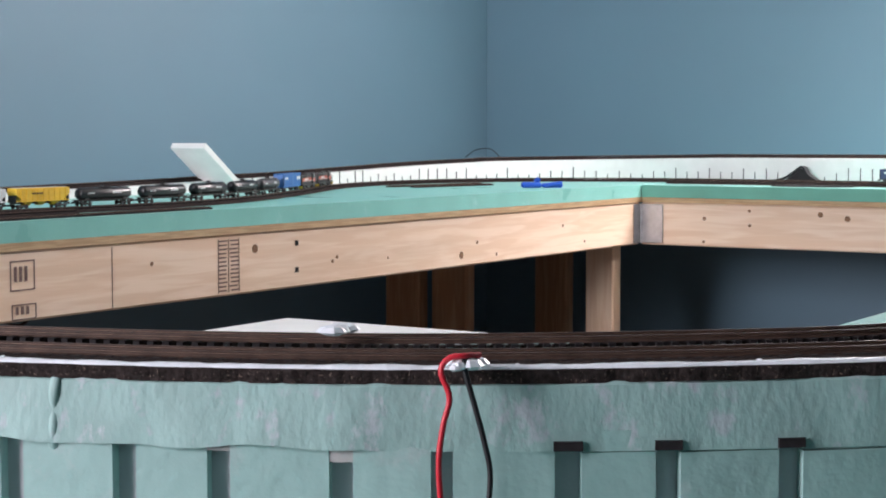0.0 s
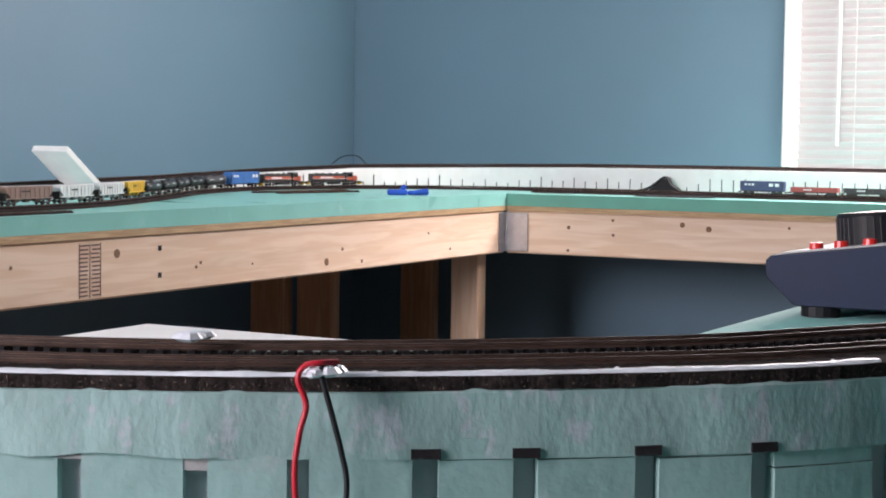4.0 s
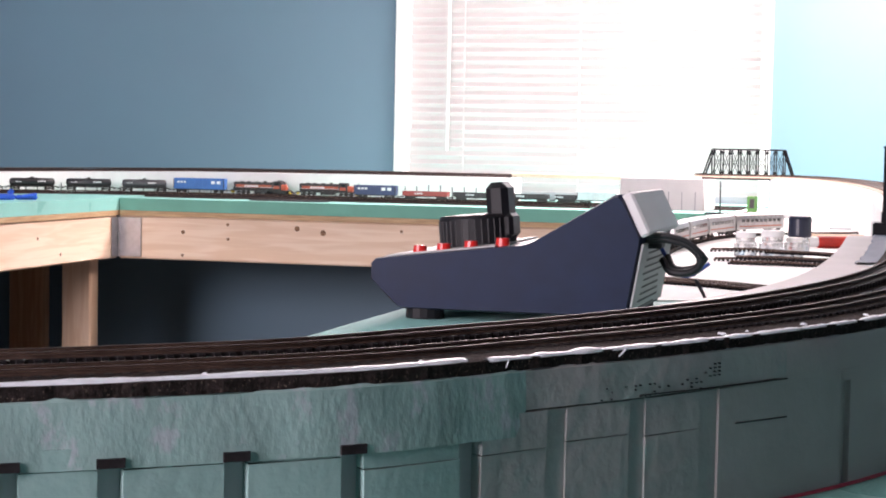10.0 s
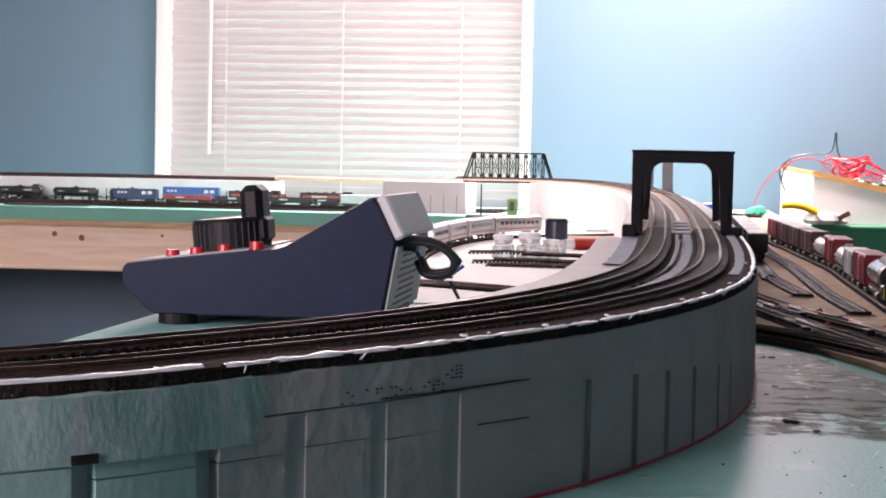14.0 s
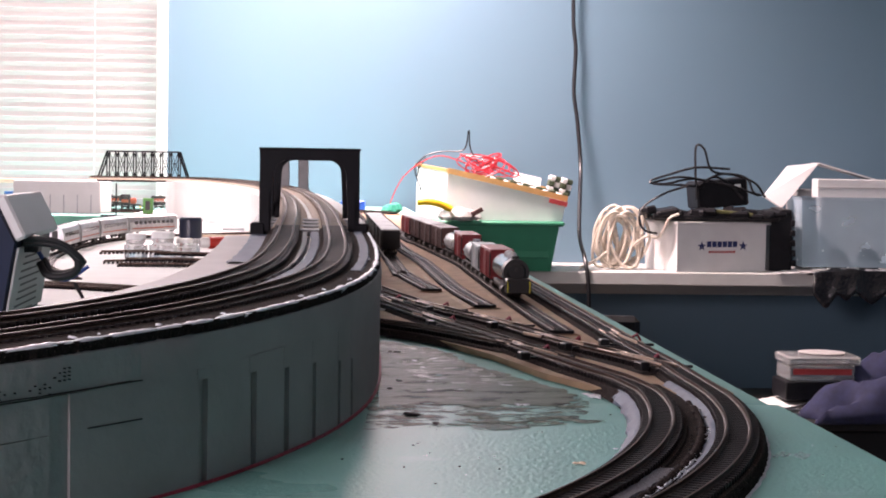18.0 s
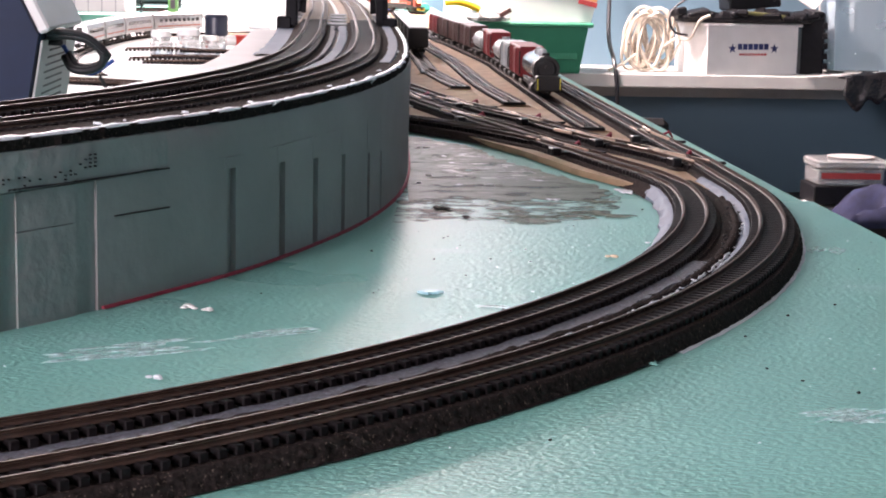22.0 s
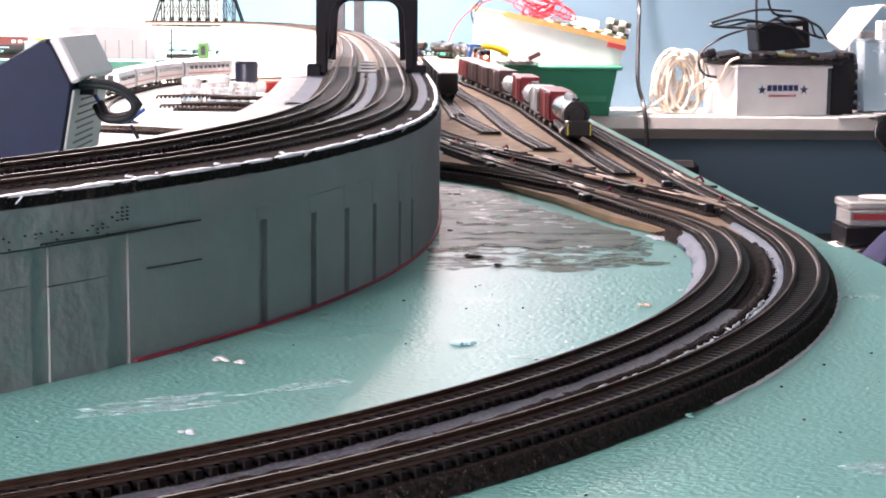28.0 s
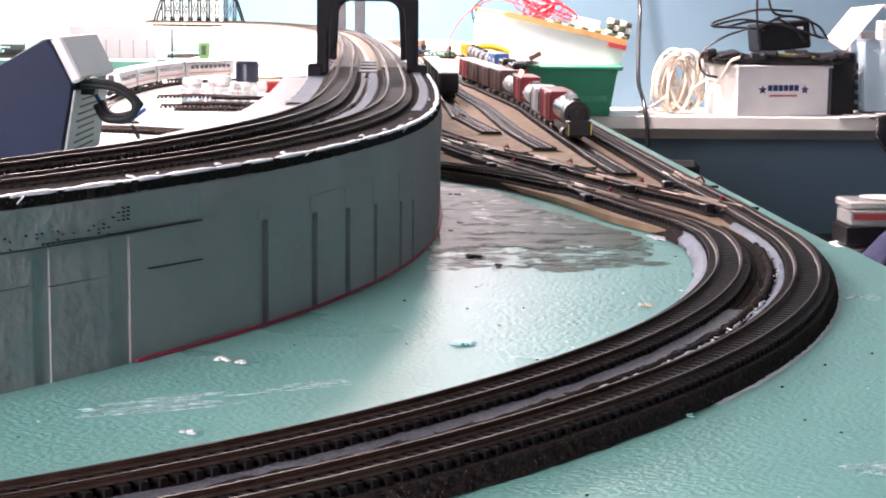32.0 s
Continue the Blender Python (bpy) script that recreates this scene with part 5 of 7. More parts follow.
def tank_car(label, body, L=0.104):
    t = thing("tank_car", label, "tank car", "train tank cars")
    r = 0.0088
    prof = [(0.001, 0), (r * 0.55, 0.0008), (r * 0.85, 0.0024), (r, 0.005), (r, L - 0.013), (r * 0.85, L - 0.0104), (r * 0.55, L - 0.0088), (0.001, L - 0.008)]
    part("tank", MB().lathe(prof, n=20, m=pose(-(L - 0.008) / 2, 0, 0.0168, 0, 90, 0)), body, t, smooth=True)
    part("dome", MB().cyl((0, 0, 0.0245), (0, 0, 0.0285), 0.0034, 14), body, t)
    part("platform", MB().box((0, 0, 0.0262), (0.018, 0.012, 0.0006)), M_STEEL, t)
    part("sill", MB().box((0, 0, 0.0072), (L, 0.006, 0.0026), b=0.0004), M_STEEL, t)
    for s in (-1, 1):
        for x in (-0.036, 0.036):
            part("saddle", MB().box((x, s * 0.0045, 0.0095), (0.008, 0.004, 0.004)), M_STEEL, t)
        bars(t, s, 0.012, 0.0182, 4, 0.003, 0.0028, M_CARWHITE, 0.0087)
        bars(t, s, -0.036, 0.0175, 4, 0.0024, 0.0014, M_CARWHITE, 0.0088)
        part("walkway", MB().box((0, s * 0.0078, 0.0082), (L - 0.008, 0.003, 0.0006)), M_STEEL, t)
        part("railing", MB().cyl((-0.046, s * 0.0094, 0.0135), (0.046, s * 0.0094, 0.0135), 0.00028, 5), M_STEEL, t)
    for x in (-0.028, 0.028):
        part("band", MB().cyl((x - 0.0006, 0, 0.0168), (x + 0.0006, 0, 0.0168), 0.00895, 20), M_STEEL, t)
    trucks(t, L, 2, 0.016)
    return t


def hopper_car(label, body, L=0.100, second=None):
    t = thing("hopper_car", label, "hopper car", "train hopper cars")
    n_bay = 3
    side = [(-L / 2 + 0.002, 0.0260), (-L / 2 + 0.002, 0.0190), (-L / 2 + 0.014, 0.0110), (L / 2 - 0.014, 0.0110), (L / 2 - 0.002, 0.0190), (L / 2 - 0.002, 0.0260)]
    mb = MB()
    n = len(side)
    mb.add([(x, -0.0090, z) for x, z in side] + [(x, 0.0090, z) for x, z in side],
           [tuple(range(n)), tuple(range(2 * n - 1, n - 1, -1))] + [(i, n + i, n + (i + 1) % n, (i + 1) % n) for i in range(n)])
    part("body", mb, body, t)
    part("roof", MB().box((0, 0, 0.0266), (L - 0.003, 0.0172, 0.0020), b=0.0006), body, t)
    part("roof_walk", MB().box((0, 0, 0.0282), (L - 0.006, 0.006, 0.0006)), M_GREYCAR, t)
    for i in range(n_bay):
        x = -0.024 + 0.024 * i
        part("bay", MB().add([(x - 0.010, -0.0075, 0.0112), (x + 0.010, -0.0075, 0.0112), (x + 0.010, 0.0075, 0.0112), (x - 0.010, 0.0075, 0.0112), (x - 0.003, -0.003, 0.0042), (x + 0.003, -0.003, 0.0042), (x + 0.003, 0.003, 0.0042), (x - 0.003, 0.003, 0.0042)],
                             [(0, 3, 2, 1), (4, 5, 6, 7), (0, 1, 5, 4), (1, 2, 6, 5), (2, 3, 7, 6), (3, 0, 4, 7)]), second or body, t)
    for s in (-1, 1):
        for i in range(9):
            part("rib", MB().box((-L / 2 + 0.010 + (L - 0.02) * i / 8, s * 0.0094, 0.0185), (0.0012, 0.0010, 0.0145)), body, t)
        part("side_sill", MB().box((0, s * 0.0088, 0.0104), (L - 0.004, 0.0012, 0.0016)), body, t)
        bars(t, s, -0.020, 0.0205, 5, 0.0028, 0.0022, M_BLKCAR, 0.0100)
        part("end_frame", MB().box((s * (L / 2 - 0.002), 0, 0.0130), (0.0015, 0.014, 0.010)), M_STEEL, t)
    part("sill", MB().box((0, 0, 0.0075), (L, 0.005, 0.0022)), M_STEEL, t)
    trucks(t, L, 2, 0.015)
    return t


def box_car(label, body, L=0.105, H=0.0215, roof=None, group="train box cars", letters=True):
    t = thing("box_car", label, "box car", group)
    part("body", MB().box((0, 0, 0.0075 + H / 2), (L, 0.0178, H), b=0.0006), body, t)
    part("roof", MB().box((0, 0, 0.0080 + H), (L + 0.0006, 0.0184, 0.0014), b=0.0005), roof or body, t)
    for s in (-1, 1):
        part("door", MB().box((0, s * 0.0091, 0.0072 + H / 2), (0.018, 0.0007, H - 0.003), b=0.0002), body, t)
        for i in range(10):
            x = -L / 2 + 0.004 + (L - 0.008) * i / 9
            if abs(x) > 0.010:
                part("rib", MB().box((x, s * 0.0090, 0.0075 + H / 2), (0.0009, 0.0007, H - 0.001)), body, t)
        if letters:
            bars(t, s, -L / 2 + 0.012, 0.0075 + H * 0.68, 3, 0.0050, 0.0040, M_CARWHITE, 0.0096)
            bars(t, s, L / 2 - 0.026, 0.0075 + H * 0.66, 2, 0.0085, 0.0062, M_CARWHITE, 0.0097)
        for x in (-L / 2 + 0.001, L / 2 - 0.001):
            part("ladder", MB().box((x, s * 0.0092, 0.0075 + H / 2), (0.0016, 0.0008, H * 0.8)), M_STEEL, t)
    part("sill", MB().box((0, 0, 0.0064), (L - 0.004, 0.008, 0.0020)), M_STEEL, t)
    trucks(t, L, 2, 0.016)
    return t


def gondola(label, body, L=0.100, H=0.0095):
    t = thing("gondola_car", label, "gondola car", "standing freight cars")
    for s in (-1, 1):
        part("side", MB().box((0, s * 0.0085, 0.0075 + H / 2), (L, 0.0012, H), b=0.0002), body, t)
        part("end", MB().box((s * (L / 2 - 0.0006), 0, 0.0075 + H / 2), (0.0012, 0.0158, H), b=0.0002), body, t)
        for i in range(11):
            part("rib", MB().box((-L / 2 + 0.003 + (L - 0.006) * i / 10, s * 0.0094, 0.0075 + H / 2), (0.0010, 0.0009, H - 0.0006)), body, t)
        bars(t, s, -0.020, 0.0075 + H / 2, 4, 0.0030, 0.0028, M_CARWHITE, 0.0100)
    part("floor_plate", MB().box((0, 0, 0.0078), (L - 0.003, 0.0158, 0.0010)), M_STEEL, t)
    part("sill", MB().box((0, 0, 0.0062), (L - 0.01, 0.006, 0.0022)), M_STEEL, t)
    trucks(t, L, 2, 0.015)
    return t


RAIL_LOW = 0.0087
RAIL_FAR = RAIL_LOW + ZF
TRAIN = [
    (locomotive("black and red model diesel locomotive with a lit headlight", True), 0.136),
    (locomotive("black and red model diesel locomotive running second"), 0.136),
    (box_car("bright blue model box car with white lettering", M_GTBLUE, 0.119, 0.0225), 0.119),
    (tank_car("charcoal model tank car", M_TANKG, 0.107), 0.107),
    (tank_car("black model tank car with white lettering", M_TANK, 0.107), 0.107),
    (tank_car("black model tank car with white lettering", M_TANK, 0.107), 0.107),
    (tank_car("black model tank car with white lettering", M_TANK, 0.107), 0.107),
    (tank_car("black model tank car with white lettering", M_TANK, 0.107), 0.107),
    (hopper_car("yellow model covered hopper car", M_YELLOW, 0.100), 0.100),
    (hopper_car("whitish model covered hopper car", M_PALECAR, 0.108), 0.108),
    (hopper_car("whitish model covered hopper car", M_PALECAR, 0.108), 0.108),
    (hopper_car("brown model covered hopper car", M_BROWN, 0.108), 0.108),
    (hopper_car("lemon yellow and grey model hopper car", M_YELLOW2, 0.090, M_GREYCAR), 0.090),
    (box_car("red model box car at the end of the train", M_REDCAR, 0.100), 0.100),
]

# static cars on the siding by the window wall
stand = [(box_car("dark blue model box car standing on the siding", M_NAVYCAR, 0.091, 0.0185, group="standing freight cars"), 0.100),
         (gondola("red oxide model gondola standing on the siding", M_REDCAR, 0.097), 0.097),
         (gondola("black model gondola standing on the siding", M_BLKCAR, 0.098), 0.098),
         (gondola("black model gondola standing near the window", M_BLKCAR, 0.090), 0.090),
         (gondola("black model gondola standing near the window", M_BLKCAR, 0.044), 0.044),
         (box_car("pale grey model box car standing near the window", M_GREYCAR, 0.080, 0.016, group="standing freight cars", letters=False), 0.085)]
for (t, L), x in zip(stand, (-1.112, -1.0035, -0.895, -0.7895, -0.710, -0.647)):
    t.matrix_basis = pose(x, 3.53, RAIL_FAR)




# ---- yard trains ----
M_CARTOP = paint("grey_car_roof", (0.42, 0.42, 0.42))
M_MAROON = paint("maroon_car_paint", (0.30, 0.03, 0.035))
M_DKBROWN = paint("dark_brown_car_paint", (0.085, 0.035, 0.03))
M_SILVTANK = paint("silver_tank_paint", (0.48, 0.49, 0.50), 0.35)


def stood(car, x, y, z, yaw):
    car.matrix_basis = pose(x, y, z, 0, 0, yaw)
    return car


YR = YZ + 0.0012 + 0.0036


M_BOILER = paint("dark_silver_boiler_paint", (0.13, 0.13, 0.13), 0.2)


def steam_engine():
    """A small tank-boilered engine; its front is at +x."""
    t = thing("steam_locomotive", "model steam locomotive with a silver boiler and black smokebox", "locomotive", "stored freight cars")
    part("frame", MB().box((0, 0, 0.0068), (0.100, 0.0150, 0.0030), b=0.0004), M_BLKCAR, t)
    part("boiler", MB().cyl((-0.048, 0, 0.0190), (0.020, 0, 0.0190), 0.0091, 22), M_BOILER, t, smooth=True)
    box = part("smokebox", MB().cyl((0.020, 0, 0.0190), (0.0345, 0, 0.0190), 0.0093, 22).cyl((0.0345, 0, 0.0190), (0.0365, 0, 0.0190), 0.0070, 20, 0.0055), M_BLKCAR, t, "black smokebox", smooth=True)
    part("chimney", MB().cyl((0.027, 0, 0.0275), (0.027, 0, 0.0300), 0.0024, 14, 0.0028), M_BLKCAR, box)
    part("headlight", MB().cyl((0.0360, 0, 0.0205), (0.0385, 0, 0.0205), 0.0016, 10), M_STEEL, box)
    for x in (-0.016, 0.006):
        part("dome", MB().lathe([(0.0034, 0), (0.0034, 0.003), (0.0022, 0.0048), (0.0004, 0.0053)], (x, 0, 0.0270), 14), M_SILVTANK, t, smooth=True)
    for x in (-0.024, -0.008, 0.010):
        part("band", MB().cyl((x, 0, 0.0190), (x + 0.0010, 0, 0.0190), 0.0090, 22), M_STEEL, t)
    part("pilot_deck", MB().box((0.0425, 0, 0.0098), (0.0165, 0.0170, 0.0105), b=0.0010), M_BLKCAR, t)
    for s in (-1, 1):
        part("footplate", MB().box((0.005, s * 0.0082, 0.0105), (0.080, 0.0028, 0.0009)), M_BLKCAR, t)
        part("cylinder", MB().cyl((0.024, s * 0.0078, 0.0062), (0.036, s * 0.0078, 0.0062), 0.0034, 12), M_BLKCAR, t)
        part("lining", MB().box((0.0509, s * 0.0078, 0.0095), (0.0004, 0.0006, 0.0080)), M_YELLOW2, t, "yellow lining")
        for x in (-0.022, -0.006, 0.010):
            part("wheel", MB().cyl((x, s * 0.0042, 0.0050), (x, s * 0.0060, 0.0050), 0.0050, 18), M_BLKCAR, t)
        part("side_rod", MB().box((-0.006, s * 0.0066, 0.0050), (0.038, 0.0006, 0.0012)), M_STEEL, t)
    return t


rank = [(steam_engine(), 0.105),
        (box_car("maroon model box car with a ribbed roof", M_MAROON, 0.085, 0.0215, group="stored freight cars", letters=False), 0.085),
        (box_car("silver grey model box car", M_GREYCAR, 0.070, 0.0195, group="stored freight cars", letters=False), 0.070),
        (tank_car("silver model tank car in the stored train", M_SILVTANK, 0.080), 0.080),
        (box_car("maroon model box car in the stored train", M_MAROON, 0.085, 0.0215, group="stored freight cars", letters=False), 0.085),
        (tank_car("silver model tank car in the stored train", M_SILVTANK, 0.085), 0.085),
        (box_car("dark brown model box car", M_DKBROWN, 0.100, 0.0205, group="stored freight cars", letters=False), 0.100),
        (box_car("dark brown model box car with a pale roof", M_DKBROWN, 0.105, 0.0205, M_CARTOP, group="stored freight cars", letters=False), 0.105),
        (box_car("dark brown model box car with a pale roof", M_DKBROWN, 0.105, 0.0205, M_CARTOP, group="stored freight cars", letters=False), 0.105),
        (box_car("maroon model box car with a pale roof", M_MAROON, 0.105, 0.0205, M_CARTOP, group="stored freight cars", letters=False), 0.105)]
yy = 1.285
for car, L in rank:
    back = min(0.0275, max(0.0, (yy + L / 2 - 1.75) * 0.045))
    stood(car, 0.1312 - back, yy + L / 2, YR, -90 + (2.6 if 0 < back < 0.0275 else 0))
    yy += L + 0.011
yy = 1.835
for i in range(5):
    car = box_car("black model hopper car heaped with grey load", M_BLKCAR, 0.105, 0.0190, M_CARTOP, group="stored hopper cars", letters=False)
    stood(car, 0.0640, yy + 0.0525, YR, -90)
    yy += 0.116
a_path = spline([(-0.284, 1.92, 0), (-0.280, 2.10, 0), (-0.266, 2.25, 0), (-0.228, 2.37, 0), (-0.165, 2.45, 0), (-0.09, 2.53, 0)], 0.01)
track("loose_track", spline([(-0.215, 1.56, 0), (-0.262, 1.72, 0), (-0.281, 1.90, 0), (-0.280, 2.10, 0), (-0.266, 2.25, 0), (-0.228, 2.37, 0), (-0.165, 2.45, 0), (-0.05, 2.56, 0)], 0.01),
      "curved length of loose track on pale foam", -0.0001, bed=0.0)
M_STEELCAR = mat("brushed_coach_silver", (0.45, 0.45, 0.45), rough=0.38, metal=0.75, vary=0.2, scale=160)


def coach(label):
    t = thing("passenger_coach", label, "passenger coach", "silver coaches")
    L = 0.118
    pr = [(-0.0088, 0.0062), (-0.0092, 0.018), (-0.0075, 0.0245), (-0.004, 0.0268), (0.004, 0.0268), (0.0075, 0.0245), (0.0092, 0.018), (0.0088, 0.0062)]
    part("body", MB().sweep([(-L / 2, 0, 0), (L / 2, 0, 0)], pr), M_STEELCAR, t)
    for s in (-1, 1):
        for i in range(9):
            part("window", MB().box((-0.044 + 0.011 * i, s * 0.0092, 0.0178), (0.0075, 0.0006, 0.0040)), M_GLASS, t)
        part("door", MB().box((0.054, s * 0.0091, 0.0140), (0.006, 0.0006, 0.014)), M_GREYCAR, t)
        part("skirt_stripe", MB().box((0, s * 0.0092, 0.0105), (L - 0.014, 0.0005, 0.0014)), M_LOCO_RED, t)
        part("end_door", MB().box((s * L / 2, 0, 0.0150), (0.0008, 0.006, 0.015)), M_BLKCAR, t)
    for i in range(4):
        part("roof_vent", MB().box((-0.036 + 0.024 * i, 0, 0.0272), (0.006, 0.004, 0.0012)), M_GREYCAR, t)
    trucks(t, L, 2, 0.018)
    return t


AL = [0.0]
for a, b in zip(a_path, a_path[1:]):
    AL.append(AL[-1] + (b - a).length)
for i in range(4):
    p, q = at_len(a_path, AL, 0.004 + 0.127 * i), at_len(a_path, AL, 0.120 + 0.127 * i)
    stood(coach("silver model passenger coach on the loose track"), (p.x + q.x) / 2, (p.y + q.y) / 2, 0.0037, math.degrees(math.atan2(q.y - p.y, q.x - p.x)))

# ---- clutter on the pale foam ----
M_CLEAR = mat("clear_plastic", (0.88, 0.90, 0.90), rough=0.12, vary=0.02, bump=0, trans=0.75)
M_DARKBLUE = mat("dark_blue_cap", (0.012, 0.016, 0.035), rough=0.35, vary=0.1)
M_MARKER = mat("red_marker_body", (0.62, 0.035, 0.02), rough=0.35, vary=0.05)


def jar(x, y, r, h, label):
    t = thing("plastic_jar", label, "jar", "clear jars", pose(x, y, 0.0))
    part("body", MB().lathe([(r * 0.9, 0.0), (r, 0.002), (r, h * 0.72), (r * 0.8, h * 0.8), (r * 0.8, h)], n=20), M_CLEAR, t, smooth=True)
    part("lid", MB().lathe([(r * 0.86, h), (r * 0.86, h * 1.25), (r * 0.8, h * 1.3)], n=20), M_WHITE, t, "white lid")


jar(-0.196, 1.885, 0.012, 0.020, "small clear plastic jar with a white lid")
jar(-0.168, 1.880, 0.014, 0.022, "clear plastic jar on the pale foam")
jar(-0.148, 1.905, 0.010, 0.016, "small clear plastic cup")
bt = thing("glue_bottle", "small bottle with a dark ribbed cap", "bottle", at=pose(-0.150, 2.02, 0.0))
part("body", MB().lathe([(0.010, 0), (0.011, 0.002), (0.011, 0.014), (0.007, 0.018), (0.007, 0.020)], n=20), M_CLEAR, bt, smooth=True)
part("cap", MB().lathe([(0.0118, 0.016), (0.0128, 0.018), (0.0128, 0.036), (0.0110, 0.039)], n=24), M_DARKBLUE, bt)
mk = thing("marker_pen", "red marker pen with a white end lying down", "pen", at=pose(-0.135, 2.10, 0.0075, 0, 0, 22))
part("barrel", MB().cyl((0, 0, 0), (0.056, 0, 0), 0.0068, 16), M_MARKER, mk)
part("end", MB().cyl((0.056, 0, 0), (0.060, 0, 0), 0.0055, 16), M_MARKER, mk)
part("collar", MB().cyl((-0.014, 0, 0), (0, 0, 0), 0.0060, 16), M_WHITE, mk)
for i, (x, y, yaw, L) in enumerate(((-0.165, 1.80, 8, 0.105), (-0.140, 1.765, -14, 0.11), (-0.115, 1.80, -30, 0.12), (-0.150, 1.745, -4, 0.095), (-0.105, 1.755, -22, 0.08), (-0.19, 1.835, 2, 0.07))):
    c, s = math.cos(radians(yaw)), math.sin(radians(yaw))
    track("track_scrap", [(x - c * L / 2, y - s * L / 2, 0.0035 * (i % 3)), (x, y, 0.0035 * (i % 3) + 0.001), (x + c * L / 2, y + s * L / 2, 0.0035 * (i % 3))], "short scrap of black flexible track in a pile", 0.0004, bed=0.0, group="track scraps")
track("track_scrap", spline([(-0.262, 1.475, 0), (-0.20, 1.455, 0), (-0.12, 1.400, 0), (-0.07, 1.36, 0)], 0.01), "length of black track lying behind the controller", 0.0004, bed=0.0, group="track scraps")
track("track_scrap", spline([(-0.262, 1.500, 0), (-0.20, 1.480, 0), (-0.12, 1.425, 0), (-0.07, 1.385, 0)], 0.01), "length of black track lying behind the controller", 0.0004, bed=0.0, group="track scraps")
for i, (x, y, yaw, L, m) in enumerate(((-0.105, 2.40, 8, 0.16, M_PINE_X), (-0.125, 2.62, 3, 0.045, M_GREYCAR))):
    st = thing("wood_stick", "thin wooden strip lying on the pale foam", "stick", "loose strips", pose(x, y, 0.0, 0, 0, yaw))
    part("strip", MB().box((0, 0, 0.0022), (L, 0.005, 0.0040), b=0.0005), m, st)
sg = thing("signal_box", "small green trackside box on a black base", "signal box", at=pose(-0.300, 3.10, 0.0))
part("base", MB().box((0.020, 0, 0.004), (0.075, 0.030, 0.008), b=0.001), M_BLKCAR, sg)
part("body", MB().box((0.0, -0.004, 0.0215), (0.017, 0.014, 0.027), b=0.001), paint("green_box_paint", (0.06, 0.25, 0.04)), sg)
part("panel", MB().box((0.0, -0.0115, 0.0225), (0.008, 0.001, 0.016)), M_BLKCAR, sg)

# ---- wires and scraps on the near riser ----
feeder = thing("feeder_wires", "red and black feeder wires soldered to the rail and hanging down", "wires")
part("red_wire", MB().tube(spline([(-0.2375, 0.3985, 0.0535), (-0.239, 0.3938, 0.0537), (-0.2422, 0.3920, 0.0530), (-0.2434, 0.3908, 0.0499), (-0.2413, 0.3912, 0.0441), (-0.2424, 0.3902, 0.0376), (-0.2430, 0.3892, 0.0285), (-0.2420, 0.3892, 0.0150), (-0.2415, 0.3900, 0.0025)], 0.0012), 0.00072, 10, up=Vector((0, 1, 0))), M_WIRE_RED, feeder, "red wire", smooth=True)
part("black_wire", MB().tube(spline([(-0.2380, 0.3985, 0.0525), (-0.2390, 0.3937, 0.0524), (-0.2383, 0.3932, 0.0500), (-0.2363, 0.3938, 0.0429), (-0.2339, 0.3945, 0.0338), (-0.2324, 0.3947, 0.0261), (-0.2330, 0.3940, 0.0150), (-0.2335, 0.3935, 0.0025)], 0.0012), 0.00068, 10, up=Vector((0, 1, 0))), M_WIRE, feeder, "black wire", smooth=True)


def lump(name, label, cx, cy, cz, r, squash, n, material, category, group=""):
    """A small crusty lump of several fused bits."""
    t = thing(name, label, category, group, pose(cx, cy, cz, 0, 0, random.uniform(0, 360)))
    for k in range(n):
        a, d = random.uniform(0, 6.28), random.uniform(0, r)
        s = r * random.uniform(0.25, 0.6)
        prof = [(s * 0.5, 0.0), (s * random.uniform(0.8, 1.1), s * squash * 0.4), (s * 0.6, s * squash), (s * 0.1, s * squash * 1.2)]
        part("bit", MB().lathe(prof, (d * math.cos(a), d * math.sin(a) * 0.6, 0), n=7), material, t)
    return t


lump("solder_blob", "silvery blob of solder and caulk beside the feeder", -0.2405, 0.3962, 0.0503, 0.0058, 0.7, 16, M_CAULK, "solder", "solder blobs")
lump("solder_blob", "silvery blob of solder on the inner rails", -0.2935, 0.4190, 0.0528, 0.0062, 0.6, 18, M_CAULK, "solder", "solder blobs")
for i in range(26):
    k = random.randrange(40, len(EDGE) - 40)
    p = offset(EDGE, -0.0055)[k]
    lump("caulk_crumb", "crumb of white caulk stuck to the raised roadbed", p.x, p.y, grade(p.y) + BED - 0.0004, random.uniform(0.0008, 0.0016), 0.9, 3, M_CAULK, "crumb", "caulk crumbs")
for x, y, r, m in ((-0.053, 0.573, 0.0032, M_WHITE), (-0.049, 0.570, 0.0026, M_WHITE), (0.083, 0.668, 0.0030, M_PINE_X), (0.068, 0.506, 0.0020, M_FOAM), (0.029, 0.784, 0.0040, M_TIE), (0.038, 0.760, 0.0036, M_TIE),
                   (-0.054, 0.487, 0.0024, M_CAULK), (0.033, 1.02, 0.003, M_WHITE), (0.024, 0.866, 0.0022, M_WHITE), (0.069, 0.932, 0.002, M_WHITE), (0.10, 0.70, 0.0016, M_CAULK), (0.055, 0.86, 0.0022, M_WHITE), (0.03, 0.895, 0.002, M_WHITE)):
    lump("foam_crumb", "small crumb of foam or filler on the board", x, y, 0.0004, r, 0.5, 5, m, "crumb", "foam crumbs")


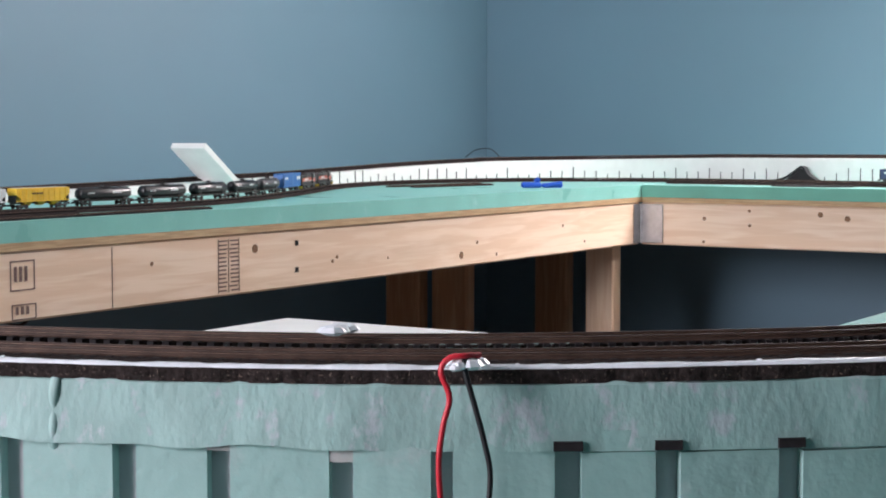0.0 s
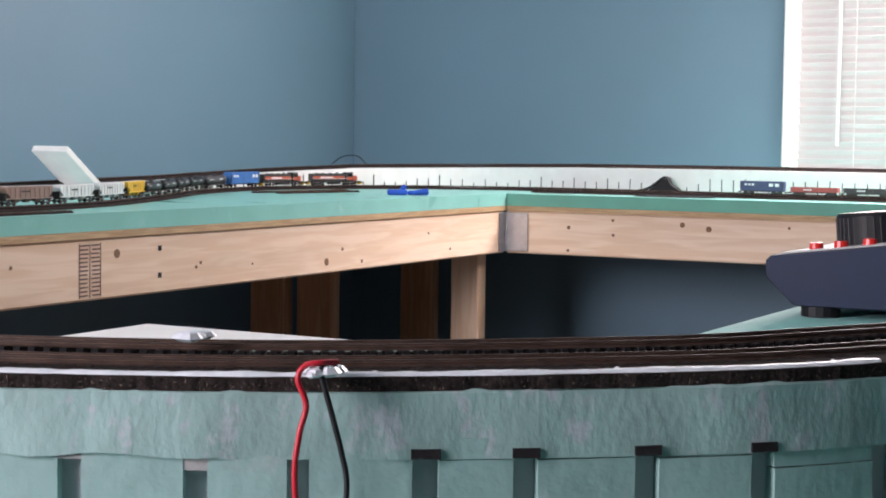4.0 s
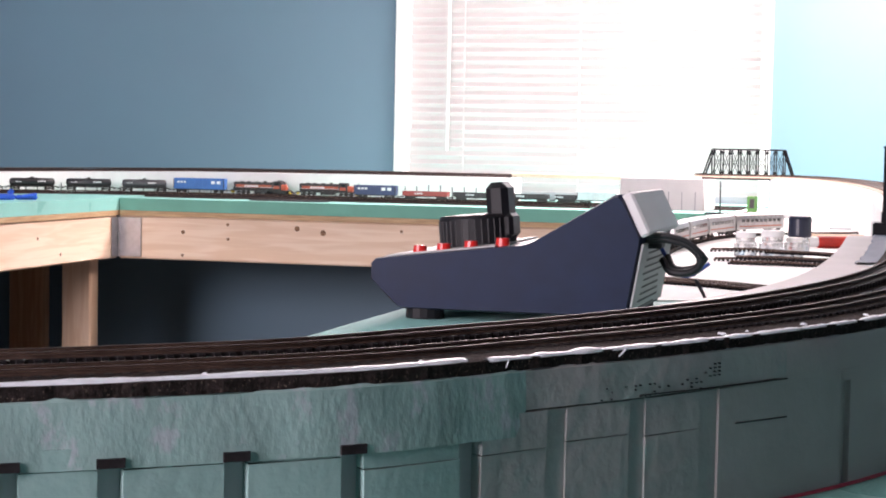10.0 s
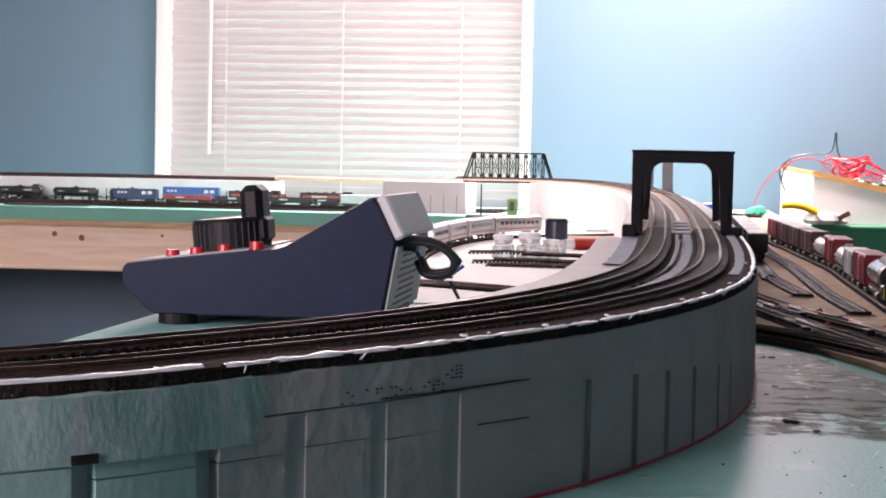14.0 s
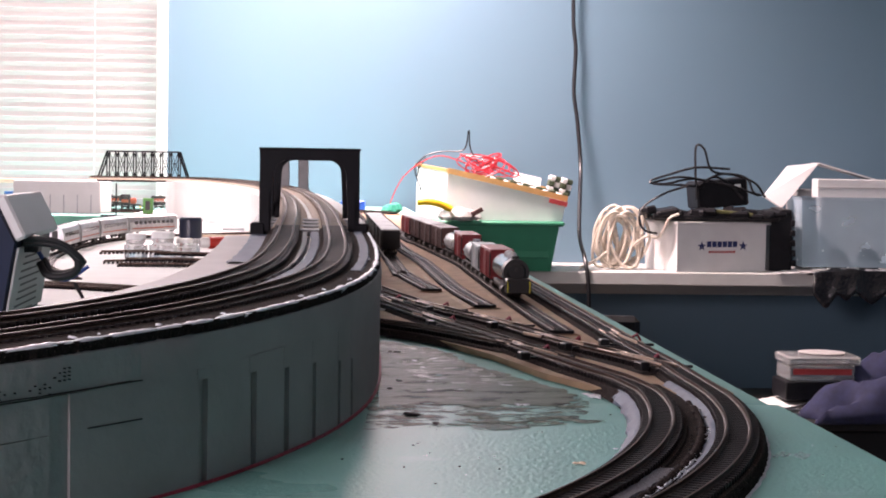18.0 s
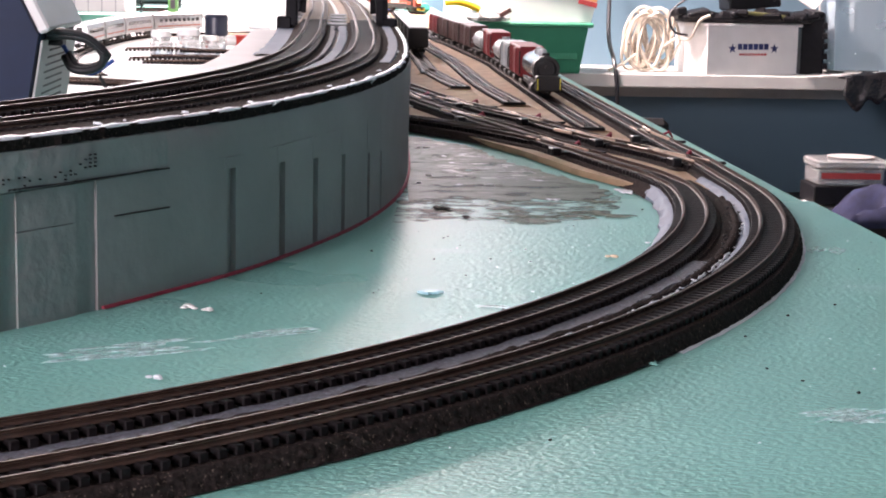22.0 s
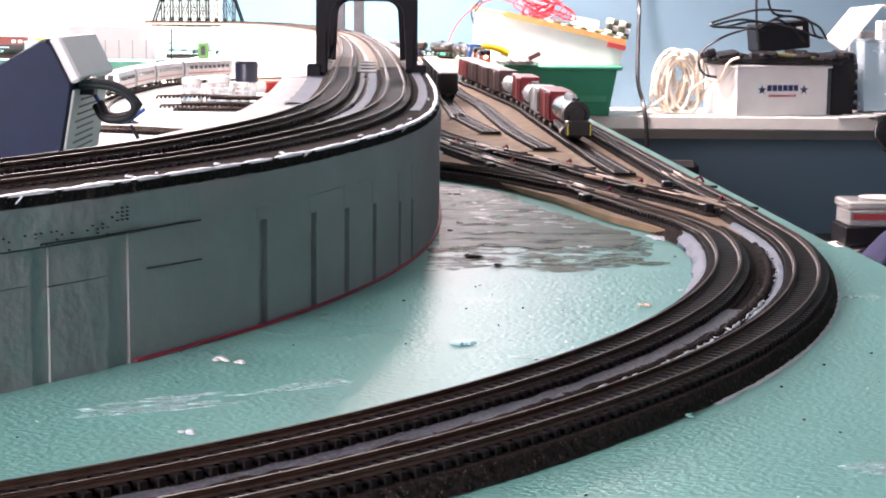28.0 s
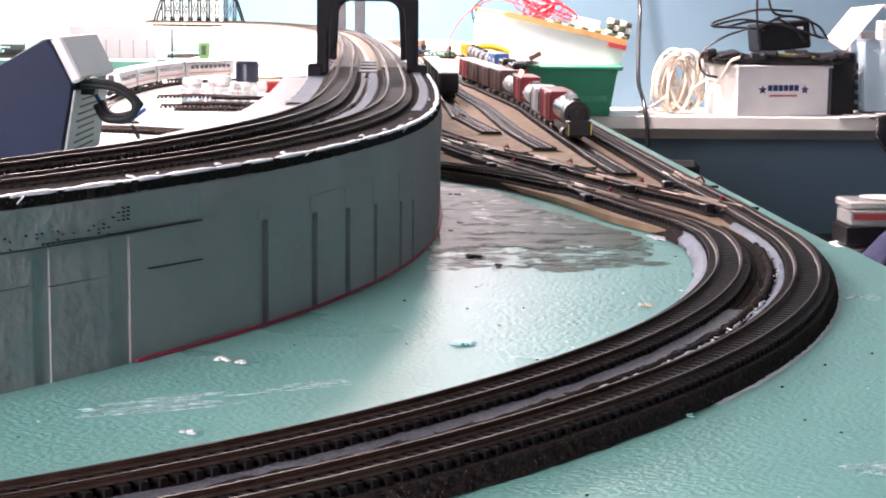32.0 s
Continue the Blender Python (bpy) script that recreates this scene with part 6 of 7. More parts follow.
def ragged(m, scale, lo, hi, stretch):
    """Lets the ground show through where the film is worn away."""
    n, l = m.node_tree.nodes, m.node_tree.links
    tc, mp, no, rp = n.new("ShaderNodeTexCoord"), n.new("ShaderNodeMapping"), n.new("ShaderNodeTexNoise"), n.new("ShaderNodeMapRange")
    mp.inputs["Scale"].default_value = stretch
    no.inputs["Scale"].default_value, no.inputs["Detail"].default_value, no.inputs["Roughness"].default_value = scale, 9, 0.72
    rp.inputs["From Min"].default_value, rp.inputs["From Max"].default_value = lo, hi
    l.new(tc.outputs["Object"], mp.inputs[0])
    l.new(mp.outputs[0], no.inputs[0])
    l.new(no.outputs["Fac"], rp.inputs["Value"])
    l.new(rp.outputs["Result"], n["Principled BSDF"].inputs["Alpha"])
    return m


def smear(label, cx, cy, w, h, yaw, material, thick=0.0005, wild=0.5, n=40):
    """A thin ragged smear with its own outline, lying on the board."""
    t = thing("caulk_smear", label, "smear", "caulk smears", pose(cx, cy, 0.0003, 0, 0, yaw))
    seed = random.uniform(0, 100)
    pts = []
    for i in range(n):
        a = 2 * math.pi * i / n
        k = 1 + wild * noise.noise(Vector((math.cos(a) * 1.7 + seed, math.sin(a) * 1.7, 1.3))) + wild * 0.7 * noise.noise(Vector((math.cos(a) * 6 + seed, math.sin(a) * 6, 4.1)))
        pts.append((w / 2 * k * math.cos(a), h / 2 * k * math.sin(a)))
    mb = MB()
    mb.add([(x, y, 0) for x, y in pts] + [(x * 0.93, y * 0.93, thick) for x, y in pts] + [(0, 0, thick)],
           [(i, (i + 1) % n, n + (i + 1) % n, n + i) for i in range(n)] + [(n + i, n + (i + 1) % n, 2 * n) for i in range(n)])
    part("film", mb, material, t)


M_SMEAR = mat("thin_white_smear", (0.66, 0.90, 0.95), rough=0.4, vary=0.15, scale=260, grain=500, bump=0.6)
ragged(M_SMEAR, 170, 0.40, 0.66, (1, 1, 1))


def streaks(label, cx, cy, w, h, yaw, n):
    """A scraped smear: several thin strands side by side."""
    for i in range(n):
        u, v = random.uniform(-0.5, 0.5), (i + 0.5) / n - 0.5
        c, s = math.cos(radians(yaw)), math.sin(radians(yaw))
        dx, dy = u * w * 0.5, v * h
        smear(label, cx + dx * c - dy * s, cy + dx * s + dy * c, w * random.uniform(0.35, 0.8), h / n * random.uniform(0.7, 1.6), yaw + random.uniform(-5, 5), M_SMEAR, 0.00018, 0.9, 60)


M_CYAN = mat("pale_cyan_filler", (0.35, 0.66, 0.72), rough=0.4, vary=0.2, scale=200, grain=500, bump=0.5)
streaks("thin whitish caulk smear scraped on the mint board", -0.062, 0.519, 0.040, 0.016, 24, 6)
streaks("thin whitish caulk smear scraped on the mint board", -0.032, 0.538, 0.034, 0.007, 28, 3)
smear("pale blue dab of caulk on the mint board", 0.017, 0.600, 0.0065, 0.0045, 10, M_CYAN, 0.0007, 1.0)
streaks("thin whitish caulk smear near the board's edge", 0.100, 0.455, 0.026, 0.011, 20, 4)
streaks("thin whitish caulk smear near the board's edge", 0.163, 0.690, 0.016, 0.011, 60, 4)
smear("pale caulk dab beside the lower track", 0.115, 0.845, 0.006, 0.012, 10, M_CAULK, 0.0006, 0.9)
smear("thin whitish film on the mint board", 0.036, 0.579, 0.010, 0.004, 0, M_SMEAR, 0.0002, 0.9)
M_EARTH = mat("grey_brown_scenery_paint", (0.115, 0.145, 0.112), rough=0.42, spec=0.06, vary=0.35, scale=60, grain=330, bump=0.8, second=(0.22, 0.25, 0.20), mix_at=0.55, stretch=(0.5, 1.8, 1))


ragged(M_EARTH, 45, 0.33, 0.50, (0.8, 1.2, 1))
M_EARTH_THIN = ragged(mat("thin_scenery_paint", (0.14, 0.18, 0.14), rough=0.42, spec=0.06, vary=0.35, scale=60, grain=330, bump=0.8), 70, 0.46, 0.66, (0.8, 1.2, 1))
# White streaks hold both scratches and a painted sheen on the patch.
M_SCRATCH = ragged(mat("scraped_white_primer", (0.70, 0.72, 0.68), rough=0.4, vary=0.1, scale=90, grain=300, bump=0.4), 120, 0.53, 0.60, (0.5, 1.6, 1))
patch = thing("paint_patch", "worn grey-brown scenery paint on the board between the tracks", "paint")
for m, z, outline in ((M_EARTH, 0.00035, [(0.016, 0.812), (0.050, 0.815), (0.085, 0.812), (0.100, 0.825), (0.106, 0.850), (0.102, 0.872), (0.071, 0.965), (0.060, 1.03), (0.025, 1.085), (0.006, 1.10), (-0.02, 1.10), (0.0215, 0.96)]),
                      (M_EARTH_THIN, 0.00025, [(0.010, 0.745), (0.035, 0.755), (0.060, 0.740), (0.090, 0.765), (0.104, 0.80), (0.106, 0.850), (0.060, 0.90), (0.024, 0.90), (0.012, 0.80)]),
                      (M_SCRATCH, 0.0005, [(0.040, 0.90), (0.065, 0.885), (0.085, 0.885), (0.075, 0.945), (0.060, 1.01), (0.035, 1.06), (0.024, 1.07), (0.030, 0.98)])):
    ring = spline([(*p, 0) for p in outline], 0.004)
    part("film", MB().prism([(p.x + 0.005 * noise.noise(p * 150), p.y + 0.012 * noise.noise(p * 130)) for p in ring], 0.0001, z), m, patch)
# White film paints the strong light on this foam corner.
corner = thing("white_primer", "mint foam corner painted white for the light on it", "paint")
part("film", MB().prism([(-0.624, 0.62), (-0.50, 0.66), (-0.40, 0.80), (-0.39, 0.831), (-0.624, 0.836)], 0.0002, 0.0006), M_WHITE, corner)

# knots, nails and stamps on the studs
for yk, zk, r in ((2.097, -0.068, 0.0066), (2.684, -0.113, 0.0066), (1.869, -0.076, 0.003), (2.294, -0.099, 0.003), (2.306, -0.093, 0.003), (2.451, -0.103, 0.002), (2.738, -0.093, 0.0034), (2.807, -0.118, 0.003), (3.064, -0.078, 0.003), (3.156, -0.113, 0.003)):
    kn = thing("wood_knot", "dark knot in the pine stud", "knot", "wood knots")
    part("ring", MB().cyl((XA - 0.004, yk, zk), (XA - 0.0014, yk, zk), r, 14), M_KNOT, kn)
for yk, zk in ((2.200, -0.065), (2.200, -0.106)):
    kn = thing("nail_hole", "square dark hole in the pine stud", "hole", "nail holes")
    part("mark", MB().box((XA - 0.0017, yk, zk), (0.0006, 0.008, 0.008)), M_BLACK, kn)
for xk, zk, r in ((-1.492, -0.123, 0.003), (-1.491, -0.075, 0.004), (-1.392, -0.057, 0.0032), (-1.391, -0.087, 0.0032), (-1.241, -0.061, 0.0055), (-1.185, -0.068, 0.0060), (-1.02, -0.06, 0.003), (-0.90, -0.10, 0.003)):
    kn = thing("wood_knot", "dark knot in the pine stud", "knot", "wood knots")
    part("ring", MB().cyl((xk, YB + 0.004, zk), (xk, YB + 0.0014, zk), r, 14), M_KNOT, kn)
st = thing("lumber_stamp", "dark ink grading stamp printed on the pine stud", "stamp", "lumber stamps")
XS = XA - 0.0016
for y0, y1, z0, z1 in ((1.606, 1.648, -0.094, -0.056), (1.608, 1.650, -0.131, -0.111)):
    for a, b, c, d in ((y0, y1, z0, z0 + 0.0016), (y0, y1, z1 - 0.0016, z1), (y0, y0 + 0.0014, z0, z1), (y1 - 0.0014, y1, z0, z1)):
        part("frame_line", MB().box((XS, (a + b) / 2, (c + d) / 2), (0.0006, abs(b - a), abs(d - c))), M_INK, st)
    for i in range(3):
        part("print_bar", MB().box((XS, y0 + 0.009 + i * 0.009, (z0 + z1) / 2 + 0.002), (0.0006, 0.0045, (z1 - z0) * 0.5)), M_INK, st)
s2 = thing("lumber_stamp", "block of small dark ink printing on the pine stud", "stamp", "lumber stamps")
for r in range(13):
    for k in range(2):
        part("print_bar", MB().box((XS, 2.022 + 0.026 * k + random.uniform(-0.002, 0.002), -0.053 - 0.0060 * r), (0.0006, 0.018, 0.0024)), M_INK, s2)
for yv in (2.012, 2.035, 2.059):
    part("frame_line", MB().box((XS, yv, -0.089), (0.0006, 0.0010, 0.078)), M_INK, s2)
pl = thing("pencil_line", "faint pencil line across the pine stud", "pencil line")
part("line", MB().box((XS, 1.790, -0.089), (0.0005, 0.0008, 0.082)), M_INK, pl)

# things on the far tables
slabt = thing("foam_offcut", "white foam offcut leaning up at the wall", "foam offcut", at=pose(-2.13, 2.590, 0.0, 0, 0, 0))
part("slab", MB().box((0, 0, 0), (0.080, 0.150, 0.012), pose(0.0, 0.0, 0.0355, -36, 0, 0), b=0.001), M_WHITE, slabt)
clip = thing("blue_clamp", "bright blue plastic clamp lying on the mint board", "clamp", at=pose(-1.705, 3.10, ZF + 0.0004, 0, 0, 36))
M_BLUEP = mat("bright_blue_plastic", (0.015, 0.09, 0.50), rough=0.4, vary=0.1)
part("jaw", MB().box((-0.020, 0, 0.006), (0.040, 0.020, 0.011), b=0.003), M_BLUEP, clip)
part("jaw", MB().box((0.022, 0.004, 0.005), (0.042, 0.012, 0.009), b=0.003), M_BLUEP, clip)
part("handle", MB().cyl((-0.012, 0, 0.011), (-0.004, 0.0, 0.019), 0.005, 10), M_BLUEP, clip)
part("handle", MB().cyl((0.010, -0.010, 0.006), (0.040, -0.004, 0.010), 0.004, 10), M_BLUEP, clip)
sheet = thing("black_sheet", "curled black plastic sheet lying along the foot of the white riser", "plastic sheet")
pr = spline([(-1.66, 3.680, ZF + 0.001), (-1.60, 3.680, ZF + 0.003), (-1.52, 3.680, ZF + 0.001), (-1.47, 3.680, ZF + 0.001), (-1.43, 3.680, ZF + 0.006), (-1.405, 3.680, ZF + 0.016), (-1.381, 3.680, ZF + 0.034), (-1.374, 3.680, ZF + 0.032), (-1.366, 3.680, ZF + 0.018), (-1.340, 3.680, ZF + 0.001)], 0.006)
part("fold", MB().add([(x, y, z) for y in (3.672, 3.688) for x, z in ((-1.425, ZF + 0.0004), (-1.345, ZF + 0.0004), (-1.372, ZF + 0.030), (-1.381, ZF + 0.033), (-1.404, ZF + 0.014))], [(0, 1, 2, 3, 4), (9, 8, 7, 6, 5), (0, 5, 6, 1), (1, 6, 7, 2), (2, 7, 8, 3), (3, 8, 9, 4), (4, 9, 5, 0)]), M_BLACK, sheet)
part("leaf", MB().sweep(pr, [(-0.012, 0), (0.012, 0), (0.012, 0.0035), (-0.012, 0.0035)][::-1]), M_BLACK, sheet)
# A thin flat dark patch on the far board.
flat = thing("black_sheet", "flat dark patch before the siding", "plastic sheet", at=pose(-1.275, 3.468, ZF, 0, 0, 8))
part("leaf", MB().prism([(-0.085, -0.018), (0.02, -0.026), (0.082, -0.012), (0.075, 0.016), (-0.02, 0.022), (-0.08, 0.014)], 0.0003, 0.0024), M_BLACK, flat)
for x0, y0, x1, y1 in ((-1.985, 2.975, -1.935, 3.25), (-1.66, 1.55, -1.662, 2.02), (-1.93, 2.98, -1.88, 3.20)):
    track("track_scrap", [(x0, y0, 0), ((x0 + x1) / 2, (y0 + y1) / 2, 0), (x1, y1, 0)], "loose length of track on the far board", ZF + 0.0003, bed=0.0, group="track scraps")
wl = thing("wire_loop", "thin black wire arching behind the raised track", "wire")
part("wire", MB().tube(spline([(-2.16, 3.56, 0.045), (-2.14, 3.575, 0.062), (-2.11, 3.59, 0.064), (-2.09, 3.60, 0.045)], 0.004), 0.0012, 6), M_WIRE, wl, smooth=True)
for pts in (((-1.80, 1.70, -0.10), (-1.79, 1.76, -0.16), (-1.80, 1.84, -0.13), (-1.80, 1.90, -0.10)), ((-1.82, 2.16, -0.10), (-1.80, 2.22, -0.15), (-1.80, 2.32, -0.15), (-1.82, 2.40, -0.10))):
    w = thing("hanging_wire", "black wire drooping under the table", "wire", "hanging wires")
    part("wire", MB().tube(spline(pts, 0.01), 0.0022, 6), M_WIRE, w, smooth=True)

# ---- the shelf along the window wall ----
M_SHELF = mat("white_shelf_laminate", (0.62, 0.61, 0.58), rough=0.45, vary=0.06, scale=20, bump=0.05)
M_CARD = mat("white_card", (0.74, 0.73, 0.72), rough=0.6, vary=0.04, scale=30, bump=0.05)
M_CARDG = mat("grey_card", (0.42, 0.40, 0.39), rough=0.7, vary=0.06, scale=30, bump=0.05)
M_GREENBIN = mat("green_bin_plastic", (0.02, 0.23, 0.13), rough=0.4, vary=0.06, scale=30, bump=0.04)
M_TUB = mat("pale_blue_clear_plastic", (0.45, 0.62, 0.72), rough=0.25, vary=0.04, bump=0.02, trans=0.55)
M_ROPE = mat("cream_cable", (0.62, 0.55, 0.46), rough=0.55, vary=0.1, scale=200)
M_CLOTHB = mat("black_cloth", (0.012, 0.012, 0.014), rough=0.9, vary=0.3, scale=60, grain=500, bump=0.6)
M_CLOTHN = mat("navy_cloth", (0.018, 0.022, 0.06), rough=0.9, vary=0.3, scale=60, grain=500, bump=0.6)
M_BAGB = mat("glossy_black_film", (0.010, 0.010, 0.012), rough=0.22, spec=0.6, vary=0.2, scale=60, grain=120, bump=0.9)
M_CHECK = mat("dark_green_check", (0.04, 0.06, 0.03), rough=0.8, vary=0.2, scale=90)
M_ORANGE = mat("orange_wood_edge", (0.60, 0.33, 0.12), rough=0.5, vary=0.1, scale=40)
SH = -0.124
sf = thing("wall_shelf", "long white laminate shelf on the blue wall", "shelf")
part("board", MB().box((1.315, 3.935, SH - 0.014), (1.95, 0.325, 0.028), b=0.002), M_SHELF, sf)
part("cleat", MB().box((1.315, 4.088, SH - 0.05), (1.93, 0.020, 0.04), b=0.002), M_SHELF, sf)
for x in (0.60, 1.30, 2.0):
    part("bracket", MB().box((x, 3.96, SH - 0.031), (0.02, 0.25, 0.005)), M_ZINC, sf)
bx = thing("card_box", "white cardboard box with dark blue stars and printing", "box", at=pose(0.846, 3.865, SH, 0, 0, 17))
part("body", MB().box((0, 0.012, 0.052), (0.220, 0.146, 0.104), b=0.001), M_CARD, bx)
part("lid", MB().box((0.002, 0.010, 0.1055), (0.230, 0.156, 0.006), b=0.0008), M_CARD, bx)
M_NAVYINK = mat("navy_print", (0.02, 0.03, 0.12), rough=0.6, vary=0.1, bump=0)
M_REDPRINT = mat("red_print", (0.45, 0.05, 0.05), rough=0.6, vary=0.1, bump=0)
for sx in (-0.050, 0.052):
    pts = []
    for i in range(10):
        a, r = math.pi / 2 + math.pi * i / 5, (0.011 if i % 2 == 0 else 0.0045)
        pts.append((r * math.cos(a), r * math.sin(a)))
    part("star", MB().prism(pts, 0, 0.0006, pose(sx, -0.0612, 0.056, 90, 0, 0)), M_NAVYINK, bx)
for i in range(6):
    part("print_bar", MB().box((-0.032 + 0.0128 * i, -0.0614, 0.060), (0.0105, 0.0006, 0.0125)), M_NAVYINK, bx)
for i in range(9):
    part("print_bar", MB().box((-0.030 + 0.0075 * i, -0.0614, 0.0435), (0.0058, 0.0006, 0.0045)), M_REDPRINT, bx)
tray = thing("black_tray", "flat black case lying on the white box", "case", at=pose(0.845, 3.87, SH + 0.110))
part("body", MB().box((0, 0, 0.009), (0.285, 0.17, 0.017), b=0.006), M_BLACK, tray)
random.seed(14)
for i in range(16):
    part("clutter", MB().box((0, 0, 0), (random.uniform(0.022, 0.05), 0.05, random.uniform(0.010, 0.020)), pose(-0.145 + 0.0195 * i, -0.062 + random.uniform(-0.012, 0.012), 0.016 + random.uniform(-0.005, 0.006), random.uniform(-14, 14), random.uniform(-16, 16), random.uniform(-20, 20)), b=0.004), M_BLACK, tray)
part("strap", MB().box((0.035, -0.092, 0.022), (0.085, 0.006, 0.008), pose(0, 0, 0, 0, 5, 0), b=0.002), mat("olive_strap", (0.10, 0.10, 0.035), rough=0.8, vary=0.2, scale=80), tray, "olive webbing strap")
psu = thing("power_supply", "black mains power supply with looped cords", "power supply", at=pose(0.868, 3.87, SH + 0.1400, 0, -6, 4))
part("body", MB().box((0, 0, 0.030), (0.115, 0.085, 0.060), b=0.004), M_BLACK, psu)
part("label", MB().box((0.034, -0.0432, 0.043), (0.014, 0.0006, 0.008)), M_CARD, psu)
random.seed(5)
for r, pts in ((0.0026, [(1290, 300), (1230, 292), (1180, 300), (1142, 309), (1170, 316), (1225, 312), (1290, 330), (1340, 352)]), (0.0026, [(1225, 350), (1228, 300), (1234, 254), (1247, 262), (1258, 300), (1300, 312), (1335, 330), (1352, 356)]),
               (0.0024, [(1215, 322), (1170, 332), (1130, 352), (1118, 375), (1128, 395), (1150, 402)]), (0.0026, [(1230, 325), (1262, 312), (1292, 330), (1310, 356)]), (0.0026, [(1250, 318), (1200, 306), (1160, 310), (1150, 314), (1210, 322), (1240, 330)]),
               (0.0026, [(1240, 318), (1275, 308), (1320, 318), (1330, 345), (1345, 352)])):
    path = [(-0.0626 + (a - 1225) * 0.00122, -0.052 + 0.004 * (j % 3), 0.0148 - (b - 355) * 0.00122) for j, (a, b) in enumerate(pts)]
    part("cord", MB().tube(spline(path, 0.006), r, 7, up=Vector((0, 1, 0))), M_WIRE, psu, "looped black cord", smooth=True)
coil = thing("cable_coil", "loose coil of cream cable standing on the shelf", "cable coil", at=pose(0.640, 3.86, SH))
for i in range(15):
    c = (random.uniform(-0.02, 0.03), random.uniform(-0.02, 0.02), 0.072 + random.uniform(-0.014, 0.010))
    rx, rz, tilt = random.uniform(0.018, 0.050), random.uniform(0.042, 0.066), random.uniform(-0.7, 0.7)
    pts = [(c[0] + rx * math.cos(k * 0.7854) + tilt * rz * math.sin(k * 0.7854) * 0.5, c[1] + random.uniform(-0.006, 0.006), max(0.004, c[2] + rz * math.sin(k * 0.7854))) for k in range(9)]
    part("turn", MB().tube(spline(pts, 0.008), 0.0034, 7), M_ROPE, coil, smooth=True)
part("tail", MB().tube(spline([(0.03, -0.02, 0.05), (0.06, -0.04, 0.075), (0.085, -0.06, 0.075), (0.10, -0.09, 0.115), (0.12, -0.09, 0.125)], 0.008), 0.0034, 7), M_ROPE, coil, smooth=True)
part("tail", MB().tube(spline([(-0.02, -0.02, 0.04), (-0.05, -0.03, 0.02), (-0.085, -0.05, 0.005)], 0.008), 0.0034, 7), M_ROPE, coil, smooth=True)
cord = thing("mains_cable", "long black cable hanging down the blue wall", "cord")
part("cord", MB().tube(spline([(0.575, 4.08, 1.40), (0.570, 4.08, 0.80), (0.569, 4.08, 0.46), (0.576, 4.08, 0.37), (0.573, 4.075, 0.27), (0.582, 4.07, 0.20), (0.588, 4.05, 0.10), (0.577, 3.98, 0.04), (0.560, 3.86, -0.05), (0.560, 3.77, -0.10), (0.566, 3.755, -0.16), (0.570, 3.76, -0.30)], 0.012), 0.0046, 8, up=Vector((1, 0, 0))), M_WIRE, cord, smooth=True)
bn = thing("green_bin", "green plastic bin with a wide rim", "bin", at=pose(0.350, 3.86, SH))
bin_v = []
for z, k in ((0.0, 0.90), (0.092, 1.0), (0.104, 1.0)):
    bin_v += [(-0.15 * k, -0.105 * k, z), (0.15 * k, -0.105 * k, z), (0.15 * k, 0.105 * k, z), (-0.15 * k, 0.105 * k, z)]
part("tub", MB().add(bin_v, [(3, 2, 1, 0), (8, 9, 10, 11)] + [(r * 4 + i, r * 4 + (i + 1) % 4, r * 4 + 4 + (i + 1) % 4, r * 4 + 4 + i) for r in range(2) for i in range(4)]), M_GREENBIN, bn)
part("rim", MB().box((0, 0, 0.101), (0.322, 0.232, 0.010), b=0.003), M_GREENBIN, bn)
part("panel", MB().box((0.02, -0.1015, 0.042), (0.22, 0.004, 0.052), pose(0, 0, 0, -6.5, 0, 0), b=0.002), M_GREENBIN, bn)
wb = thing("white_box", "tilted white box with an orange wooden edge", "box")
wv = [(0.256, 3.775, -0.0175), (0.508, 3.775, -0.0175), (0.520, 3.775, 0.030), (0.264, 3.775, 0.087), (0.205, 3.93, -0.0175), (0.520, 3.93, -0.0175), (0.532, 3.93, 0.044), (0.207, 3.93, 0.098)]
part("body", MB().add(wv, [(0, 1, 2, 3), (4, 7, 6, 5), (0, 3, 7, 4), (1, 5, 6, 2), (0, 4, 5, 1)]), M_CARD, wb)
part("lining", MB().add([(x, y + (0.004 if y < 3.8 else -0.004), z - 0.012) for x, y, z in (wv[3], wv[2], wv[6], wv[7])], [(0, 1, 2, 3)]), M_CARDG, wb)
for a, b, h in ((3, 2, 0.012), (7, 3, 0.006), (7, 6, 0.006)):
    part("edge", MB().sweep([wv[a], wv[b]], [(-0.005, -h * 0.5), (0.005, -h * 0.5), (0.005, h * 0.5), (-0.005, h * 0.5)]), M_ORANGE, wb, "orange wooden rim")
part("corner_tape", MB().sweep([(0.480, 3.768, 0.0265), (0.519, 3.768, 0.0180)], [(-0.002, -0.005), (0.002, -0.005), (0.002, 0.005), (-0.002, 0.005)]), M_REDPRINT, wb, "dark red tape")
ck = thing("checked_cloth", "black and white checked cloth strip on the white box", "cloth", at=pose(0.432, 3.86, SH + 0.172, 0, 12.5, 0))
for i in range(12):
    for j in range(2):
        part("check", MB().box((-0.075 + 0.0145 * i, -0.075 + 0.012 * j, 0.004 + 0.004 * ((i + j) % 2)), (0.014, 0.012, 0.012), b=0.003), M_CHECK if (i + j) % 2 else M_CARD, ck)
for i in range(4):
    for j in range(3):
        part("check", MB().box((0.052 + 0.013 * i, -0.05 + 0.01 * (i % 2), 0.014 + 0.012 * j), (0.013, 0.03, 0.012), b=0.002), M_CHECK if (i + j) % 2 else M_CARD, ck)
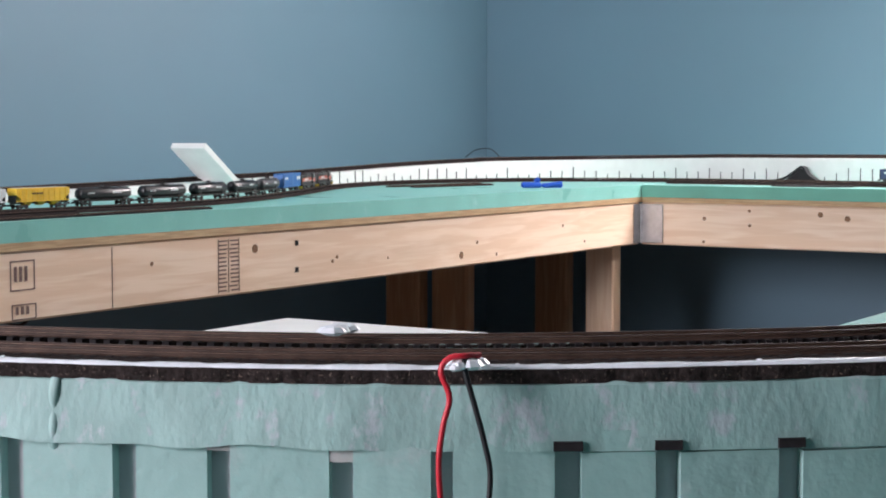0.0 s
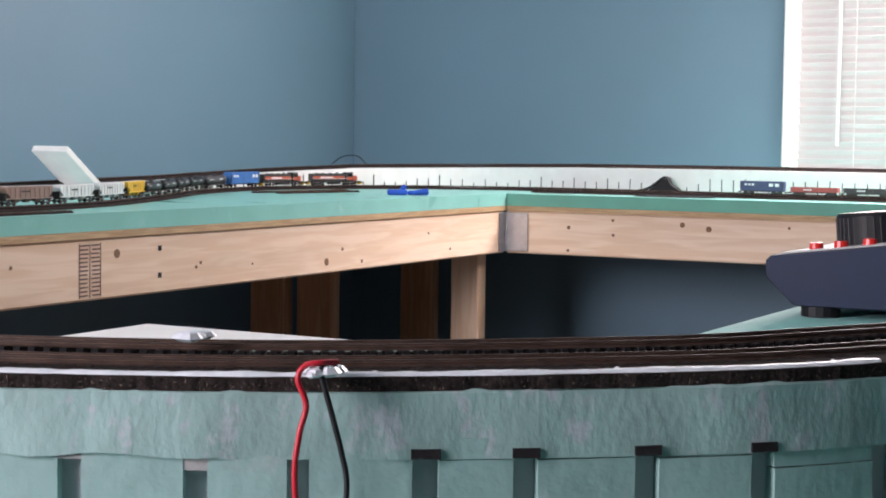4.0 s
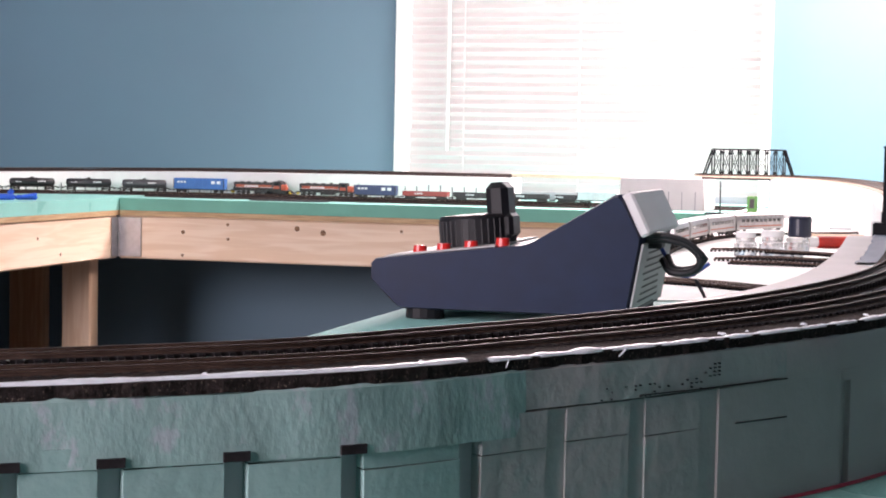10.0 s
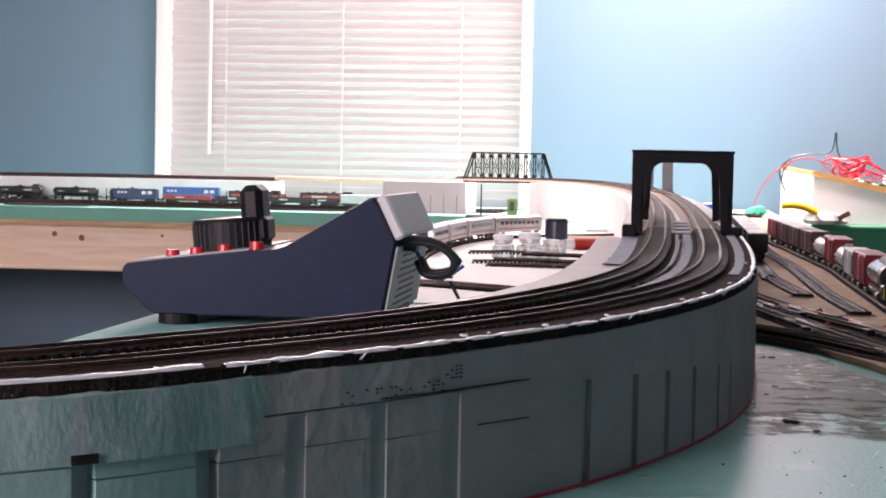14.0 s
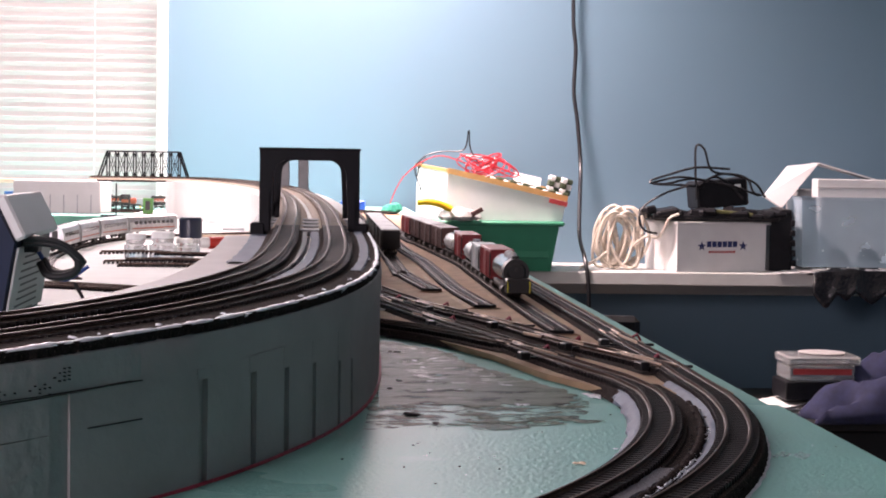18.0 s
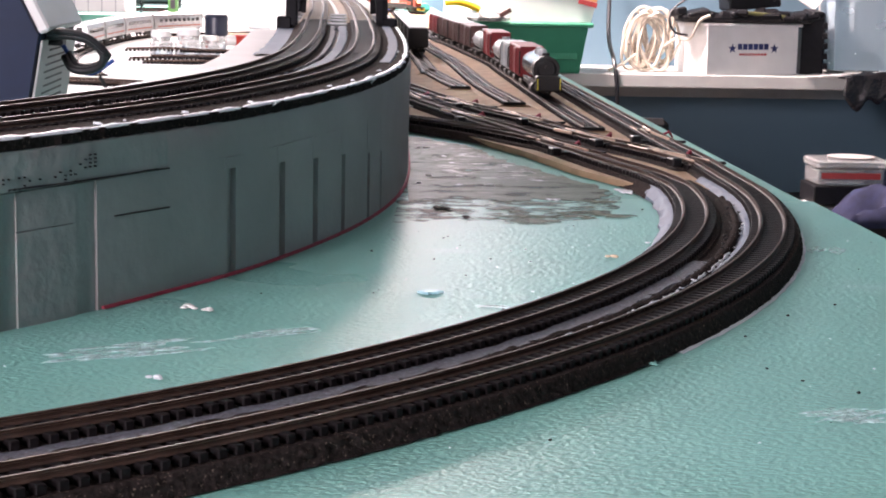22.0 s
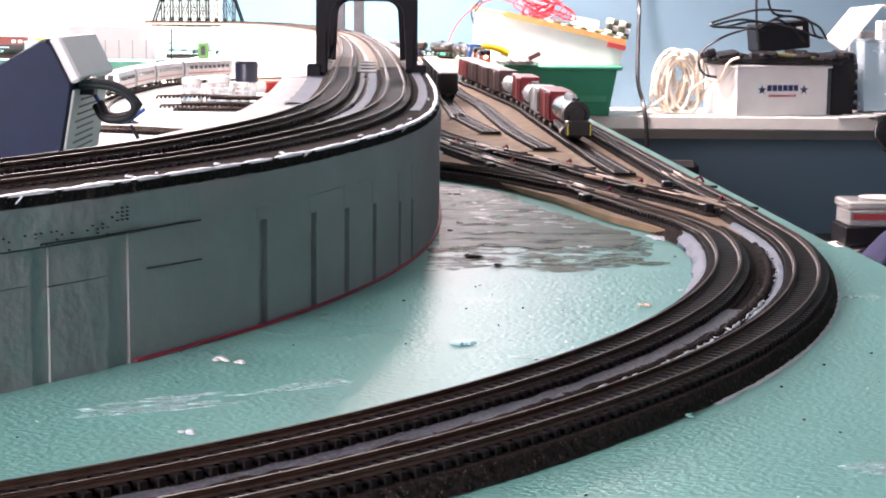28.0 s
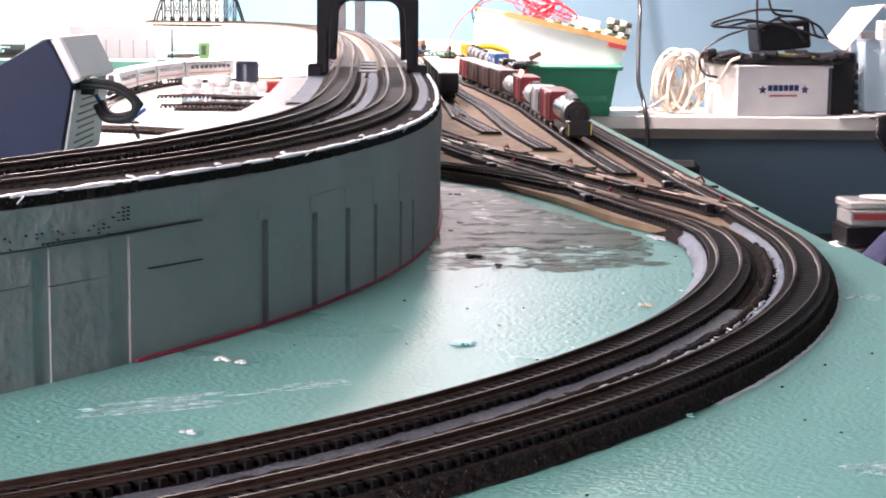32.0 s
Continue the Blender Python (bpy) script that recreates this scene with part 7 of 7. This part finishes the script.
pa = thing("paper_sheet", "small white paper card standing on the box", "paper", at=pose(0.440, 3.86, SH + 0.172, 0, 12, 0))
part("sheet", MB().box((0.0, 0.0, 0.018), (0.060, 0.002, 0.036), pose(0, 0, 0, -30, 0, 0)), M_CARD, pa)
tg = thing("red_wire_tangle", "tangled bundle of thin red wire", "wire tangle", at=pose(0.362, 3.84, SH + 0.196))
for i in range(13):
    big = i > 9
    c = (random.uniform(-0.03, 0.03), random.uniform(-0.02, 0.02), random.uniform(0.015, 0.035))
    r = random.uniform(0.020, 0.034) if not big else random.uniform(0.055, 0.085)
    pts = [(c[0] + r * math.cos(k * 0.8 + i), c[1] + 0.4 * r * math.sin(k * 0.8 + i), max(0.0, c[2] + (0.6 if not big else 0.35) * r * math.sin(k * 0.8 + 2 * i))) for k in range(10)]
    part("strand", MB().tube(spline(pts, 0.006), 0.0017 if not big else 0.0012, 5), M_WIRE_RED, tg, smooth=True)
part("strand", MB().tube(spline([(-0.05, 0, 0.03), (-0.12, -0.01, 0.045), (-0.19, -0.02, 0.0), (-0.225, -0.02, -0.08), (-0.23, -0.02, -0.13)], 0.008), 0.0013, 5), M_WIRE_RED, tg, smooth=True)
part("dark_strand", MB().tube(spline([(-0.16, 0, 0.0), (-0.15, 0, 0.04), (-0.11, 0, 0.055), (-0.06, 0, 0.06), (-0.05, 0, 0.105), (-0.045, 0, 0.06), (-0.02, 0, 0.02)], 0.008), 0.0015, 5), M_WIRE, tg, "dark wire", smooth=True)
part("dark_strand", MB().tube(spline([(-0.15, 0.01, -0.03), (-0.165, 0, 0.02), (-0.14, 0, 0.045), (-0.155, 0, 0.02)], 0.008), 0.0015, 5), M_WIRE, tg, smooth=True)
M_YEL = mat("yellow_plastic", (0.75, 0.42, 0.01), rough=0.4, vary=0.05)
bag = thing("yellow_tool", "long curved yellow plastic tool lying on the green bin", "tool")
part("handle", MB().tube(spline([(0.196, 3.715, 0.020), (0.220, 3.715, 0.0215), (0.245, 3.715, 0.0165), (0.268, 3.715, 0.0060)], 0.006), 0.0075, 10), M_YEL, bag, smooth=True)
lump("clear_bag", "crumpled clear plastic bag on the green bin", 0.285, 3.735, -0.0170, 0.040, 1.0, 12, mat("clear_film", (0.75, 0.76, 0.74), rough=0.2, vary=0.1, trans=0.5, bump=0.5, grain=150), "bag")
tan = thing("brown_block", "small brown block lying in the clear bag", "block", at=pose(0.318, 3.715, 0.000, 0, -28, 0))
part("body", MB().box((0, 0, 0), (0.034, 0.012, 0.010), b=0.001), M_DKBROWN, tan)
M_TEAL = mat("teal_plastic_bag", (0.03, 0.36, 0.26), rough=0.3, vary=0.2, scale=120, grain=200, bump=0.6)
lump("teal_bag", "crumpled teal plastic bag at the yard's far end", 0.128, 3.50, 0.0036, 0.024, 1.2, 14, M_TEAL, "bag")
blb = thing("blue_case", "flat dark blue case at the yard's far end", "case", at=pose(0.060, 3.62, 0.0))
part("body", MB().box((0, 0, 0.012), (0.05, 0.04, 0.024), b=0.002), M_BLUEP, blb)
gx = thing("card_box", "open cardboard box, body coloured grey for shade, flap folded out", "box", at=pose(0, 0, SH))
# The body's grey carries its shade; the flaps keep the white card.
part("body", MB().box((1.19, 4.01, 0.090), (0.24, 0.10, 0.18), b=0.002), M_CARDG, gx)
for (q0, q1, q2, q3) in (((0.965, 3.86, 0.166), (1.002, 3.84, 0.140), (1.118, 3.96, 0.240), (1.052, 3.99, 0.232)), ((1.118, 3.955, 0.240), (1.275, 3.955, 0.198), (1.285, 4.05, 0.198), (1.125, 4.05, 0.240))):
    q = [Vector(v) for v in (q0, q1, q2, q3)]
    nn = (q[1] - q[0]).cross(q[3] - q[0]).normalized() * 0.003
    part("flap", MB().add(q + [v - nn for v in q], [(0, 1, 2, 3), (7, 6, 5, 4), (0, 4, 5, 1), (1, 5, 6, 2), (2, 6, 7, 3), (3, 7, 4, 0)]), M_CARD, gx)
inner = thing("card_box", "plain white cardboard box standing in the clear tub", "box", at=pose(1.163, 3.855, SH + 0.0205))
part("body", MB().box((0, 0.02, 0.092), (0.158, 0.045, 0.184), b=0.002), M_CARD, inner)
part("lid_line", MB().box((0, -0.0030, 0.165), (0.158, 0.0014, 0.0014)), M_CARDG, inner)
tb = thing("plastic_tub", "pale blue translucent plastic tub on the shelf", "tub", at=pose(1.155, 3.85, SH + 0.0135))
tv = []
for z, k in ((0.0, 0.96), (0.145, 1.0), (0.152, 1.03)):
    tv += [(-0.122 * k, -0.06 * k, z), (0.17 * k, -0.06 * k, z), (0.17 * k, 0.06 * k, z), (-0.122 * k, 0.06 * k, z)]
part("wall", MB().add(tv, [(3, 2, 1, 0)] + [(r * 4 + i, r * 4 + (i + 1) % 4, r * 4 + 4 + (i + 1) % 4, r * 4 + 4 + i) for r in range(2) for i in range(4)]), M_TUB, tb)
for x in (-0.038, 0.032):
    part("wheel", MB().cyl((x, -0.052, 0.014), (x, -0.035, 0.014), 0.026, 20), M_BLACK, tb)
speaker = thing("black_box", "tall black slotted box standing on the shelf", "box", at=pose(1.005, 3.90, SH))
part("body", MB().box((0, 0, 0.066), (0.050, 0.10, 0.132), b=0.003), M_BLACK, speaker)
for i in range(5):
    part("notch", MB().box((0.028, -0.048, 0.018 + 0.022 * i), (0.014, 0.012, 0.013), b=0.002), M_BLACK, speaker)
random.seed(8)
for i in range(5):
    pp = thing("paper_sheet", "loose white papers pushed under the tub", "paper", "shelf papers", pose(1.035 + 0.030 * i, 3.800, SH + 0.0012 + 0.0022 * i, 0, random.uniform(-1, 1), random.uniform(-18, 10)))
    part("sheet", MB().box((0, 0, 0), (0.125, 0.075, 0.0014)), M_CARD, pp)


def cloth_heap(name, label, cx, cy, z, w, d, h, material, category, hang=0.0):
    """A rumpled heap of cloth as one folded sheet."""
    t = thing(name, label, category, at=pose(cx, cy, z))
    n, m = 34, 22
    mb = MB()
    seed = random.uniform(0, 50)
    for j in range(m + 1):
        for i in range(n + 1):
            u, v = i / n * 2 - 1, j / m * 2 - 1
            edge = max(abs(u), abs(v))
            fold = noise.noise(Vector((u * 2.2 + seed, v * 2.2, 0))) + 0.5 * noise.noise(Vector((u * 5 + seed, v * 4, 3)))
            zz = h * (1 - edge ** 2.4) * (0.75 + 0.5 * fold)
            if hang and v < -0.55:
                zz -= hang * (-0.55 - v) / 0.45 * (0.7 + 0.6 * noise.noise(Vector((u * 3 + seed, 1, 0))))
            else:
                zz = max(zz, 0.0)
            mb.v.append((u * w / 2 * (1 + 0.10 * fold), v * d / 2 * (1 + 0.10 * fold), zz))
    for j in range(m):
        for i in range(n):
            a = j * (n + 1) + i
            mb.f.append((a, a + 1, a + n + 2, a + n + 1))
            mb.fm.append(0)
    o = part("folds", mb, material, t, smooth=True)
    sol = o.modifiers.new("cloth", "SOLIDIFY")
    sol.thickness = 0.003
    return t


cloth_heap("black_bag", "crumpled glossy black plastic bag hanging over the shelf's edge", 1.145, 3.758, SH + 0.001, 0.20, 0.060, 0.014, M_BAGB, "bag", 0.075)
low = thing("low_cabinet", "low dark cabinet beside the yard under the shelf", "cabinet", at=pose(1.30, 3.68, FLOOR))
part("body", MB().box((0, 0, 0.294), (0.92, 0.50, 0.586), b=0.004), M_CLOTHB, low)
part("top", MB().box((0, 0, 0.5975), (0.94, 0.52, 0.018), b=0.003), M_BLKCAR, low)
LT = FLOOR + 0.607
cl = thing("plastic_case", "clear plastic case with a white lid", "plastic case", at=pose(1.005, 3.56, LT + 0.068))
part("base", MB().box((0, 0, 0.016), (0.135, 0.10, 0.032), b=0.003), M_CLEAR, cl)
part("lid", MB().box((0.004, 0, 0.042), (0.150, 0.11, 0.018), b=0.004), M_CLEAR, cl)
part("rim", MB().lathe([(0.045, 0), (0.048, 0.004), (0.040, 0.004)], (0.012, 0, 0.051), n=24), M_CARDG, cl)
part("band", MB().box((0, -0.051, 0.020), (0.12, 0.001, 0.012)), M_REDPRINT, cl)
bk = thing("black_book", "thick black book under the plastic case", "book", at=pose(1.005, 3.56, LT + 0.030))
part("cover", MB().box((0, 0, 0.019), (0.15, 0.11, 0.037), b=0.002), M_BLACK, bk)
for i in range(4):
    pp = thing("paper_sheet", "loose white paper lying on the cabinet", "paper", "loose papers", pose(0.965 - 0.012 * i, 3.53 + 0.006 * i, LT + 0.0014 + 0.0066 * i, 0, random.uniform(-2, 2), -24 + 22 * i))
    part("sheet", MB().box((0, 0, 0), (0.16, 0.10, 0.0016)), M_CARD, pp)
cloth_heap("navy_jacket", "rumpled navy jacket heaped on the low cabinet", 1.195, 3.52, LT + 0.001, 0.46, 0.26, 0.125, M_CLOTHN, "jacket")
ch = thing("dark_chair", "black chair back rising beside the yard", "chair", at=pose(0.47, 3.02, FLOOR))
part("backrest", MB().box((0.0, 0, 0.825), (0.14, 0.03, 0.045), b=0.010), M_BLACK, ch)
for sx in (-0.045, 0.045):
    part("upright", MB().cyl((sx, 0.0, 0.40), (sx, 0.0, 0.81), 0.010, 10), M_BLACK, ch)
part("seat", MB().box((0.0, -0.16, 0.42), (0.34, 0.34, 0.05), b=0.015), M_BLACK, ch)
for sx in (-0.14, 0.14):
    for sy in (-0.30, -0.02):
        part("leg", MB().cyl((sx, sy, 0.0), (sx, sy, 0.40), 0.012, 10), M_BLACK, ch)

# marks on the riser's face
drip = thing("glue_drip", "lumpy pale run of filler on the riser's side", "filler")
base = min(EDGE, key=lambda p: abs(p.x + 0.3366))
run = [(base.x + dx, base.y + dy, grade(base.y) - dz) for dx, dy, dz in ((0.0002, 0.0010, 0.0005), (0.0, 0.0003, 0.004), (-0.0006, 0.0008, 0.008), (-0.0003, 0.0002, 0.012), (-0.0008, 0.0004, 0.0160), (-0.0008, 0.0012, 0.0175))]
part("run", MB().tube(spline(run, 0.001), 0.0016, 10, up=Vector((0, 1, 0))), M_BAND, drip, smooth=True)
pits = thing("pin_holes", "rows of tiny dark pin holes in the foam band", "pin holes", kind="stuff")
pm = MB()
random.seed(21)
for x0 in [-0.107 + 0.0011 * i for i in range(26)]:
    p = min(EDGE, key=lambda q: abs(q.x - x0) if q.y < 0.8 else 9)
    q = EDGE[EDGE.index(p) + 1]
    u = (x0 - p.x) / (q.x - p.x)
    c = p.lerp(q, u)
    d = (q - p).normalized()
    yaw = math.degrees(math.atan2(d.y, d.x))
    for k in range(4):
        if random.random() < (0.75 if x0 > -0.0825 else 0.3):
            below = (0.0042 + 0.0011 * k) if x0 > -0.083 else random.choice((0.0078, 0.0089, 0.0100, 0.0108))
            pm.box((0, -0.0003, 0), (0.00032, 0.0012, 0.00042), pose(c.x, c.y, grade(c.y) - below, 0, 0, yaw))
part("hole", pm, M_BLACK, pits, kind="stuff")
card = thing("card_scrap", "white triangular scrap of card on the cork", "card")
part("sheet", MB().prism([(0.030, 1.253), (0.0405, 1.243), (0.037, 1.42)], 0.0036, 0.0044), M_CARD, card)

# loose specks and flakes
random.seed(77)


def specks(name, label, spots, material, size):
    """Countless tiny bits in one mesh."""
    t = thing(name, label, "crumbs", kind="stuff")
    mb = MB()
    for x, y, z in spots:
        r = size * random.uniform(0.4, 1.3)
        mb.lathe([(r * 0.7, 0.0), (r, r * 0.35), (r * 0.5, r * 0.7)], (0, 0, 0), 6, pose(x, y, z, random.uniform(-12, 12), random.uniform(-12, 12), random.uniform(0, 360)))
    part("bit", mb, material, t, kind="stuff")


def clear_of_tracks(x, y):
    r = math.hypot(x - LOW_C[0], y - LOW_C[1])
    edge = min(EDGE, key=lambda p: (p.x - x) ** 2 + (p.y - y) ** 2)
    return not R_IN - 0.017 < r < R_OUT + 0.016 and math.hypot(edge.x - x, edge.y - y) > 0.004 and (y < 0.8) and r < R_IN or r > R_OUT + 0.016


board = [(random.uniform(-0.12, 0.19), random.uniform(0.42, 0.81), 0.0001) for i in range(260)]
board = [p for p in board if clear_of_tracks(p[0], p[1]) and p[0] > -0.30 + 0.0 * p[1] and (p[1] < 0.60 or p[0] > -0.03)]
specks("dark_specks", "tiny dark specks scattered on the mint board", board[:70], M_TIE, 0.0005)
specks("white_specks", "tiny white specks scattered on the mint board", board[70:130], M_CAULK, 0.0004)
ring = [radians(random.uniform(-80, -12)) for i in range(190)]
specks("caulk_flecks", "pale caulk flecks between the lower tracks", [(LOW_C[0] + (R_MID + q) * math.cos(a), LOW_C[1] + (R_MID + q) * math.sin(a), 0.0047) for a, q in ((a, random.gauss(0.0024, 0.0010)) for a in ring)], M_CAULK, 0.0007)
ring = [radians(random.uniform(-100, -6)) for i in range(700)]
specks("cork_crumbs", "loose black cork crumbs between the lower tracks", [(LOW_C[0] + (R_MID + q) * math.cos(a), LOW_C[1] + (R_MID + q) * math.sin(a), 0.0046) for a, q in ((a, random.gauss(0.0004, 0.0011)) for a in ring)], M_TIE, 0.0009)
for i in range(22):
    smear("ragged dab of grey-brown scenery paint", random.uniform(0.02, 0.105), 0.800 + random.uniform(-0.045, 0.02), random.uniform(0.004, 0.014), random.uniform(0.002, 0.006), random.uniform(-20, 20), M_EARTH, 0.0002, 0.9, 24)
for i in range(11):
    x, y = random.uniform(0.028, 0.085), random.uniform(0.81, 1.03)
    if x < 0.095 - (y - 0.85) * 0.25:
        smear("ragged white flake of old paint on the board", x, y, random.uniform(0.002, 0.006), random.uniform(0.002, 0.007), random.uniform(-60, 60), M_CAULK, 0.00015, 1.1, 24)


# ---- where the train is ----
BL = [0.0]
for a, b in zip(B_MAIN, B_MAIN[1:]):
    BL.append(BL[-1] + (b - a).length)


def along(s):
    s = min(max(s, 0.0), BL[-1] - 1e-5)
    lo, hi = 0, len(BL) - 1
    while hi - lo > 1:
        mid = (lo + hi) // 2
        lo, hi = (mid, hi) if BL[mid] <= s else (lo, mid)
    return B_MAIN[lo].lerp(B_MAIN[lo + 1], (s - BL[lo]) / (BL[lo + 1] - BL[lo]))


def length_at(x=None, y=None, after=0.0):
    """The length along the line where it first passes x (or y)."""
    for i in range(len(BL) - 1):
        if BL[i] >= after:
            a, b = B_MAIN[i], B_MAIN[i + 1]
            if x is not None and (a.x - x) * (b.x - x) <= 0 or y is not None and (a.y - y) * (b.y - y) <= 0:
                return BL[i]
    return BL[-1]


S_BEND = length_at(y=2.80)
NOSE = [(0.0, length_at(y=2.826)), (3.0, length_at(y=3.289, after=S_BEND)), (7.0, length_at(x=-1.634, after=S_BEND + 0.5)), (9.0, length_at(x=-1.332, after=S_BEND + 0.5)), (10.0, length_at(x=-1.180, after=S_BEND + 0.5)), (11.0, length_at(x=-1.036, after=S_BEND + 0.5)), (12.0, length_at(x=-0.900, after=S_BEND + 0.5)), (13.0, length_at(x=-0.767, after=S_BEND + 0.5)),
        (27.5, length_at(y=2.770, after=S_BEND + 2.0)), (28.5, length_at(y=2.584, after=S_BEND + 2.0)), (30.0, length_at(y=2.355, after=S_BEND + 2.0)), (31.0, length_at(y=2.218, after=S_BEND + 2.0)), (32.0, length_at(y=2.088, after=S_BEND + 2.0))]


def nose_at(t):
    """How far the train's nose has come: a smooth pace between known moments."""
    k = next((i for i in range(len(NOSE) - 1) if NOSE[i + 1][0] >= t), len(NOSE) - 2)

    def slope(i):
        a, b = NOSE[max(i - 1, 0)], NOSE[min(i + 1, len(NOSE) - 1)]
        return (b[1] - a[1]) / (b[0] - a[0])
    (t0, s0), (t1, s1) = NOSE[k], NOSE[k + 1]
    h = t1 - t0
    u = (t - t0) / h
    m0, m1 = slope(k) * h, slope(k + 1) * h
    return (2 * u ** 3 - 3 * u ** 2 + 1) * s0 + (u ** 3 - 2 * u ** 2 + u) * m0 + (-2 * u ** 3 + 3 * u ** 2) * s1 + (u ** 3 - u ** 2) * m1


def motions():
    lag = 0.0
    for car, L in TRAIN:
        rows = []
        for k in range(65):
            t = k * 0.5
            s = nose_at(t) - lag
            a, b = along(s - L * 0.85), along(s - L * 0.15)
            c = (a + b) / 2
            rows.append((t, pose(c.x, c.y, RAIL_FAR + c.z, 0, 0, math.degrees(math.atan2(b.y - a.y, b.x - a.x)))))
        walk(car, rows)
        lag += L + 0.0155


motions()
